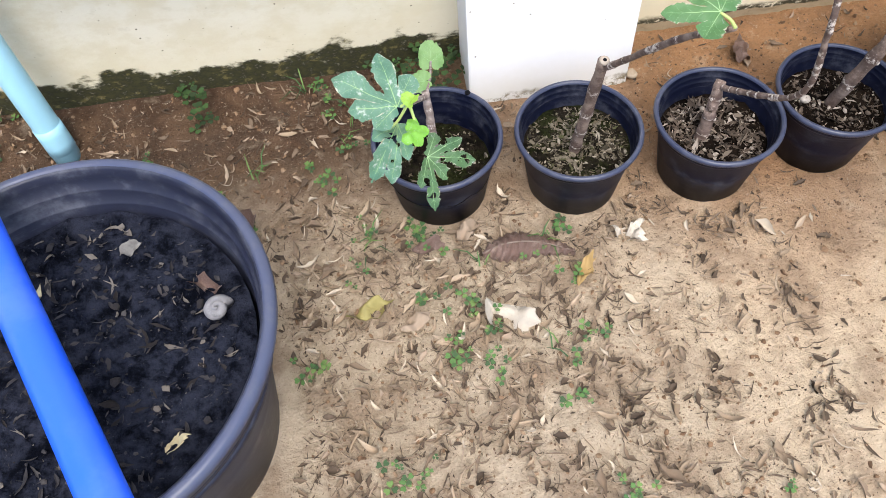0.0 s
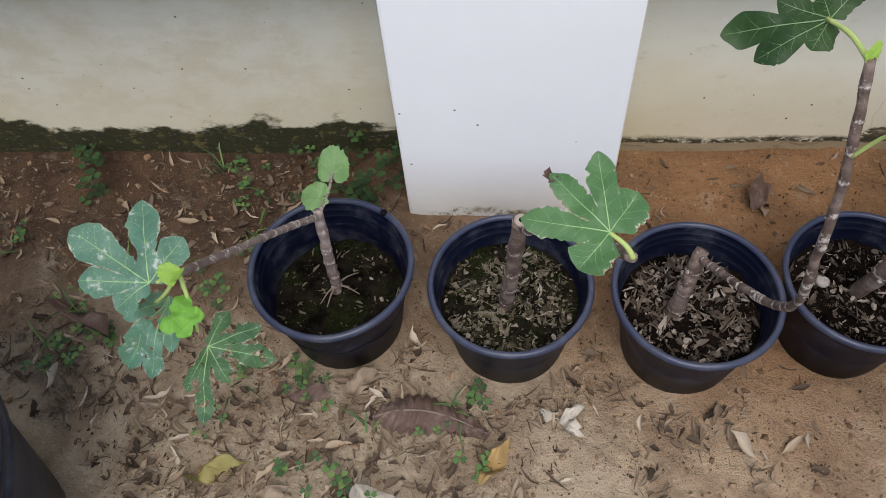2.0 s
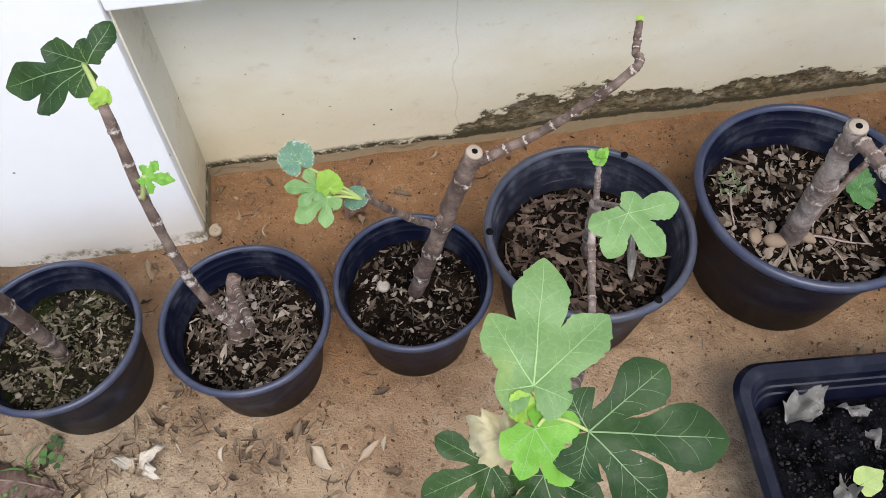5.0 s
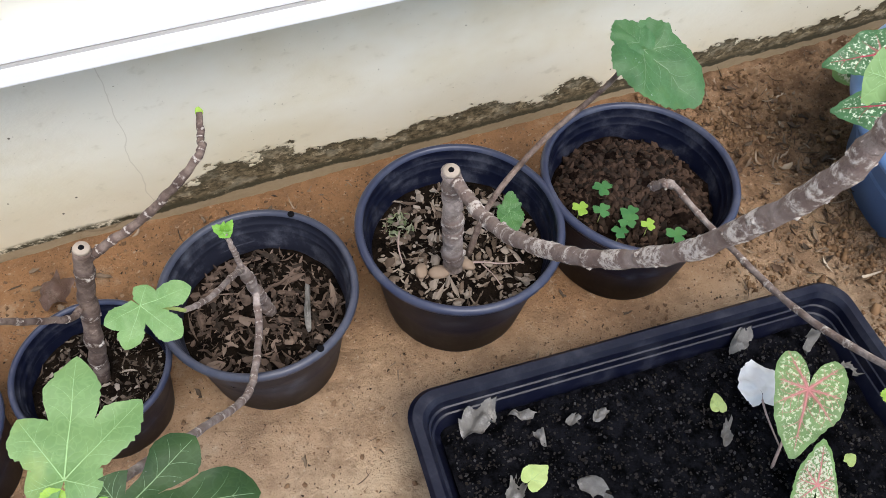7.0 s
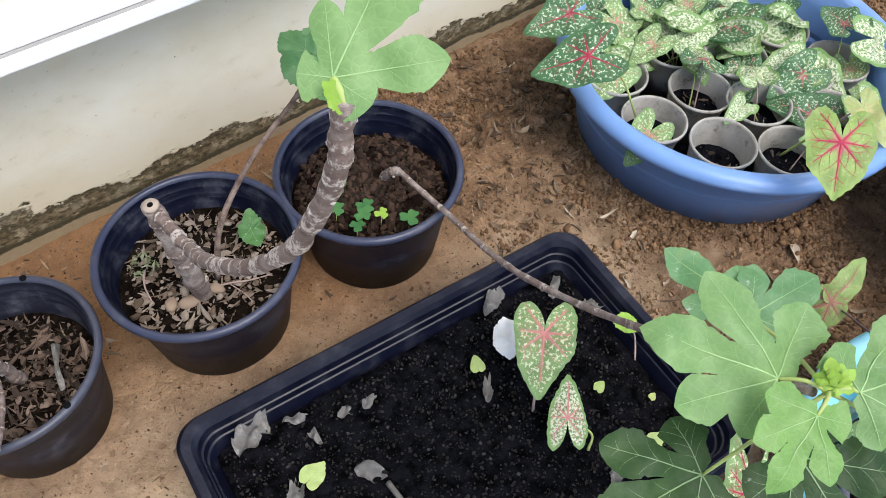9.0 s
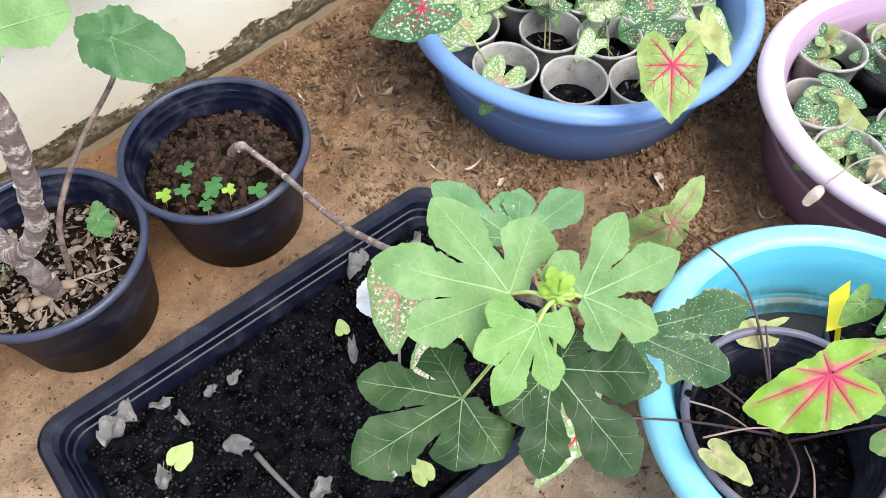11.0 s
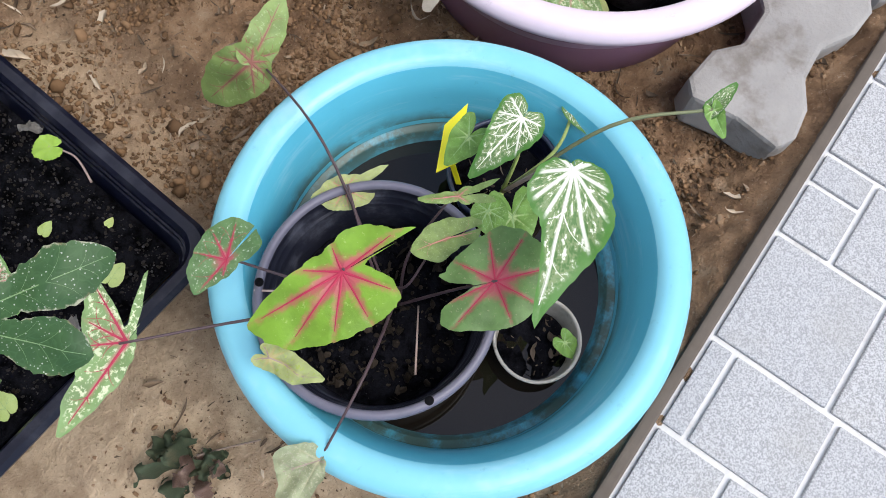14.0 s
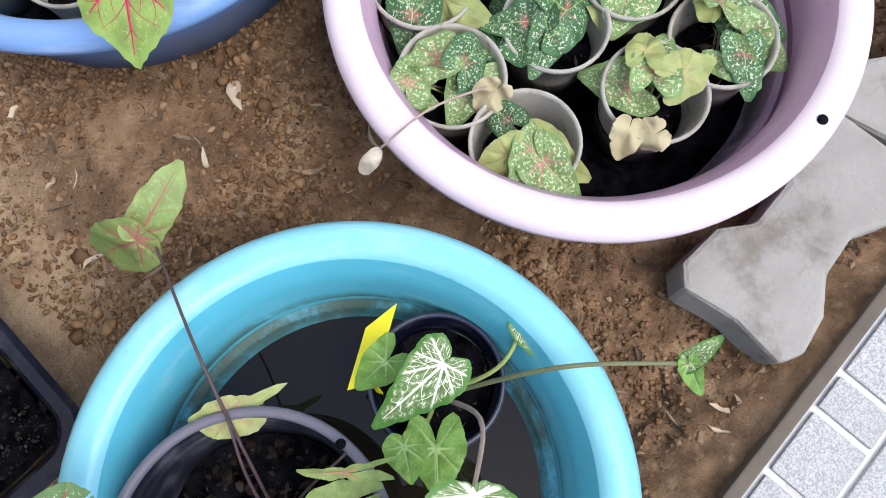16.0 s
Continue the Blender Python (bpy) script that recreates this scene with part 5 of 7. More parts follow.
# b: a short stump, and a branch that ends in one broad leaf
B = FIGS["b"]
stem("b", [(0.272, -0.290, 0.076), (0.277, -0.300, 0.150), (0.284, -0.322, 0.292)], 0.0080, 0.0072, 5, 21)
cut_face("b", (0.2845, -0.3235, 0.2935), (0.05, -0.2, 1), 0.0070)
stem("b", [(0.283, -0.318, 0.272), (0.298, -0.360, 0.330), (0.322, -0.430, 0.425), (0.340, -0.486, 0.487)], 0.0039, 0.0034, 9, 22, "side_branch")
stalk(B, [(0.340, -0.486, 0.487), (0.335, -0.482, 0.494), (0.326, -0.477, 0.4995)], 0.0022)
fig_leaf(B, (0.326, -0.477, 0.500), (0.276, -0.466, 0.499), (-0.103, -0.428, 0.898), FIG_DRY, VEIN_LIGHT, ((-115, 0.54, 0.24), (-72, 0.92, 0.165), (-36, 0.94, 0.14), (0, 1.0, 0.18), (60, 0.54, 0.26)), 23, 0.06, 0.12, "broad green lobed leaf with dry brown tips", 0.16, 0.95, 2.0)

part("withered_tip", Leaf((0.2965, -0.4470, 0.5075), (0.2905, -0.4405, 0.5125), UP, ROUND, 0.55, 0.3, 0.9, 0.35, 24).blade(5, 40), BROWN_LEAF, B, "brown shrivelled lobe tip")

# c: a stub, and an elbow that climbs high
Cc = FIGS["c"]
stem("c", [(0.458, -0.300, 0.070), (0.466, -0.290, 0.120), (0.475, -0.274, 0.166)], 0.0098, 0.0072, 4, 31)
stem("c", [(0.474, -0.277, 0.158), (0.488, -0.318, 0.188), (0.505, -0.376, 0.238), (0.507, -0.404, 0.290), (0.494, -0.412, 0.375), (0.487, -0.402, 0.455), (0.481, -0.376, 0.530)], 0.0041, 0.0031, 22, 32, "side_branch", "ringed stem with pale scars")
stalk(Cc, [(0.481, -0.376, 0.528), (0.474, -0.356, 0.531), (0.466, -0.337, 0.527)], 0.0024)
fig_leaf(Cc, (0.468, -0.337, 0.527), (0.406, -0.329, 0.510), (-0.292, -0.563, 0.774), FIG_DARK, VEIN, ((-135, 0.46, 0.12), (-75, 0.24, 0.14), (-28, 0.52, 0.15), (0, 1.0, 0.20), (24, 0.76, 0.17), (58, 0.34, 0.16)), 33, 0.15, 0.12, "dark drooping leaf", 0.10, 0.85, 1.7)
round_leaf(Cc, (0.481, -0.376, 0.532), (0.483, -0.373, 0.541), (0.5, -0.7, 0.4), FIG_LIME, VEIN_LIGHT, 34)
stalk(Cc, [(0.486, -0.400, 0.470), (0.493, -0.405, 0.492), (0.497, -0.409, 0.502)], 0.0018)
fig_leaf(Cc, (0.497, -0.409, 0.502), (0.512, -0.416, 0.5045), (-0.332, -0.446, 0.831), FIG_FRESH, VEIN_LIGHT, FIG3, 35, 0.3, 0.3, "", 0.25)

# d: a thick sawn stump with a bare branch and a leafy one
D = FIGS["d"]
stem("d", [(0.662, -0.272, 0.076), (0.680, -0.282, 0.170), (0.700, -0.288, 0.260), (0.719, -0.293, 0.340)], 0.0092, 0.0084, 5, 41)
cut_face("d", (0.7195, -0.2932, 0.3415), (0.2, -0.08, 1), 0.0080)
stem("d", [(0.718, -0.292, 0.322), (0.740, -0.294, 0.338), (0.777, -0.295, 0.360), (0.815, -0.300, 0.398), (0.843, -0.302, 0.432), (0.847, -0.285, 0.430), (0.852, -0.268, 0.444)], 0.0046, 0.0028, 14, 42, "side_branch")
round_leaf(D, (0.852, -0.268, 0.444), (0.853, -0.266, 0.4485), UP, FIG_LIME, VEIN_LIGHT, 43)
stem("d", [(0.690, -0.292, 0.250), (0.680, -0.310, 0.265), (0.652, -0.345, 0.335), (0.622, -0.388, 0.425)], 0.0038, 0.0025, 6, 44, "side_branch")
for i, (q, tip, m) in enumerate((((0.613, -0.386, 0.424), (0.628, -0.392, 0.428), FIG_PALE), ((0.598, -0.395, 0.440), (0.567, -0.410, 0.434), FIG_LIGHT), ((0.592, -0.390, 0.444), (0.564, -0.384, 0.448), FIG_LIGHT),
                                 ((0.600, -0.392, 0.446), (0.600, -0.386, 0.462), FIG_LIME), ((0.582, -0.372, 0.452), (0.574, -0.352, 0.458), FIG_PALE))):
    stalk(D, [(0.620, -0.389, 0.425), tuple((a + b) / 2 for a, b in zip((0.620, -0.389, 0.428), q)), q], 0.0014)
    tip = tuple(a + (b - a) * 0.78 for a, b in zip(q, tip))
    (fig_leaf(D, q, tip, UP, m, VEIN_LIGHT, FIG3, 45 + i, 0.2) if i in (1, 2) else round_leaf(D, q, tip, UP, m, VEIN_LIGHT, 45 + i))

# e: a low forked plant whose long branch ends in a broad tuft
E = FIGS["e"]
stem("e", [(0.866, -0.262, 0.090), (0.858, -0.270, 0.150), (0.848, -0.284, 0.228)], 0.0075, 0.0060, 5, 51)
stem("e", [(0.849, -0.283, 0.222), (0.846, -0.280, 0.255), (0.843, -0.278, 0.286)], 0.0033, 0.0025, 3, 52, "shoot")
for i, tip in enumerate(((0.833, -0.272, 0.296), (0.853, -0.270, 0.295), (0.844, -0.275, 0.300))):
    round_leaf(E, (0.843, -0.278, 0.287), tip, UP, FIG_FRESH, VEIN_LIGHT, 53 + i, wide=0.62)
stem("e", [(0.856, -0.274, 0.165), (0.846, -0.320, 0.150), (0.826, -0.385, 0.170), (0.810, -0.420, 0.201), (0.780, -0.470, 0.280), (0.738, -0.535, 0.385), (0.712, -0.562, 0.420)], 0.0041, 0.0033, 16, 56, "side_branch")
stem("e", [(0.849, -0.284, 0.225), (0.838, -0.340, 0.300), (0.818, -0.420, 0.395), (0.803, -0.458, 0.446)], 0.0030, 0.0020, 7, 57, "side_branch")
stalk(E, [(0.803, -0.458, 0.446), (0.795, -0.463, 0.462), (0.785, -0.466, 0.472)], 0.0018)
fig_leaf(E, (0.779, -0.463, 0.474), (0.804, -0.482, 0.466), (-0.026, -0.425, 0.905), FIG_LIGHT, VEIN_LIGHT, ((-128, 0.80, 0.24), (-84, 0.94, 0.26), (-16, 1.05, 0.30), (45, 1.06, 0.28), (100, 0.46, 0.24)), 58, 0.1, 0.1, "", 0.09, 0.8)
TUFT = (0.712, -0.562, 0.420)
for q in ((0.705, -0.549, 0.429), (0.734, -0.574, 0.418), (0.703, -0.569, 0.419), (0.682, -0.574, 0.398)):
    stalk(E, [TUFT, tuple((a + b) / 2 + (0.004 if k == 2 else 0) for k, (a, b) in enumerate(zip(TUFT, q))), q], 0.0017)
fig_leaf(E, (0.706, -0.546, 0.431), (0.729, -0.471, 0.452), (0.090, -0.298, 0.950), FIG_LIGHT, VEIN_LIGHT, ((-106, 0.30, 0.20), (-41, 0.82, 0.19), (0, 1.0, 0.22), (39, 0.62, 0.19), (106, 0.29, 0.20)), 60, 0.06, 0.06, "large pale green lobed leaf", 0.10, 0.80, 1.35)
fig_leaf(E, (0.734, -0.575, 0.420), (0.819, -0.591, 0.414), (0.048, -0.261, 0.964), FIG_DARK, VEIN, ((-104, 0.34, 0.20), (-43, 0.66, 0.21), (0, 1.0, 0.235), (41, 0.73, 0.20), (120, 0.30, 0.20)), 61, 0.10, 0.08, "large dark green lobed leaf", 0.07, 0.48, 2.1)
fig_leaf(E, (0.702, -0.569, 0.422), (0.719, -0.602, 0.411), (0.092, -0.269, 0.959), FIG_FRESH, VEIN_LIGHT, ((-88, 0.64, 0.26), (-52, 0.78, 0.22), (0, 1.0, 0.30), (64, 0.74, 0.30), (105, 0.56, 0.26)), 62, 0.1, 0.1, "", 0.09, 0.85, 1.6)
fig_leaf(E, (0.676, -0.578, 0.394), (0.632, -0.590, 0.395), (0.114, -0.247, 0.962), FIG_DARK, VEIN, FIG5, 63, 0.15, 0.1, "dark leaf with a withered edge", 0.05, 0.6, 2.4)
fig_leaf(E, (0.705, -0.590, 0.398), (0.713, -0.642, 0.384), (0.087, -0.231, 0.969), FIG_DARK, VEIN, FIG3, 64, 0.15, 0.1)
for i, tip in enumerate(((0.688, -0.552, 0.428), (0.696, -0.550, 0.434), (0.691, -0.562, 0.430))):
    round_leaf(E, (0.698, -0.557, 0.424), tip, UP, FIG_LIME, VEIN_LIGHT, 66 + i)
part("withered_leaf", Leaf((0.685, -0.568, 0.410), (0.662, -0.560, 0.405), UP, ROUND, 1.0, 0.3, 0.7, 0.25, 9).blade(5, 40), WITHERED, E, "papery withered leaf")

# f: a sawn stump, one thick bent branch, one thin twig with a round leaf
F = FIGS["f"]
stem("f", [(1.096, -0.286, 0.102), (1.090, -0.292, 0.180), (1.083, -0.297, 0.250), (1.078, -0.300, 0.314)], 0.0128, 0.0100, 5, 71)
cut_face("f", (1.0775, -0.3002, 0.3155), (-0.15, -0.08, 1), 0.0095)
stem("f", [(1.080, -0.304, 0.304), (1.085, -0.367, 0.316), (1.086, -0.438, 0.368), (1.099, -0.514, 0.440), (1.118, -0.573, 0.519), (1.133, -0.619, 0.626), (1.138, -0.633, 0.699)], 0.0062, 0.0058, 28, 72, "side_branch", "pale ringed branch with leaf scars", 0.28)
stalk(F, [(1.138, -0.633, 0.697), (1.138, -0.628, 0.703), (1.138, -0.623, 0.706)], 0.0036)
fig_leaf(F, (1.138, -0.623, 0.706), (1.186, -0.608, 0.753), (-0.45, -0.60, 0.65), FIG_LIGHT, VEIN_LIGHT, ((-96, 0.34, 0.22), (-54, 0.86, 0.20), (0, 1.15, 0.34), (31, 0.55, 0.13), (110, 0.26, 0.20)), 73, 0.05, 0.06, "large pale green lobed leaf", 0.08, 0.70, 1.8)
round_leaf(F, (1.136, -0.632, 0.700), (1.130, -0.630, 0.710), UP, FIG_LIME, VEIN_LIGHT, 74)
part("twig", rod([(1.122, -0.275, 0.105), (1.150, -0.265, 0.190), (1.215, -0.252, 0.262), (1.290, -0.248, 0.325), (1.297, -0.262, 0.385)], 0.0042, 0.0028, 8, 8), BARK, F)
round_leaf(F, (1.297, -0.276, 0.394), (1.336, -0.340, 0.370), (-0.1, -0.3, 1), FIG_OVATE, VEIN, 75, "broad ovate toothed green leaf", 0.78)
round_leaf(F, (1.294, -0.270, 0.398), (1.280, -0.240, 0.410), (-0.1, -0.3, 1), FIG_OVATE, VEIN, 76, "small rounded dark leaf", 0.9)
stalk(F, [(1.190, -0.246, 0.106), (1.191, -0.248, 0.120), (1.190, -0.247, 0.130)], 0.0011)
for i, (tip, w) in enumerate((((1.186, -0.277, 0.132), 0.85), ((1.202, -0.226, 0.142), 0.75), ((1.176, -0.236, 0.136), 0.6), ((1.208, -0.243, 0.138), 0.5))):
    round_leaf(F, (1.190, -0.247, 0.130), tip, UP, FIG_MID, VEIN_LIGHT, 771 + i, wide=w)

part("root", rod([(1.098, -0.285, 0.110), (1.130, -0.296, 0.113), (1.155, -0.306, 0.111), (1.182, -0.314, 0.112)], 0.0014, 0.0009, 6, 6), STALK_PALE, F, "pale bare root")
part("root", rod([(1.130, -0.296, 0.112), (1.138, -0.318, 0.111), (1.142, -0.338, 0.110)], 0.0009, 0.0006, 6, 5), STALK_PALE, F)
part("root", rod([(1.050, -0.215, 0.112), (1.040, -0.240, 0.116), (1.038, -0.262, 0.110)], 0.0015, 0.0009, 6, 5), STALK_PALE, F)
tagged(part("moss", scatter_chips((1.052, -0.208, 0.112), 0.020, 90, 0.007, 78, 0.006, 0.9, 0.95), mat_bits("pale_moss", [(0.24, 0.28, 0.16), (0.34, 0.36, 0.24), (0.16, 0.21, 0.10)]), F), kind="stuff")

# g: one long low branch that reaches over the tray to a great tuft
G = FIGS["g"]
stem("g", [(1.375, -0.270, 0.120), (1.382, -0.292, 0.160), (1.392, -0.305, 0.168)], 0.0060, 0.0062, 3, 81)
stem("g", [(1.390, -0.302, 0.168), (1.396, -0.389, 0.174), (1.380, -0.531, 0.230), (1.370, -0.646, 0.306), (1.350, -0.750, 0.410), (1.326, -0.862, 0.528)], 0.0038, 0.0033, 15, 82, "side_branch")
CROWN = (1.328, -0.868, 0.536)


def crown_leaf(base, tip, mat, vein, shape, seed, normal=(-0.35, -0.25, 1), label="", teeth=0.11):
    mid = tuple((a + b) / 2 + (0.006 if k == 2 else 0) for k, (a, b) in enumerate(zip(CROWN, base)))
    stalk(G, [CROWN, mid, base], 0.0020)
    dark = mat is FIG_DARK or mat is FIG_FLECK
    fig_leaf(G, base, tip, normal, mat, vein, shape, seed, 0.09, 0.10, label, teeth, 0.55 if dark else 0.58, 2.0 if dark else 1.55)


crown_leaf((1.315, -0.842, 0.527), (1.261, -0.771, 0.547), FIG_LIGHT, VEIN_LIGHT, ((-97, 0.60, 0.21), (-38, 0.88, 0.20), (0, 1.0, 0.20), (35, 0.78, 0.19), (72, 0.50, 0.18)), 83, (-0.180, -0.400, 0.899), "large pale green lobed leaf")
crown_leaf((1.343, -0.879, 0.536), (1.411, -0.903, 0.544), FIG_LIGHT, VEIN_LIGHT, ((-88, 0.52, 0.16), (-48, 0.74, 0.20), (0, 1.0, 0.22), (38, 0.86, 0.18), (97, 0.46, 0.21)), 84, (-0.231, -0.356, 0.905), "large pale green lobed leaf")
crown_leaf((1.306, -0.874, 0.541), (1.255, -0.890, 0.525), FIG_YOUNG, VEIN_LIGHT, ((-78, 0.60, 0.22), (-35, 0.80, 0.21), (0, 1.0, 0.20), (40, 0.74, 0.18), (112, 0.44, 0.24)), 85, (-0.172, -0.366, 0.915))
crown_leaf((1.264, -0.853, 0.460), (1.178, -0.838, 0.457), FIG_DARK, VEIN, ((-90, 0.48, 0.22), (-41, 0.84, 0.19), (0, 1.0, 0.25), (52, 0.56, 0.24), (92, 0.56, 0.22)), 86, (-0.094, -0.351, 0.932), "large dark green lobed leaf")
crown_leaf((1.321, -0.884, 0.471), (1.318, -0.969, 0.441), FIG_DARK, VEIN, ((-86, 0.54, 0.20), (-48, 0.82, 0.19), (0, 1.0, 0.25), (49, 0.74, 0.25), (108, 0.36, 0.22)), 87, (-0.177, -0.319, 0.931), "large dark green lobed leaf")
crown_leaf((1.387, -0.900, 0.460), (1.419, -0.969, 0.448), FIG_FLECK, VEIN, ((-63, 0.62, 0.24), (0, 1.0, 0.22), (37, 1.22, 0.22)), 88, (-0.261, -0.281, 0.923), "ragged dark leaf flecked with white", teeth=0.13)
crown_leaf((1.384, -0.788, 0.462), (1.364, -0.713, 0.483), FIG_SPRIG, VEIN_LIGHT, ((-40, 0.50, 0.20), (0, 1.0, 0.19), (28, 0.62, 0.14)), 89, (-0.318, -0.335, 0.887))
crown_leaf((1.385, -0.788, 0.462), (1.446, -0.800, 0.480), FIG_SPRIG, VEIN_LIGHT, ((-50, 0.48, 0.20), (0, 1.0, 0.25), (50, 0.64, 0.20)), 90, (-0.324, -0.327, 0.888))
for i, tip in enumerate(((1.335, -0.856, 0.553), (1.340, -0.870, 0.553), (1.326, -0.864, 0.556), (1.343, -0.862, 0.548))):
    fig_leaf(G, (1.330, -0.868, 0.540), tip, (-0.6, -0.3, 0.6), FIG_LIME, VEIN_LIGHT, FIG3, 91 + i, 0.2)


def clover(owner, at, size, seed, mat=None):
    """A clover leaf: three hearts on a thin stalk."""
    rng = random.Random(seed)
    turn = rng.uniform(0, 6.28)
    top = Vector(at)
    part("clover_stalk", rod([top - Vector((0.004, 0.003, 0.02)), top], 0.0007, 0.0006, 5, 3), STALK, owner)
    for k in range(3):
        a = turn + k * 2.094
        tip = top + Vector((math.cos(a), math.sin(a), 0.12)) * size
        lf = Leaf(top, tip, (0, 0, 1), CLOVE, 1.0, 0.1, 0.05, 0.0, seed + k, 0.1)
        part("leaflet", lf.blade(4, 32), mat or CLOVER, owner)


for i, (x, y, s) in enumerate(((1.318, -0.259, 0.014), (1.272, -0.283, 0.012), (1.293, -0.299, 0.012), (1.332, -0.308, 0.013), (1.367, -0.362, 0.014), (1.338, -0.339, 0.010), (1.305, -0.330, 0.011), (1.318, -0.322, 0.012))):
    clover(G, (x, y, 0.140 + 0.006 * (i % 3)), s, 200 + i, FIG_LIME if i in (1, 5) else CLOVER)


# ---- caladiums in the aqua basin ----
def cal_stalk(owner, points, mat=STALK_DARK, r=0.0014):
    return part("leaf_stalk", rod(points, r * 1.25, r * 0.8, 7, 6), mat, owner)


GP = (1.583, -1.022, 0.012)
grey = thing("potted_caladium", GP, "red-veined caladium in a grey plastic pot standing in water", "potted plant")
pot_body(grey, GP, 0.1115, 0.164, POT_DUSTY, "scuffed grey-black plastic pot", POT_RIM, holes=(-2.05, 0.05, 2.1), seed=12)
soil_in(grey, GP, 0.092, 0.085, SOIL_BLACK, 12, 520, mat_bits("dark_wet_clods", [(0.004, 0.0033, 0.0030), (0.011, 0.0085, 0.0070), (0.007, 0.0056, 0.0050), (0.032, 0.025, 0.020), (0.015, 0.011, 0.009)]), 0.0085, 0.014, 0.0, 0.2)
FOOT = Vector((1.600, -1.025, 0.100))
for mid, end in (((1.575, -1.020, 0.24), (1.558, -1.019, 0.328)), ((1.625, -1.075, 0.18), (1.643, -1.107, 0.232)), ((1.555, -0.975, 0.19), (1.522, -0.909, 0.240)),
                 ((1.500, -0.950, 0.185), (1.416, -0.884, 0.222)), ((1.665, -0.900, 0.200), (1.712, -0.770, 0.160)), ((1.520, -1.060, 0.200), (1.440, -1.070, 0.172)),
                 ((1.622, -0.975, 0.160), (1.648, -0.940, 0.192)), ((1.635, -1.020, 0.160), (1.690, -1.026, 0.198)), ((1.610, -1.035, 0.15), (1.636, -1.038, 0.172))):
    cal_stalk(grey, [FOOT + Vector((random.uniform(-0.012, 0.012), random.uniform(-0.012, 0.012), 0)), mid, end])
# leaves: base, tip, face, stuff, veins, breadth
caladium_leaf(grey, (1.556, -1.019, 0.326), (1.485, -0.984, 0.307), (-0.26, -0.10, 0.96), CAL_RED, VEIN_RED, 1, 1.0, 0.0125, 0.06, 0.06, 0.03, 14, 160, 0, "yellow-green leaf with crimson veins", GREAT, (0.0, -3.02, 2.30, 0.42, 0.95, 1.60, -0.55, -1.7))
caladium_leaf(grey, (1.643, -1.106, 0.229), (1.690, -1.146, 0.232), (-0.10, -0.05, 0.99), CAL_DARK, VEIN_RED, 2, 1.0, 0.0125, 0.08, 0.05, 0.03, 14, 160, 0, "dull green leaf with crimson veins", BROAD, (0.0, 0.75, 1.45, 2.45, -0.75, -1.45, -2.55, -2.95))
caladium_leaf(grey, (1.521, -0.918, 0.248), (1.483, -0.919, 0.253), (0.13, -0.35, 0.93), CAL_SPECK, VEIN_RED, 3, 1.0, 0.016, 0.10, 0.06, 0.04, 9, 100, 1, "small flecked leaf with a crimson heart", DISH, (0.0, -1.1, -2.0, -2.7, 0.5))
caladium_leaf(grey, (1.420, -0.881, 0.203), (1.326, -0.893, 0.211), (0.15, -0.37, 0.92), CAL_PALE, VEIN_RED, 4, 1.0, 0.013, 0.05, 0.04, 0.05, 12, 160, 2, "folded flecked leaf with a crimson rib", ((-165, 0.40), (-160, 0.73), (-155, 0.40), (-148, 0.16), (-134, 0.14), (-126, 0.42), (-121, 0.66), (-112, 0.62), (-96, 0.46), (-70, 0.38), (-40, 0.40), (-22, 0.50), (-8, 0.80), (0, 1.0), (8, 0.70), (16, 0.47), (40, 0.20), (75, 0.10), (120, 0.07), (165, 0.10), (185, 0.16)), (0.0, -0.9, -1.5, -2.05))
caladium_leaf(grey, (1.702, -0.778, 0.176), (1.768, -0.770, 0.200), (-0.10, -0.55, 0.83), CAL_UNDER, VEIN_BROWN, 5, 0.95, 0.0125, 0.15, 0.08, 0.08, 8, 90, 2, "drooping leaf seen from its pale underside", ((0, 1.0), (10, 0.84), (22, 0.62), (40, 0.42), (65, 0.30), (95, 0.24), (130, 0.20), (180, 0.1)))
caladium_leaf(grey, (1.700, -0.778, 0.174), (1.646, -0.728, 0.098), (-0.30, -0.45, 0.84), CAL_UNDER, VEIN_BROWN, 6, 0.9, 0.0125, 0.15, 0.08, 0.12, 8, 90, 2, "", ((0, 1.0), (10, 0.82), (22, 0.62), (40, 0.44), (65, 0.32), (95, 0.25), (130, 0.2), (180, 0.1)))
caladium_leaf(grey, (1.437, -1.070, 0.174), (1.405, -1.046, 0.178), (0.12, -0.09, 0.99), CAL_FADE, STALK_PALE, 7, 1.0, 0.012, 0.15, 0.20, 0.45, 8, 90, 2, "pale fading leaf hanging over the rim", ((-175, 0.12), (-124, 0.2), (-80, 0.40), (-59, 0.52), (-22, 0.97), (0, 0.92), (14, 0.95), (24, 1.15), (40, 1.0), (55, 0.98), (75, 0.5), (120, 0.2)))
caladium_leaf(grey, (1.648, -0.934, 0.170), (1.621, -0.914, 0.173), (-0.08, -0.29, 0.95), CAL_YELLOW, VEIN_PINK, 8, 1.0, 0.013, 0.1, 0.08, 0.1, 7, 80, 2, "pale yellow-green leaf", ((-175, 0.8), (-164, 1.5), (-150, 0.6), (-120, 0.44), (-60, 0.45), (-20, 0.66), (0, 1.0), (25, 0.75), (70, 0.60), (110, 0.62), (150, 0.85), (163, 0.9), (175, 0.8)))
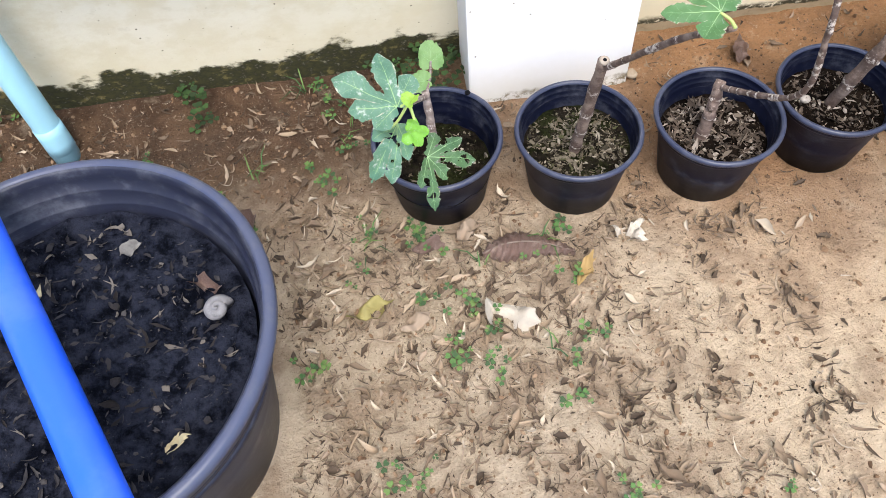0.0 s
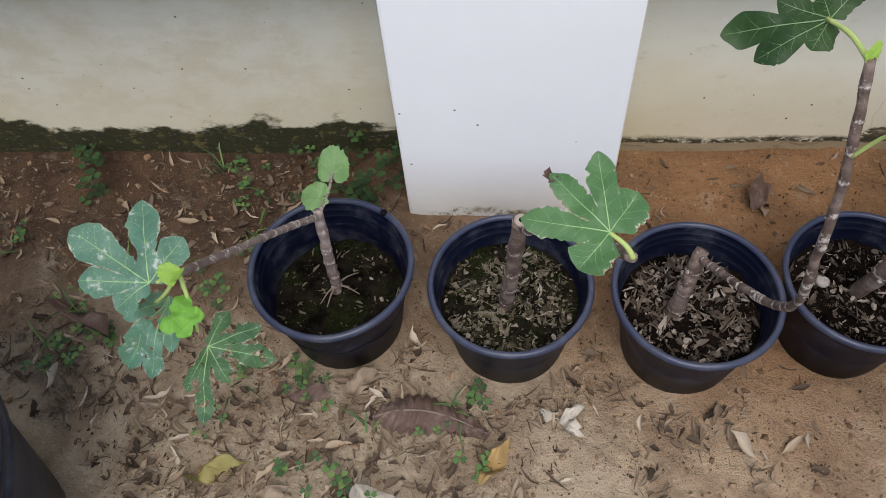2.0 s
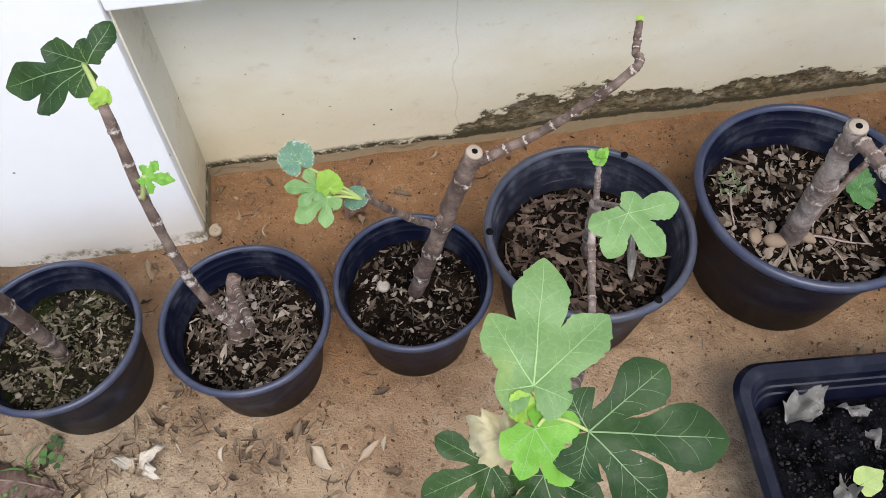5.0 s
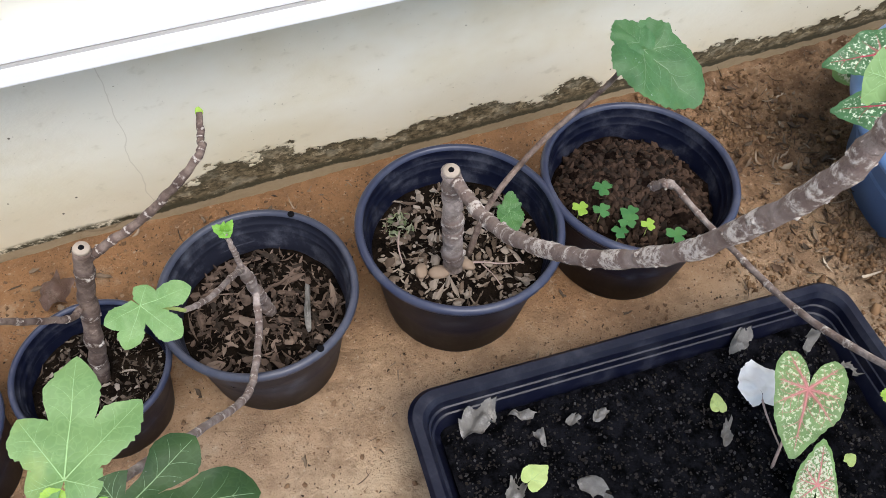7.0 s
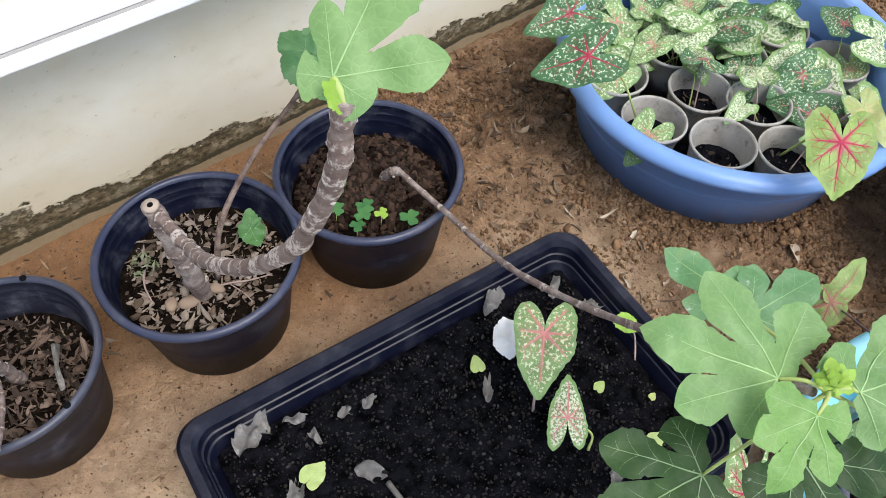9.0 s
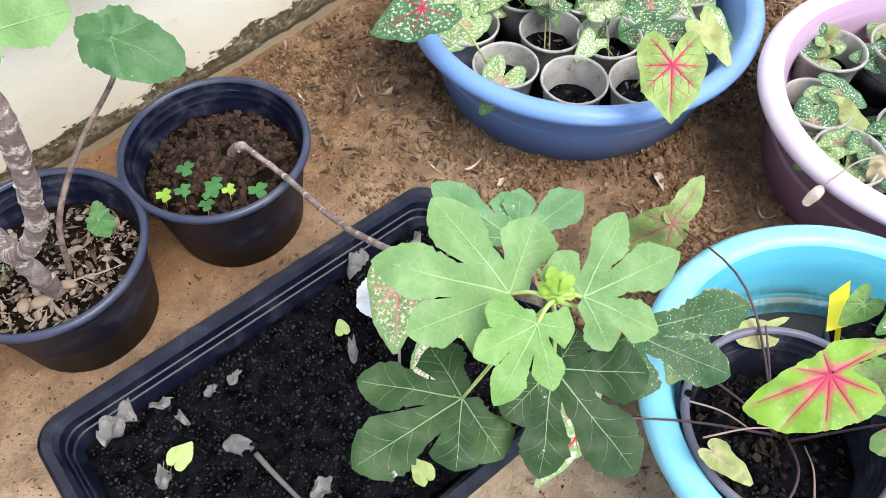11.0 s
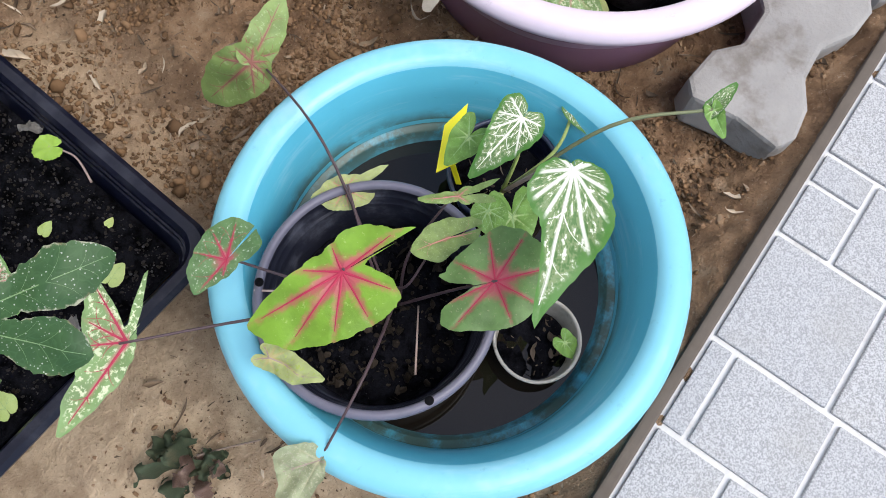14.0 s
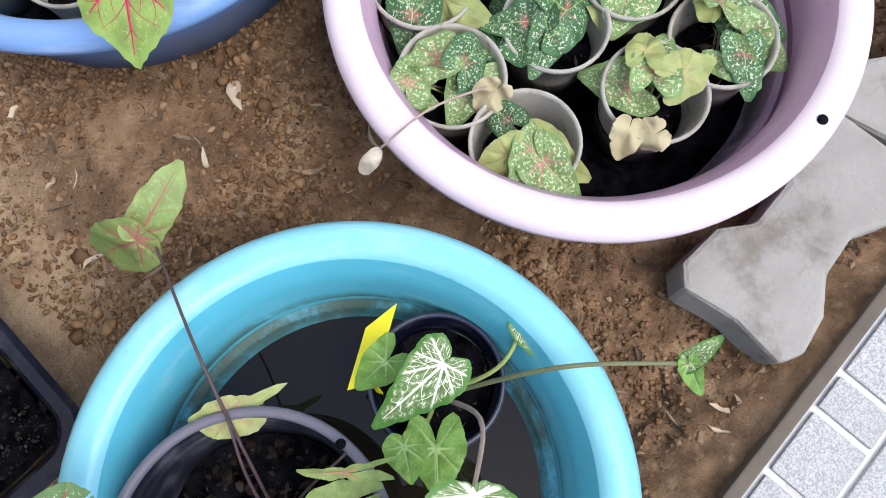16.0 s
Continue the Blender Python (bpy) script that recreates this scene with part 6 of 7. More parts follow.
caladium_leaf(grey, (1.684, -1.037, 0.238), (1.659, -1.011, 0.239), (-0.45, -0.45, 0.78), CAL_UNDER, VEIN_PINK, 9, 1.0, 0.012, 0.1, 0.06, 0.25, 7, 80, 2, "", ((-175, 0.5), (-164, 1.1), (-150, 0.4), (-90, 0.12), (-45, 0.18), (-18, 0.42), (0, 1.0), (18, 0.42), (45, 0.18), (90, 0.12), (150, 0.4), (165, 1.0)))
caladium_leaf(grey, (1.657, -1.046, 0.201), (1.628, -1.028, 0.202), (-0.06, -0.14, 0.99), CAL_UNDER, VEIN_PINK, 10, 1.0, 0.014, 0.1, 0.06, 0.1, 7, 80, 1, "", ((-174, 1.1), (-140, 0.62), (-90, 0.50), (-34, 0.67), (0, 1.0), (36, 0.72), (90, 0.42), (130, 0.42), (165, 0.9)), (0.0, 3.0))
caladium_leaf(grey, (1.481, -0.987, 0.206), (1.491, -1.040, 0.190), (-0.28, -0.28, 0.92), CAL_YELLOW, STALK_PALE, 11, 0.8, 0.010, 0.12, 0.3, 0.3, 8, 80, 2, "yellowing torn leaf", SPEAR)
for a, b in (((1.50, -0.97, 0.178), (1.60, -1.02, 0.12)), ((1.52, -0.93, 0.176), (1.58, -1.00, 0.11)), ((1.55, -1.09, 0.13), (1.61, -1.05, 0.105))):
    part("dry_stalk", rod([a, ((a[0] + b[0]) / 2, (a[1] + b[1]) / 2, (a[2] + b[2]) / 2 + 0.012), b], 0.0012, 0.0009, 6, 5), STALK_PALE, grey)

BPOT = (1.778, -1.038, 0.012)
white = thing("potted_caladium", BPOT, "white-leaved caladium in a small black pot standing in water", "potted plant")
pot_body(white, BPOT, 0.060, 0.105, POT, "small black plastic pot", seed=13)
soil_in(white, BPOT, 0.050, 0.068, SOIL_BLACK, 13, 40, None, 0.008, 0.004)
WF = Vector((1.770, -1.045, 0.08))
for mid, end, m in (((1.775, -1.085, 0.20), (1.728, -1.111, 0.305), STALK_PALE), ((1.785, -1.045, 0.15), (1.789, -1.040, 0.225), STALK), ((1.745, -1.055, 0.10), (1.722, -1.052, 0.145), STALK),
                    ((1.845, -1.105, 0.192), (1.911, -1.176, 0.207), STALK_OLIVE), ((1.820, -1.070, 0.13), (1.858, -1.064, 0.160), STALK)):
    cal_stalk(white, [WF, mid, end], m, 0.002)
caladium_leaf(white, (1.733, -1.109, 0.304), (1.614, -1.156, 0.300), (0.085, -0.147, 0.985), CAL_WHITE, VEIN_WHITE, 21, 1.0, 0.0115, 0.10, 0.05, 0.06, 16, 190, 3, "white leaf netted with green and edged dark green", SHIELD, (0.0, -0.30, -0.66, -1.15, 0.42, 0.85, 1.3, 2.2, -2.0))
caladium_leaf(white, (1.786, -1.038, 0.225), (1.714, -1.029, 0.209), (-0.20, -0.10, 0.97), CAL_WHITE, VEIN_WHITE, 22, 1.0, 0.015, 0.10, 0.06, 0.06, 12, 130, 2, "white leaf edged with green", SMALL, (0.0, -0.5, -1.1, -1.9, 0.55, 1.15, 1.9))
caladium_leaf(white, (1.760, -1.000, 0.180), (1.726, -0.996, 0.167), (-0.271, -0.139, 0.953), CAL_PLAIN, VEIN_LIGHT, 23, 1.0, 0.012, 0.12, 0.08, 0.15, 6, 60, 2)
caladium_leaf(white, (1.720, -1.054, 0.147), (1.700, -1.080, 0.140), (-0.19, -0.11, 0.98), CAL_PLAIN, VEIN_LIGHT, 24, 1.0, 0.018, 0.12, 0.06, 0.1, 7, 80, 2, "", SHED_SHAPE)
caladium_leaf(white, (1.736, -1.075, 0.13), (1.705, -1.105, 0.120), (-0.232, -0.052, 0.971), CAL_PLAIN, VEIN_LIGHT, 25, 1.15, 0.012, 0.12, 0.08, 0.1, 6, 60, 2)
caladium_leaf(white, (1.858, -1.062, 0.160), (1.846, -1.096, 0.155), (-0.356, -0.065, 0.932), CAL_WHITE, VEIN_LIGHT, 26, 1.0, 0.012, 0.12, 0.08, 0.35, 6, 60, 2, "", SPEAR)
caladium_leaf(white, (1.911, -1.177, 0.206), (1.900, -1.205, 0.190), (-0.423, 0.057, 0.904), CAL_PLAIN, VEIN_LIGHT, 27, 0.9, 0.010, 0.12, 0.08, 0.4, 6, 60, 2, "", SPEAR)
caladium_leaf(white, (1.912, -1.176, 0.206), (1.939, -1.181, 0.223), (-0.424, 0.056, 0.904), CAL_WHITE, VEIN_LIGHT, 28, 0.9, 0.010, 0.12, 0.08, 0.4, 6, 60, 2, "", SPEAR)
label_tag = thing("plant_label", (1.752, -0.985, 0.09), "bright yellow plastic plant label stuck in the small pot", "label")
U = (Vector((1.797, -0.963, 0.146)) - Vector((1.727, -0.998, 0.150))).normalized()
W = (U.cross(Vector((0, 0, 1))).normalized() * 0.95 + Vector((0, 0, 0.3))).normalized()
m = Matrix((W, U, W.cross(U))).transposed().to_4x4()
m.translation = Vector((1.727, -0.998, 0.150))
bm = slab(-0.0105, 0.0105, 0.0, 0.066, -0.0006, 0.0006)
for v in bm.verts:
    if v.co.y > 0.03:
        v.co.y += 0.014 if v.co.x > 0 else -0.012
    elif v.co.x > 0:
        v.co.y += 0.012
bm.transform(m)
part("label_head", bm, TAG, label_tag, smooth=False)
bm = slab(-0.003, 0.003, -0.040, -0.001, -0.0006, 0.0006, 0.0003)
bm.transform(m @ Matrix.Translation((0.002, 0.016, -0.001)) @ Matrix.Rotation(radians(78), 4, "X"))
part("label_stem", bm, TAG, label_tag, smooth=False)


# ---- caladium cups ----
def cup(at, r, h, seed, group, label, leaves=(), lean=(0.0, 0.0), soil=0.6):
    t = thing("caladium_cup", at, label, "potted plant", group)
    tilt = Euler((lean[0], lean[1], 0)).to_matrix()
    prof = [(0.0, 0.002), (r * 0.70, 0.002), (r * 0.72, 0.0), (r * 0.83, h * 0.55), (r * 0.93, h * 0.93), (r * 0.99, h * 0.94), (r, h * 0.97), (r * 0.99, h), (r * 0.94, h), (r * 0.915, h * 0.96), (r * 0.80, h * 0.5), (r * 0.68, 0.006), (0.0, 0.006)]
    part("cup", lathe(prof, at, 40, 0.01, seed, tilt), CUP, t)
    soil_in(t, at, r * 0.80, h * soil, SOIL_BLACK, seed, 30, None, 0.008, 0.004)
    return t


def fill_cup(t, at, r, h, seed, count, facing=(-0.45, -0.3), pale=2, big=1.0, cream=0, low=0.045):
    """A few small arrow-shaped leaves on thin stalks."""
    rng = random.Random(seed)
    for k in range(count):
        a = rng.uniform(0, 6.28)
        out = rng.uniform(0.2, 1.05) * r
        base = Vector((at[0] + out * math.cos(a), at[1] + out * math.sin(a), at[2] + h + rng.uniform(0.0, low)))
        foot = Vector((at[0] + rng.uniform(-0.012, 0.012), at[1] + rng.uniform(-0.012, 0.012), at[2] + h * 0.6))
        size = rng.uniform(0.042, 0.070) * big
        way = a + rng.gauss(0, 0.7)
        tip = base + Vector((math.cos(way), math.sin(way), rng.uniform(-0.65, 0.05))) * size
        mat, vein = rng.choice([(CAL_SPOT, VEIN_PINK), (CAL_SPOT, VEIN_LIGHT), (CAL_SPOT, VEIN_LIGHT), (CAL_YELLOW, VEIN_LIGHT)] + [(CAL_PALE, VEIN_LIGHT)] * (pale // 2) + [(CAL_CREAM, VEIN_LIGHT)] * cream)
        part("leaf_stalk", rod([foot, (foot + base) / 2 + Vector((0, 0, 0.008)), base], 0.0013, 0.0009, 6, 4), STALK_PALE if k % 3 == 0 else STALK, t)
        caladium_leaf(t, base, tip, (facing[0] + rng.gauss(0, 0.25), facing[1] + rng.gauss(0, 0.25), 1), mat, vein, seed * 13 + k, rng.uniform(0.85, 1.1), 0.011, 0.15, 0.12, rng.uniform(0.05, 0.3), 6, 60, 2)


LAB = "milky plastic cup of flecked caladium leaves"
BLUE_CUPS = ((1.788, -0.405, 1), (1.842, -0.497, 0), (1.918, -0.572, 1), (1.812, -0.298, 4), (1.896, -0.398, 2), (1.955, -0.475, 2), (2.030, -0.552, 3), (1.890, -0.222, 5), (1.935, -0.310, 5),
             (2.008, -0.380, 5), (2.070, -0.462, 4), (2.135, -0.485, 3), (2.000, -0.215, 5), (2.050, -0.300, 5), (2.120, -0.375, 5))
for i, (x, y, n) in enumerate(BLUE_CUPS):
    at = (x, y, 0.034)
    c = cup(at, 0.0515, 0.090, 300 + i, "cups in the blue basin", "milky plastic cup of bare black soil" if not n else LAB, lean=(0.03 * math.sin(i * 2.1), 0.03 * math.cos(i * 1.7)), soil=0.45 if not n else 0.55)
    fill_cup(c, at, 0.050, 0.082, 300 + i, n, pale=4, big=1.12, cream=6)
PINK_CUPS = ((2.048, -0.777, 4), (1.998, -0.859, 6), (1.997, -0.960, 5), (2.102, -0.901, 5), (2.108, -1.011, 5), (2.200, -1.033, 6), (2.199, -0.921, 5), (2.250, -0.800, 4), (2.165, -0.735, 4))
for i, (x, y, n) in enumerate(PINK_CUPS):
    at = (x, y, 0.040)
    c = cup(at, 0.0525, 0.092, 330 + i, "cups in the pink basin", LAB, lean=(0.05 * math.sin(i * 2.1), 0.05 * math.cos(i * 1.7)), soil=0.5)
    fill_cup(c, at, 0.046, 0.074, 330 + i, n, big=0.86, pale=4, low=0.030)
for x, y, way in ((2.075, -1.040, 2.6), (2.062, -1.020, 3.6), (2.010, -0.905, 3.0)):
    w = thing("withered_caladium_leaf", (x, y, 0.130), "cream withered leaf drooping over a cup rim", "leaf")
    lf = Leaf((x, y, 0.138), (x + 0.026 * math.cos(way), y + 0.026 * math.sin(way), 0.118), (-0.4, -0.3, 1), SHED_SHAPE, 1.0, 0.3, 0.25, 0.06, int(x * 1000), 0.5)
    part("leaf", lf.blade(6, 60), WITHERED, w)
cup_w = cup((1.655, -1.165, 0.012), 0.0455, 0.086, 350, "cups in the aqua basin", "milky plastic cup of wet soil with a sprout")
caladium_leaf(cup_w, (1.668, -1.190, 0.098), (1.664, -1.212, 0.088), (0, 0, 1), CAL_PLAIN, VEIN_LIGHT, 351, 1.0, 0.012, 0.15, 0.1, 0.2, 5, 40, 2)

# two leaves that hang far out of the blue basin
reach = thing("potted_caladium", (1.93, -0.55, 0.06), "caladium leaves reaching out over the blue basin rim", "plant")
cal_stalk(reach, [(1.935, -0.545, 0.07), (1.900, -0.600, 0.20), (1.848, -0.642, 0.244)], STALK, 0.0018)
caladium_leaf(reach, (1.848, -0.642, 0.244), (1.795, -0.692, 0.206), (-0.5, -0.4, 1), CAL_BLUSH, VEIN_RED, 401, 1.15, 0.016, 0.10, 0.06, 0.05, 9, 110, 2, "yellow-green leaf with a crimson heart")
cal_stalk(reach, [(1.790, -0.390, 0.08), (1.740, -0.360, 0.20), (1.690, -0.335, 0.244)], STALK, 0.0016)
caladium_leaf(reach, (1.690, -0.335, 0.244), (1.628, -0.288, 0.208), (-0.45, -0.3, 1), CAL_SPOT, VEIN_RED, 402, 1.05, 0.013, 0.08, 0.06, 0.05, 9, 110, 1, "white-flecked dark leaf with a crimson heart")
cal_stalk(reach, [(1.800, -0.280, 0.10), (1.770, -0.240, 0.18), (1.760, -0.225, 0.215)], STALK, 0.0014)
caladium_leaf(reach, (1.760, -0.225, 0.215), (1.690, -0.200, 0.195), (-0.4, -0.3, 1), CAL_SPOT, VEIN_RED, 403, 1.0, 0.012, 0.10, 0.08, 0.08, 7, 80, 3, "white-flecked dark leaf")
caladium_leaf(reach, (2.000, -0.600, 0.185), (1.985, -0.668, 0.168), (-0.3, -0.3, 1), CAL_YELLOW, VEIN_LIGHT, 404, 0.7, 0.010, 0.10, 0.08, 0.2, 6, 60, 2)
cal_stalk(reach, [(2.010, -0.560, 0.09), (2.008, -0.585, 0.16), (2.000, -0.600, 0.185)], STALK_PALE, 0.0014)
pale = thing("withered_caladium_leaf", (1.92, -0.86, 0.16), "withered white leaf hanging over the pink basin rim", "leaf")
part("leaf_stalk", rod([(2.000, -0.900, 0.155), (1.940, -0.885, 0.185), (1.892, -0.872, 0.165)], 0.0013, 0.0010, 6, 6), STALK_PALE, pale)
lf = Leaf((1.892, -0.872, 0.165), (1.864, -0.872, 0.150), (-0.5, -0.3, 0.8), oval(0.5), 1.0, 0.5, 0.3, 0.08, 5, 0.5)
part("leaf", lf.blade(6, 50), PAPERY, pale)


# ---- seedlings and fallen leaves in the tray ----
seedling = thing("caladium_seedling", (1.362, -0.641, 0.044), "young flecked caladium growing in the black tray", "plant", "tray seedlings")
cal_stalk(seedling, [(1.362, -0.641, 0.042), (1.388, -0.612, 0.085), (1.408, -0.592, 0.126)], STALK_PALE, 0.0016)
caladium_leaf(seedling, (1.408, -0.592, 0.127), (1.350, -0.652, 0.112), (-0.35, -0.25, 1), CAL_PALE, VEIN_PINK, 501, 0.95, 0.013, 0.06, 0.04, 0.04, 8, 90, 3, "flecked leaf with a pink heart")
seedling2 = thing("caladium_seedling", (1.395, -0.690, 0.044), "young pale caladium growing in the black tray", "plant", "tray seedlings")
cal_stalk(seedling2, [(1.385, -0.720, 0.042), (1.395, -0.710, 0.060), (1.377, -0.682, 0.080)], STALK, 0.0016)
caladium_leaf(seedling2, (1.377, -0.682, 0.080), (1.412, -0.640, 0.100), (-0.4, -0.4, 1), CAL_CREAM, VEIN_PINK, 502, 1.0, 0.016, 0.06, 0.04, 0.06, 8, 90, 3, "pale flecked leaf", HEART)
sprout = thing("caladium_seedling", (1.545, -0.625, 0.044), "lime green sprout growing in the black tray", "plant", "tray seedlings")
cal_stalk(sprout, [(1.520, -0.665, 0.042), (1.530, -0.645, 0.070), (1.520, -0.632, 0.098)], STALK_PALE, 0.0012)
round_leaf(sprout, (1.522, -0.636, 0.098), (1.505, -0.622, 0.100), (0, 0, 1), FIG_LIME, VEIN_LIGHT, 503)


def fallen(x, y, z, long, wide, yaw, mat, label, seed, bend=0.3, twist=0.5, tilt=0.0):
    """One dry or fallen leaf, crumpled and curled, lying where it fell."""
    t = thing("fallen_leaf", (x, y, z), label, "leaf")
    d = Vector((math.cos(yaw), math.sin(yaw), 0)) * long * 0.5
    c = Vector((x, y, z + 0.002))
    face = Vector((math.sin(yaw) * tilt, -math.cos(yaw) * tilt, 1))
    lf = Leaf(c - d + Vector((0, 0, wide * 0.12)), c + d, face, oval(wide / long), 1.0, -0.25 * bend, 0.55, 0.22, seed, 0.45 * twist)
    part("blade", lf.blade(9, 96), mat, t)
    return t


def shed(x, y, z, long, yaw, mat, label, seed):
    """A fresh heart-shaped leaf that lies nearly flat."""
    t = thing("fallen_leaf", (x, y, z), label, "leaf")
    d = Vector((math.cos(yaw), math.sin(yaw), 0)) * long * 0.5
    c = Vector((x, y, z + 0.008))
    lf = Leaf(c - d * 0.6, c + d, (-0.15, -0.2, 1), SHED_SHAPE, 0.95, 0.12, 0.12, 0.03, seed, 0.12)
    blade = part("blade", lf.blade(6, 60), mat, t)
    part("venation", lf.veins(0.008, (0.0, 0.9, -0.9), 2), VEIN_LIGHT, blade)
    return t


SHED = mat_leaf("shed_lime_leaf", (0.42, 0.55, 0.16), (0.55, 0.66, 0.26))
LIME_L, GREY_L = "small lime green leaf fallen on black soil", "grey withered leaf fallen on black soil"
for i, (x, y, l, w, a, m, lab) in enumerate(((1.055, -0.468, 0.052, 0.036, 0.6, GREY_LEAF, GREY_L), (1.098, -0.552, 0.042, 0.026, 0.3, FIG_LIME, LIME_L), (1.065, -0.560, 0.034, 0.020, 1.0, GREY_LEAF, GREY_L),
                                            (1.112, -0.480, 0.034, 0.010, -0.5, GREY_LEAF, GREY_L), (1.120, -0.512, 0.026, 0.009, 1.7, GREY_LEAF, GREY_L), (1.197, -0.513, 0.020, 0.012, 0.4, GREY_LEAF, GREY_L), (1.166, -0.506, 0.020, 0.012, 0.1, GREY_LEAF, GREY_L),
                                            (1.342, -0.548, 0.030, 0.024, 1.2, FIG_LIME, LIME_L), (1.422, -0.486, 0.050, 0.022, 0.4, GREY_LEAF, GREY_L), (1.330, -0.588, 0.030, 0.014, 0.9, GREY_LEAF, GREY_L),
                                            (1.453, -0.667, 0.022, 0.018, 0.2, FIG_LIME, LIME_L), (1.498, -0.717, 0.014, 0.012, 0.2, FIG_LIME, LIME_L), (1.459, -0.761, 0.034, 0.022, 0.1, FIG_LIME, LIME_L), (1.040, -0.590, 0.040, 0.028, 0.4, FIG_LIME, LIME_L), (1.150, -0.590, 0.040, 0.020, -0.9, GREY_LEAF, GREY_L),
                                            (1.19, -0.70, 0.034, 0.022, 0.3, GREY_LEAF, GREY_L), (1.29, -0.76, 0.04, 0.026, 1.4, FIG_LIME, LIME_L), (1.388, -0.765, 0.028, 0.016, 0.6, GREY_LEAF, GREY_L), (1.50, -0.52, 0.04, 0.014, 0.7, GREY_LEAF, GREY_L), (1.53, -0.57, 0.03, 0.016, -0.6, GREY_LEAF, GREY_L))):
    shed(x, y, 0.045, l * 0.85, a, SHED, lab, 600 + i) if m is FIG_LIME else fallen(x, y, 0.047, l, w, a, m, lab, 600 + i, 0.5, 0.9)


twig = thing("dry_twig", (1.162, -0.652, 0.045), "short grey dry twig lying on black soil", "twig")
part("twig_rod", rod([(1.160, -0.612, 0.0515), (1.1615, -0.650, 0.0535), (1.165, -0.692, 0.0515)], 0.0038, 0.0028, 8, 6), mat_plain("grey_twig", (0.13, 0.12, 0.105), 0.85, 0.2, 0.4, 80, (0.10, 0.085, 0.07), 0.6, 0.5), twig)
bleached = thing("fallen_leaf", (1.405, -0.538, 0.045), "white dried leaf with its stalk on black soil", "leaf")
lf = Leaf((1.398, -0.556, 0.058), (1.412, -0.518, 0.062), (-0.3, -0.4, 1), SHED_SHAPE, 1.25, 0.15, 0.22, 0.05, 640, 0.2)
part("blade", lf.blade(8, 80), mat_plain("white_dead_leaf", (0.74, 0.73, 0.70), 0.8, 0.2, 0.1, 40, (0.5, 0.46, 0.4), 0.4, 0.4), bleached)
part("leaf_stalk", rod([(1.398, -0.556, 0.057), (1.388, -0.585, 0.055), (1.384, -0.622, 0.047)], 0.0016, 0.0010, 6, 5), STALK_PALE, bleached)


# ---- single things on the ground ----
def rolled_leaf(x, y, z, long, wide, yaw, label):
    """A big dry leaf, rolled over lengthwise and ribbed across."""
    t = thing("fallen_leaf", (x, y, z), label, "leaf")
    bm, rows = bmesh.new(), []
    turn = Matrix.Rotation(yaw, 4, "Z")
    for i in range(61):
        u = i / 60
        w = wide * 0.5 * max(0.06, math.sin(math.pi * u ** 0.72)) ** 0.75
        row = []
        for k in range(13):
            a = (k / 12 - 0.5) * 3.3
            rib = 0.0022 * math.sin(u * 80 + abs(a) * 3.2 + 2 * noise.noise((u * 5, a, 1))) + 0.0045 * noise.noise((u * 7, a * 1.2, 4)) + 0.0016 * noise.noise((u * 24, a * 4, 8))
            r = w + rib
            p = Vector(((u - 0.5) * long, r * math.sin(a) * (1.15 - 0.15 * math.cos(u * 9)) + 0.010 * math.sin(u * 3.4), max(0.0, r * math.cos(a) * 0.85) + 0.001))
            row.append(bm.verts.new(turn @ p + Vector((x, y, z))))
        rows.append(row)
    quads(bm, rows, False)
    blade = part("blade", bm, BROWN_LEAF, t)
    crest = [turn @ Vector(((u - 0.5) * long, 0.010 * math.sin(u * 3.4), wide * 0.425 * max(0.06, math.sin(math.pi * u ** 0.72)) ** 0.75 + 0.0015)) + Vector((x, y, z)) for u in (0.0, 0.2, 0.4, 0.6, 0.8, 1.0)]
    part("midrib", rod(crest, 0.0016, 0.0009, 6, 6), TWIG, blade)


rolled_leaf(0.186, -0.405, ground_height(0.186, -0.405) + 0.003, 0.135, 0.036, -0.12, "large curled brown dry leaf on the earth")
fallen(0.262, -0.452, 0.004, 0.060, 0.020, 0.9, mat_plain("amber_leaf", (0.38, 0.25, 0.10), 0.7, 0.2, 0.2, 40), "amber fallen leaf on the earth", 701)
fallen(0.140, -0.512, 0.006, 0.085, 0.052, -0.8, PAPERY, "crumpled bleached white leaf on the earth", 702, 0.25, 0.9)
fallen(0.007, -0.494, 0.006, 0.046, 0.022, 0.4, LITTER, "pale dry leaf on the earth", 703)
fallen(-0.058, -0.465, 0.006, 0.060, 0.024, 0.2, mat_plain("yellow_leaf", (0.27, 0.23, 0.085), 0.7, 0.2, 0.3, 40), "yellowing fallen leaf on the earth", 704)
fallen(0.609, -0.088, 0.008, 0.060, 0.034, 1.1, BROWN_LEAF, "curled brown leaf by the wall", 705, 0.4, 0.9)
fallen(-0.258, -0.274, ground_height(-0.258, -0.274) + 0.006, 0.105, 0.024, -0.42, BROWN_LEAF, "long curled brown leaf on the earth", 716, 0.3, 1.2)
fallen(0.045, -0.372, 0.005, 0.055, 0.020, 0.1, BROWN_LEAF, "dry brown leaf beside the pots", 706)
fallen(0.102, -0.355, 0.004, 0.045, 0.022, 0.9, LITTER, "pale dry leaf beside the pots", 707)
fallen(0.335, -0.405, 0.004, 0.060, 0.016, -0.5, PAPERY, "bleached curled leaf on the earth", 708, 0.6, 0.8)
fallen(0.345, -0.395, 0.004, 0.050, 0.012, 0.7, PAPERY, "bleached curled leaf on the earth", 709, 0.6, 0.8)
dead = thing("dead_leaf", (1.34, -0.94, 0.0), "blackened dead leaf on the earth", "leaf")
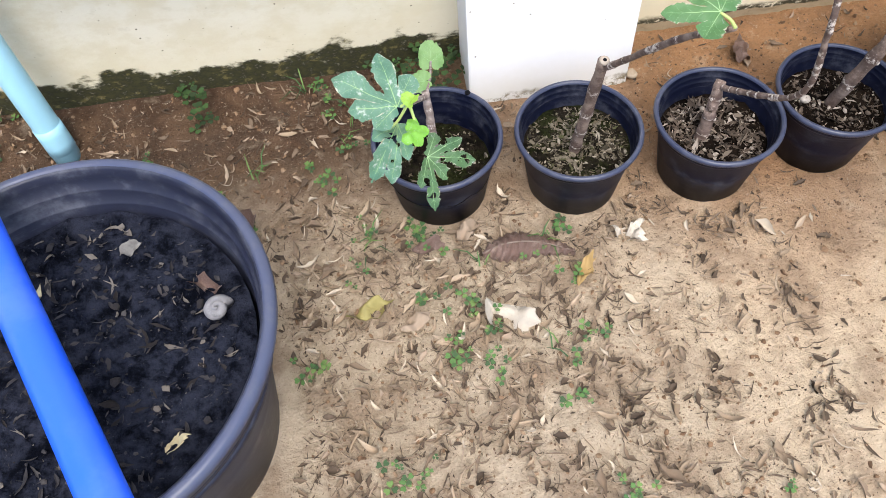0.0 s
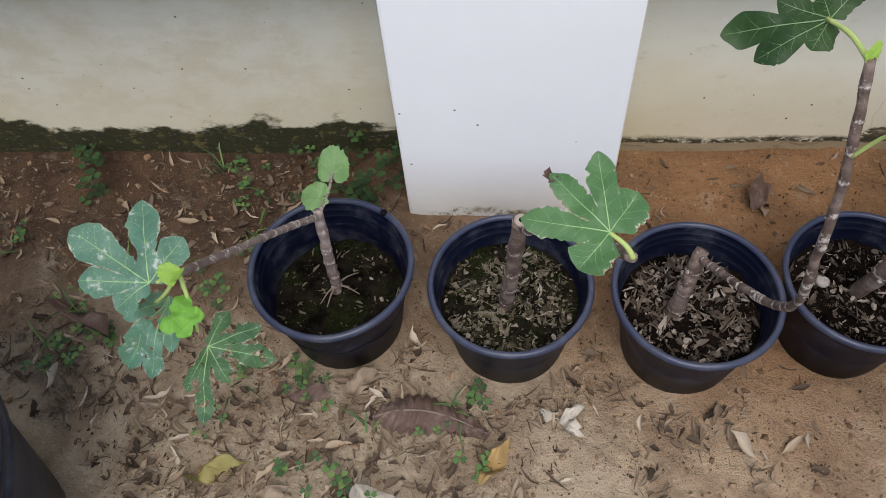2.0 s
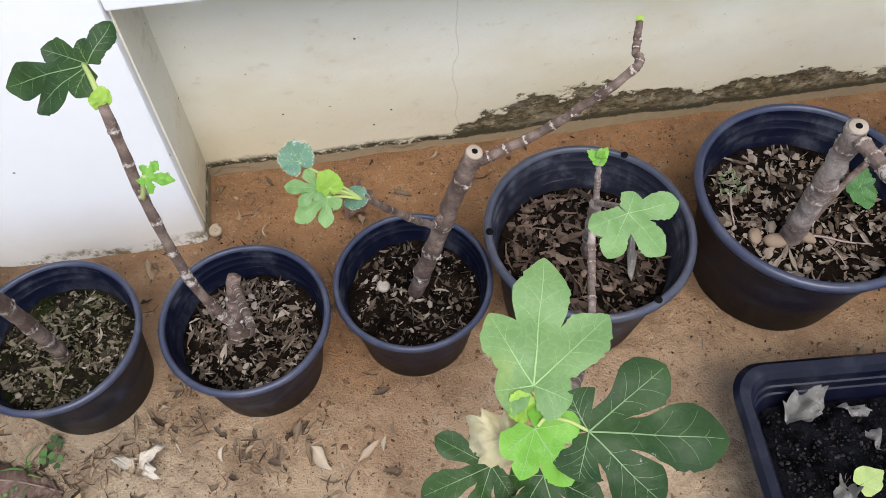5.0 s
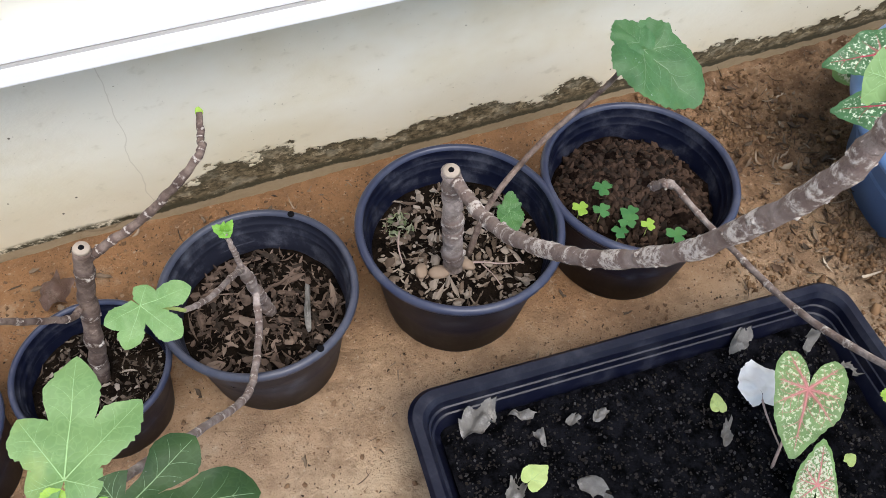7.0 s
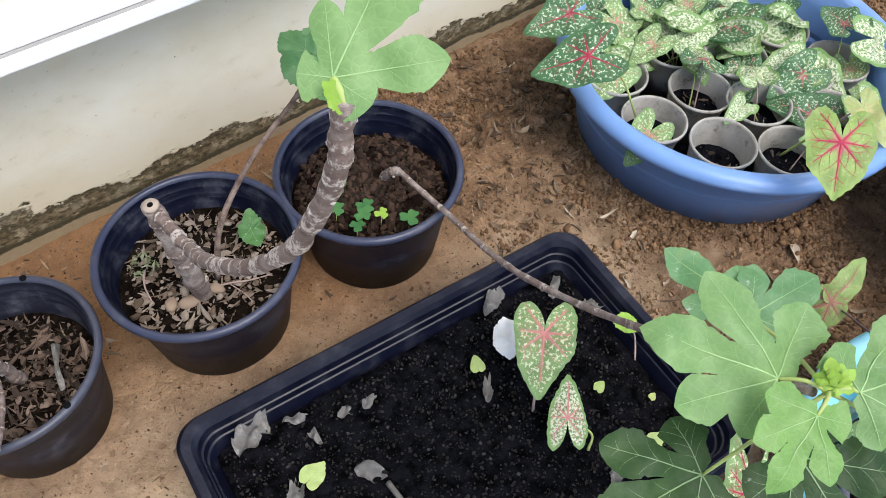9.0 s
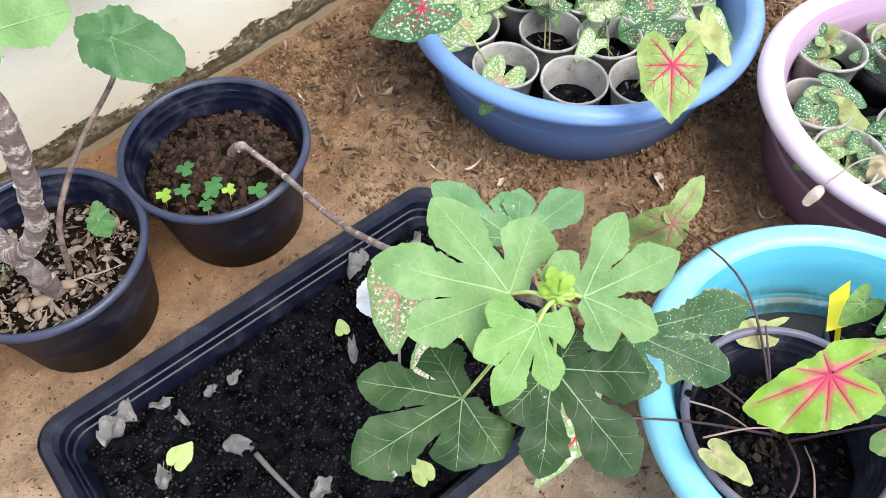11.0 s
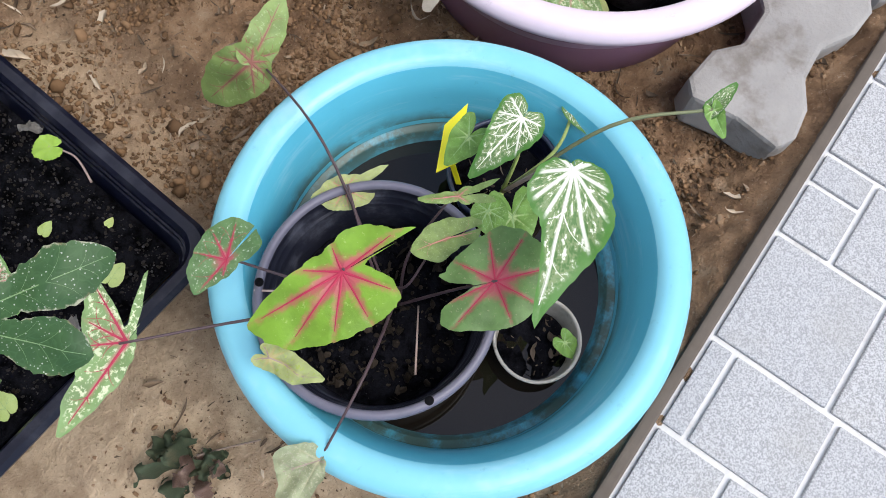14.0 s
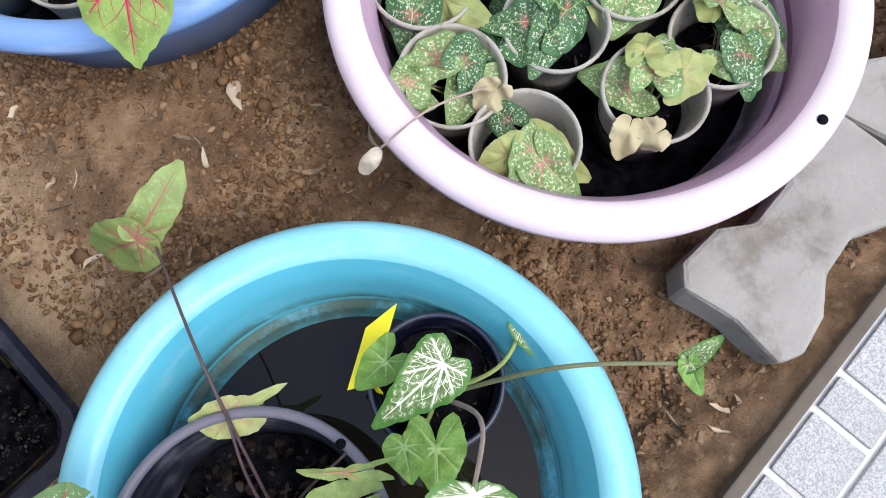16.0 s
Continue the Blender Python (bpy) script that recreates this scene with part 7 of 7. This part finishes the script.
for i, (b, t, m) in enumerate((((1.352, -0.936, 0.016), (1.296, -0.912, 0.012), DEAD_GREEN), ((1.350, -0.930, 0.018), (1.360, -0.892, 0.016), DEAD_GREEN), ((1.356, -0.948, 0.014), (1.330, -0.985, 0.012), BROWN_LEAF), ((1.362, -0.955, 0.014), (1.364, -0.988, 0.014), DEAD_GREEN))):
    lf = FigLeaf(b, t, (0.1, -0.1, 1), ROUND, 1.0, 0.15, 0.75, 0.5, 40 + i, 0.25).shaped(FIG3, 0.45, 1.2)
    part("blade", lf.blade(22, 4), m, dead)
part("leaf_stalk", rod([(1.360, -0.945, 0.012), (1.385, -0.965, 0.010), (1.412, -0.988, 0.006)], 0.0014, 0.0010, 6, 5), TWIG, dead)


def snail(at, r, yaw, label, mat=SHELL):
    t = thing("snail_shell", at, label, "shell")
    bm = bmesh.new()
    line, rad = [], []
    for i in range(46):
        k = i / 45
        a = yaw + k * 4.6 * math.pi / 2 * 1.6
        s = r * (1 - 0.86 * k)
        line.append(Vector(at) + Vector((math.cos(a) * s * 0.62, math.sin(a) * s * 0.62, r * 0.45 + k * r * 0.55)))
        rad.append(s * 0.52)
    sweep(bm, line, rad, 10)
    part("shell", bm, mat, t)


snail((-0.197, -0.557, 0.236), 0.017, 0.4, "grey weathered snail shell lying on black loam", mat_plain("grey_snail_shell", (0.20, 0.195, 0.20), 0.6, 0.3, 0.6, 90, (0.05, 0.05, 0.05), 0.8))
snail((0.628, -0.262, 0.079), 0.0085, 2.0, "pale broken snail shell on potting soil", mat_plain("bleached_shell", (0.36, 0.32, 0.28), 0.6, 0.3, 0.3, 90, (0.07, 0.05, 0.04), 0.9))
snail((0.421, -0.099, 0.002), 0.011, 1.2, "small brown snail shell beside the pillar")
for i, (x, y, r) in enumerate(((1.077, -0.290, 0.012), (1.056, -0.280, 0.010), (1.112, -0.290, 0.011))):
    bm = bmesh.new()
    bmesh.ops.create_icosphere(bm, subdivisions=3, radius=r, matrix=Matrix.LocRotScale((x, y, 0.108 + r * 0.1), Euler((0.3 * i, 0.2, i * 1.1)), (1.25, 0.8, 0.6)))
    for v in bm.verts:
        v.co += v.normal * r * 0.08 * noise.noise(v.co * 120)
    tagged(link_mesh("pebble", bm, STONE), "smooth brown pebble at the foot of the stump", "pebble", "pebbles in the pot")
fallen(0.910, -0.278, 0.098, 0.070, 0.009, 1.3, GREY_LEAF, "pale dry splinter on wood chips", 711, 0.1, 0.6)
fallen(-0.215, -0.520, 0.242, 0.060, 0.016, -0.6, BROWN_LEAF, "curled brown leaf on black loam", 712, 0.5, 0.8)
fallen(-0.300, -0.46, 0.240, 0.028, 0.012, 0.6, GREY_LEAF, "pale leaf scrap on black loam", 713)
fallen(-0.41, -0.52, 0.242, 0.05, 0.02, 1.1, WITHERED, "grey leaf scrap on black loam", 714)
fallen(-0.235, -0.70, 0.240, 0.034, 0.014, 0.5, WITHERED, "pale leaf scrap on black loam", 715)


# ---- concrete paver blocks beside the pink basin ----
def zigzag_block(at, yaw, label, tilt=(0, 0)):
    long, wide, high = 0.248, 0.142, 0.06
    top = [(-0.5, 0.38), (-0.42, 0.5), (-0.22, 0.46), (-0.10, 0.28), (0.12, 0.28), (0.24, 0.46), (0.42, 0.5), (0.5, 0.38)]
    low = [(0.5, -0.42), (0.42, -0.5), (0.26, -0.46), (0.10, -0.30), (-0.10, -0.32), (-0.24, -0.46), (-0.40, -0.5), (-0.5, -0.40), (-0.47, 0.0)]
    bm = bmesh.new()
    f = bm.faces.new([bm.verts.new((x * long, y * wide, 0)) for x, y in top + low])
    up = bmesh.ops.extrude_face_region(bm, geom=[f])
    for v in up["geom"]:
        if isinstance(v, bmesh.types.BMVert):
            v.co.z += high
    bmesh.ops.recalc_face_normals(bm, faces=bm.faces[:])
    bmesh.ops.bevel(bm, geom=[e for e in bm.edges if e.calc_length() > 0], offset=0.006, segments=2, affect="EDGES", profile=0.6)
    bmesh.ops.triangulate(bm, faces=[f for f in bm.faces if len(f.verts) > 4])
    for v in bm.verts:
        v.co += Vector((1, 1, 0)) * 0.003 * noise.noise(v.co * 45)
    bm.transform(Matrix.LocRotScale(at, Euler((tilt[0], tilt[1], yaw)), None))
    return tagged(link_mesh("paver_block", bm, CONCRETE, False), label, "block", "loose paver blocks")


zigzag_block((2.127, -1.206, 0.010), radians(1), "grey zigzag concrete block against the kerb")
zigzag_block((2.379, -1.212, 0.006), radians(3), "grey zigzag concrete block beside the pink basin")
zigzag_block((2.632, -1.20, 0.004), radians(-3), "grey zigzag concrete block beside the kerb")


# ---- loose stuff on the ground ----
BLOCKED = [(0.076, -0.266, 0.085), (0.277, -0.286, 0.082), (0.477, -0.297, 0.082), (0.660, -0.278, 0.08), (0.859, -0.264, 0.10), (1.114, -0.261, 0.11), (1.365, -0.268, 0.11), (-0.349, -0.591, 0.2),
           (1.660, -1.052, 0.17), (1.976, -0.392, 0.21), (2.152, -0.905, 0.18)]


def free(x, y):
    if PX0 - 0.01 < x < PX1 + 0.01 and y > LEDGE_Y - 0.01:
        return False
    if 0.97 < x < 1.57 and -0.85 < y < -0.41:
        return False
    return -1.27 < y < -0.012 and all((x - a) ** 2 + (y - b) ** 2 > r * r for a, b, r in BLOCKED)


def litter_share(x, y):
    """Thick under the figs at the left, thin by the tray, thicker again between the basins."""
    s = 0.12
    if x < 0.55 and y < -0.28:
        s = 1.3 if x < 0.3 else 0.6
    elif x < 0.2:
        s = 0.4
    if 0.62 < x < 1.5:
        s = 0.035
    if 1.5 < x < 1.8 and y > -0.45:
        s = 0.28
    if 1.75 < x and y < -0.5:
        s = 0.14
    return s * (0.2 + 1.5 * max(0.0, 0.35 + noise.noise((x * 12, y * 12, 2))))


def strew(name, count, seed, share, make, mat, label, kind_name, x0=-1.0, x1=2.7):
    rng, bm, done, tries = random.Random(seed), Soup(), 0, 0
    while done < count and tries < count * 30:
        tries += 1
        x, y = rng.uniform(x0, x1), rng.uniform(-1.28, -0.012)
        if free(x, y) and rng.random() < share(x, y):
            make(bm, x, y, ground_height(x, y), rng)
            done += 1
    return tagged(bm.object(name, mat, name != "earth_clods"), label, kind_name, kind="stuff")


def one_leaf(bm, x, y, z, rng):
    """A dark shred of leaf, bark or stalk; most are small."""
    s = 0.003 + 0.024 * rng.random() ** 3.2
    thin = rng.random() < 0.5
    m = Matrix.LocRotScale((x, y, z + 0.001), Euler((rng.gauss(0, 0.35), rng.gauss(0, 0.2), rng.uniform(0, 6.28))), None)
    curl_leaf(bm, m, s * (1.4 if thin else 0.9), s * (rng.uniform(0.06, 0.14) if thin else rng.uniform(0.2, 0.45)), rng.uniform(-0.3, 1.0), rng.uniform(0.3, 2.4), rng)


def one_scrap(bm, x, y, z, rng):
    """A paler scrap of a dry leaf, bent and torn."""
    s = 0.008 + 0.030 * rng.random() ** 2.0
    m = Matrix.LocRotScale((x, y, z + 0.002), Euler((rng.gauss(0, 0.3), rng.gauss(0, 0.2), rng.uniform(0, 6.28))), None)
    curl_leaf(bm, m, s, s * rng.choice((0.08, 0.14, 0.22, 0.32)) * rng.uniform(0.7, 1.2), rng.uniform(-0.2, 1.2), rng.uniform(0.6, 2.6), rng)


def one_clod(bm, x, y, z, rng):
    s = 0.0018 + (0.0045 if x > 1.55 else 0.004) * rng.random() ** 3.5
    m = Matrix.LocRotScale((x, y, z + s * 0.2), Euler((rng.random() * 3, rng.random() * 3, rng.random() * 3)), (s, s * rng.uniform(0.6, 1), s * rng.uniform(0.4, 0.8)))
    k = [bm.vert(m @ (v * rng.uniform(0.45, 1.35))) for v in BALL_V]
    for f in BALL_F:
        bm.face([k[i] for i in f])


def one_crumb(bm, x, y, z, rng):
    s = 0.0016 + 0.0034 * rng.random() ** 1.5 + 0.006 * (rng.random() < 0.02)
    m = Matrix.LocRotScale((x, y, z + s * 0.35), Euler((rng.random() * 3, rng.random() * 3, rng.random() * 3)), (s, s * rng.uniform(0.65, 1), s * rng.uniform(0.6, 0.95)))
    k = [bm.vert(m @ (v * rng.uniform(0.45, 1.35))) for v in BALL_V]
    for f in BALL_F:
        bm.face([k[i] for i in f])


def one_speck(bm, x, y, z, rng):
    s = 0.0007 + 0.0022 * rng.random() ** 2.5
    k = [bm.vert((x + s * rng.uniform(-1, 1), y + s * rng.uniform(-1, 1), z + s * h)) for h in (-0.2, 0.1, 0.3, 1.0)]
    for f in ((0, 1, 3), (1, 2, 3), (2, 0, 3)):
        bm.face([k[i] for i in f])


def one_weed(bm, x, y, z, rng, tall=0.022):
    for _ in range(rng.randint(3, 8)):
        px, py, pz = x + rng.gauss(0, 0.012), y + rng.gauss(0, 0.012), z + rng.uniform(0.004, tall)
        turn, s = rng.uniform(0, 6.28), rng.uniform(0.0035, 0.0095) * (1.4 if tall > 0.04 else 1.0)
        for k in range(3):
            a = turn + k * 2.09
            u, v = Vector((math.cos(a), math.sin(a), 0.15)), Vector((-math.sin(a), math.cos(a), 0))
            c = Vector((px, py, pz))
            q = [bm.vert(c + u * s * p + v * s * w + Vector((0, 0, h * s))) for p, w, h in ((0.05, 0, 0), (0.6, -0.5, 0.1), (1.05, -0.35, 0), (0.9, 0, -0.05), (1.05, 0.35, 0), (0.6, 0.5, 0.1))]
            bm.face(q)


def one_blade(bm, x, y, z, rng):
    """A tuft of fine grass."""
    for _ in range(rng.randint(3, 7)):
        a, s = rng.uniform(0, 6.28), rng.uniform(0.02, 0.05)
        d, w = Vector((math.cos(a), math.sin(a), 0)), Vector((-math.sin(a), math.cos(a), 0)) * 0.0011
        o = Vector((x + rng.gauss(0, 0.006), y + rng.gauss(0, 0.006), z))
        l = [o, o + d * s * 0.4 + Vector((0, 0, s * 0.55)), o + d * s + Vector((0, 0, s * 0.5))]
        v = [bm.vert(p + w * (k if i < 2 else k * 0.2)) for i, p in enumerate(l) for k in (-1, 1)]
        bm.face((v[0], v[1], v[3], v[2]))
        bm.face((v[2], v[3], v[5], v[4]))


def weed_share(x, y):
    s = 0.0
    if x < 0.26 and y < -0.30:
        s = 0.5
    if x < 0.13 and y > -0.13:
        s = 0.35
    if x < 0.0:
        s = max(s, 0.5)
    if 0.26 < x < 0.6 and y < -0.36:
        s = 0.05
    return s * max(0.0, 0.4 + noise.noise((x * 6, y * 6, 9)))


strew("leaf_litter", 21000, 801, litter_share, one_leaf, LITTER, "dry brown leaf shreds strewn over the earth", "leaf litter")
strew("leaf_scraps", 4600, 809, litter_share, one_scrap, SCRAPS, "pale curled scraps of dry leaf on the earth", "leaf litter")
strew("earth_clods", 15000, 802, lambda x, y: 0.9 if x > 1.5 else 0.35, one_clod, CLODS, "small crumbs and clods of brown earth", "earth")
strew("small_weeds", 125, 803, weed_share, one_weed, WEED, "small green clover weeds on bare earth", "weeds")
strew("corner_weeds", 17, 806, lambda x, y: 1.0 if y > -0.11 and noise.noise((x * 9, y * 9, 5)) > 0.05 else 0.0, lambda bm, x, y, z, rng: one_weed(bm, x, y, z, rng, 0.055), WEED_DARK, "low green clover weeds in the corner by the pillar", "weeds", -0.34, 0.14)
strew("grass_tufts", 70, 804, weed_share, one_blade, WEED, "fine green grass tufts on bare earth", "grass")
strew("earth_crumbs", 16000, 807, lambda x, y: max(0.0, min(1.0, 0.25 + 2.2 * noise.noise((x * 6, y * 6, 8)) + 0.6 * noise.noise((x * 19, y * 19, 3)))), one_crumb, CRUMBS, "fine brown crumbs of loosened earth", "earth", 1.5, 2.7)
strew("soil_specks", 38000, 808, lambda x, y: 0.5 + 0.9 * noise.noise((x * 11, y * 11, 6)), one_speck, SPECKS, "tiny dark and pale specks over the earth", "earth")
bark = strew("bark_scraps", 420, 805, lambda x, y: max(0.0, 1 - ((x - 1.66) / 0.16) ** 2 - ((y + 0.24) / 0.2) ** 2), one_leaf, mat_bits("dark_bark_scraps", [(0.08, 0.05, 0.03), (0.12, 0.075, 0.045), (0.055, 0.032, 0.02), (0.20, 0.14, 0.085), (0.10, 0.06, 0.038), (0.28, 0.21, 0.14)]), "dark bark and leaf scraps beside the blue basin", "bark scraps", 1.45, 1.9)


# ---- pavers ----
def strips():
    """The bounds of the paver columns: uneven by the basins, even further off."""
    xs = [1.540, 1.664, 1.776, 1.921, 2.040, 2.157, 2.290]
    return [1.540 - 0.126 * k for k in range(40, 0, -1)] + xs + [2.290 + 0.126 * k for k in range(1, 60)]


def pavers():
    """Near pavers one by one; the same bond goes on as one joined sheet to both sides."""
    gap, meshes, rest = 0.0070, {}, Soup()
    xs = strips()
    for k, (x0, x1) in enumerate(zip(xs, xs[1:])):
        off = (-1.400, -1.345, -1.452, -1.381, -1.430, -1.362)[(k - 40) % 6]
        edges = [KERB_Y - 0.002, off] + [off - 0.122 * j for j in range(1, 16)]
        for j, (a, b) in enumerate(zip(edges, edges[1:])):
            cuts = [x0, 1.996, x1] if abs(x0 - 1.921) < 0.001 and j == 0 else [x0, x1]
            for p, q in zip(cuts, cuts[1:]):
                w, d = q - p - gap, a - b - gap
                at = Vector(((p + q) / 2, (a + b) / 2, PAVE_Z - 0.0052))
                if not (36 <= k <= 54 and j < 5):
                    c = [rest.vert(at + Vector((sx * w / 2, sy * d / 2, 0.0075))) for sx, sy in ((-1, -1), (1, -1), (1, 1), (-1, 1))]
                    f = [rest.vert(at + Vector((sx * (w / 2 + 0.001), sy * (d / 2 + 0.001), 0.0))) for sx, sy in ((-1, -1), (1, -1), (1, 1), (-1, 1))]
                    rest.face(c)
                    for i in range(4):
                        rest.face((f[i], f[(i + 1) % 4], c[(i + 1) % 4], c[i]))
                    continue
                key = (round(w, 4), round(d, 4))
                if key not in meshes:
                    bm = slab(-w / 2, w / 2, -d / 2, d / 2, 0.0, 0.0062, 0.0016)
                    me = bpy.data.meshes.new("paver")
                    bm.to_mesh(me)
                    bm.free()
                    me.materials.append(PAVER)
                    meshes[key] = me
                ob = new("paver", meshes[key])
                ob.parent = pavement
                ob.location = at
    tagged(rest.object("paver_rest", PAVER, False), kind="stuff").parent = pavement


pavers()
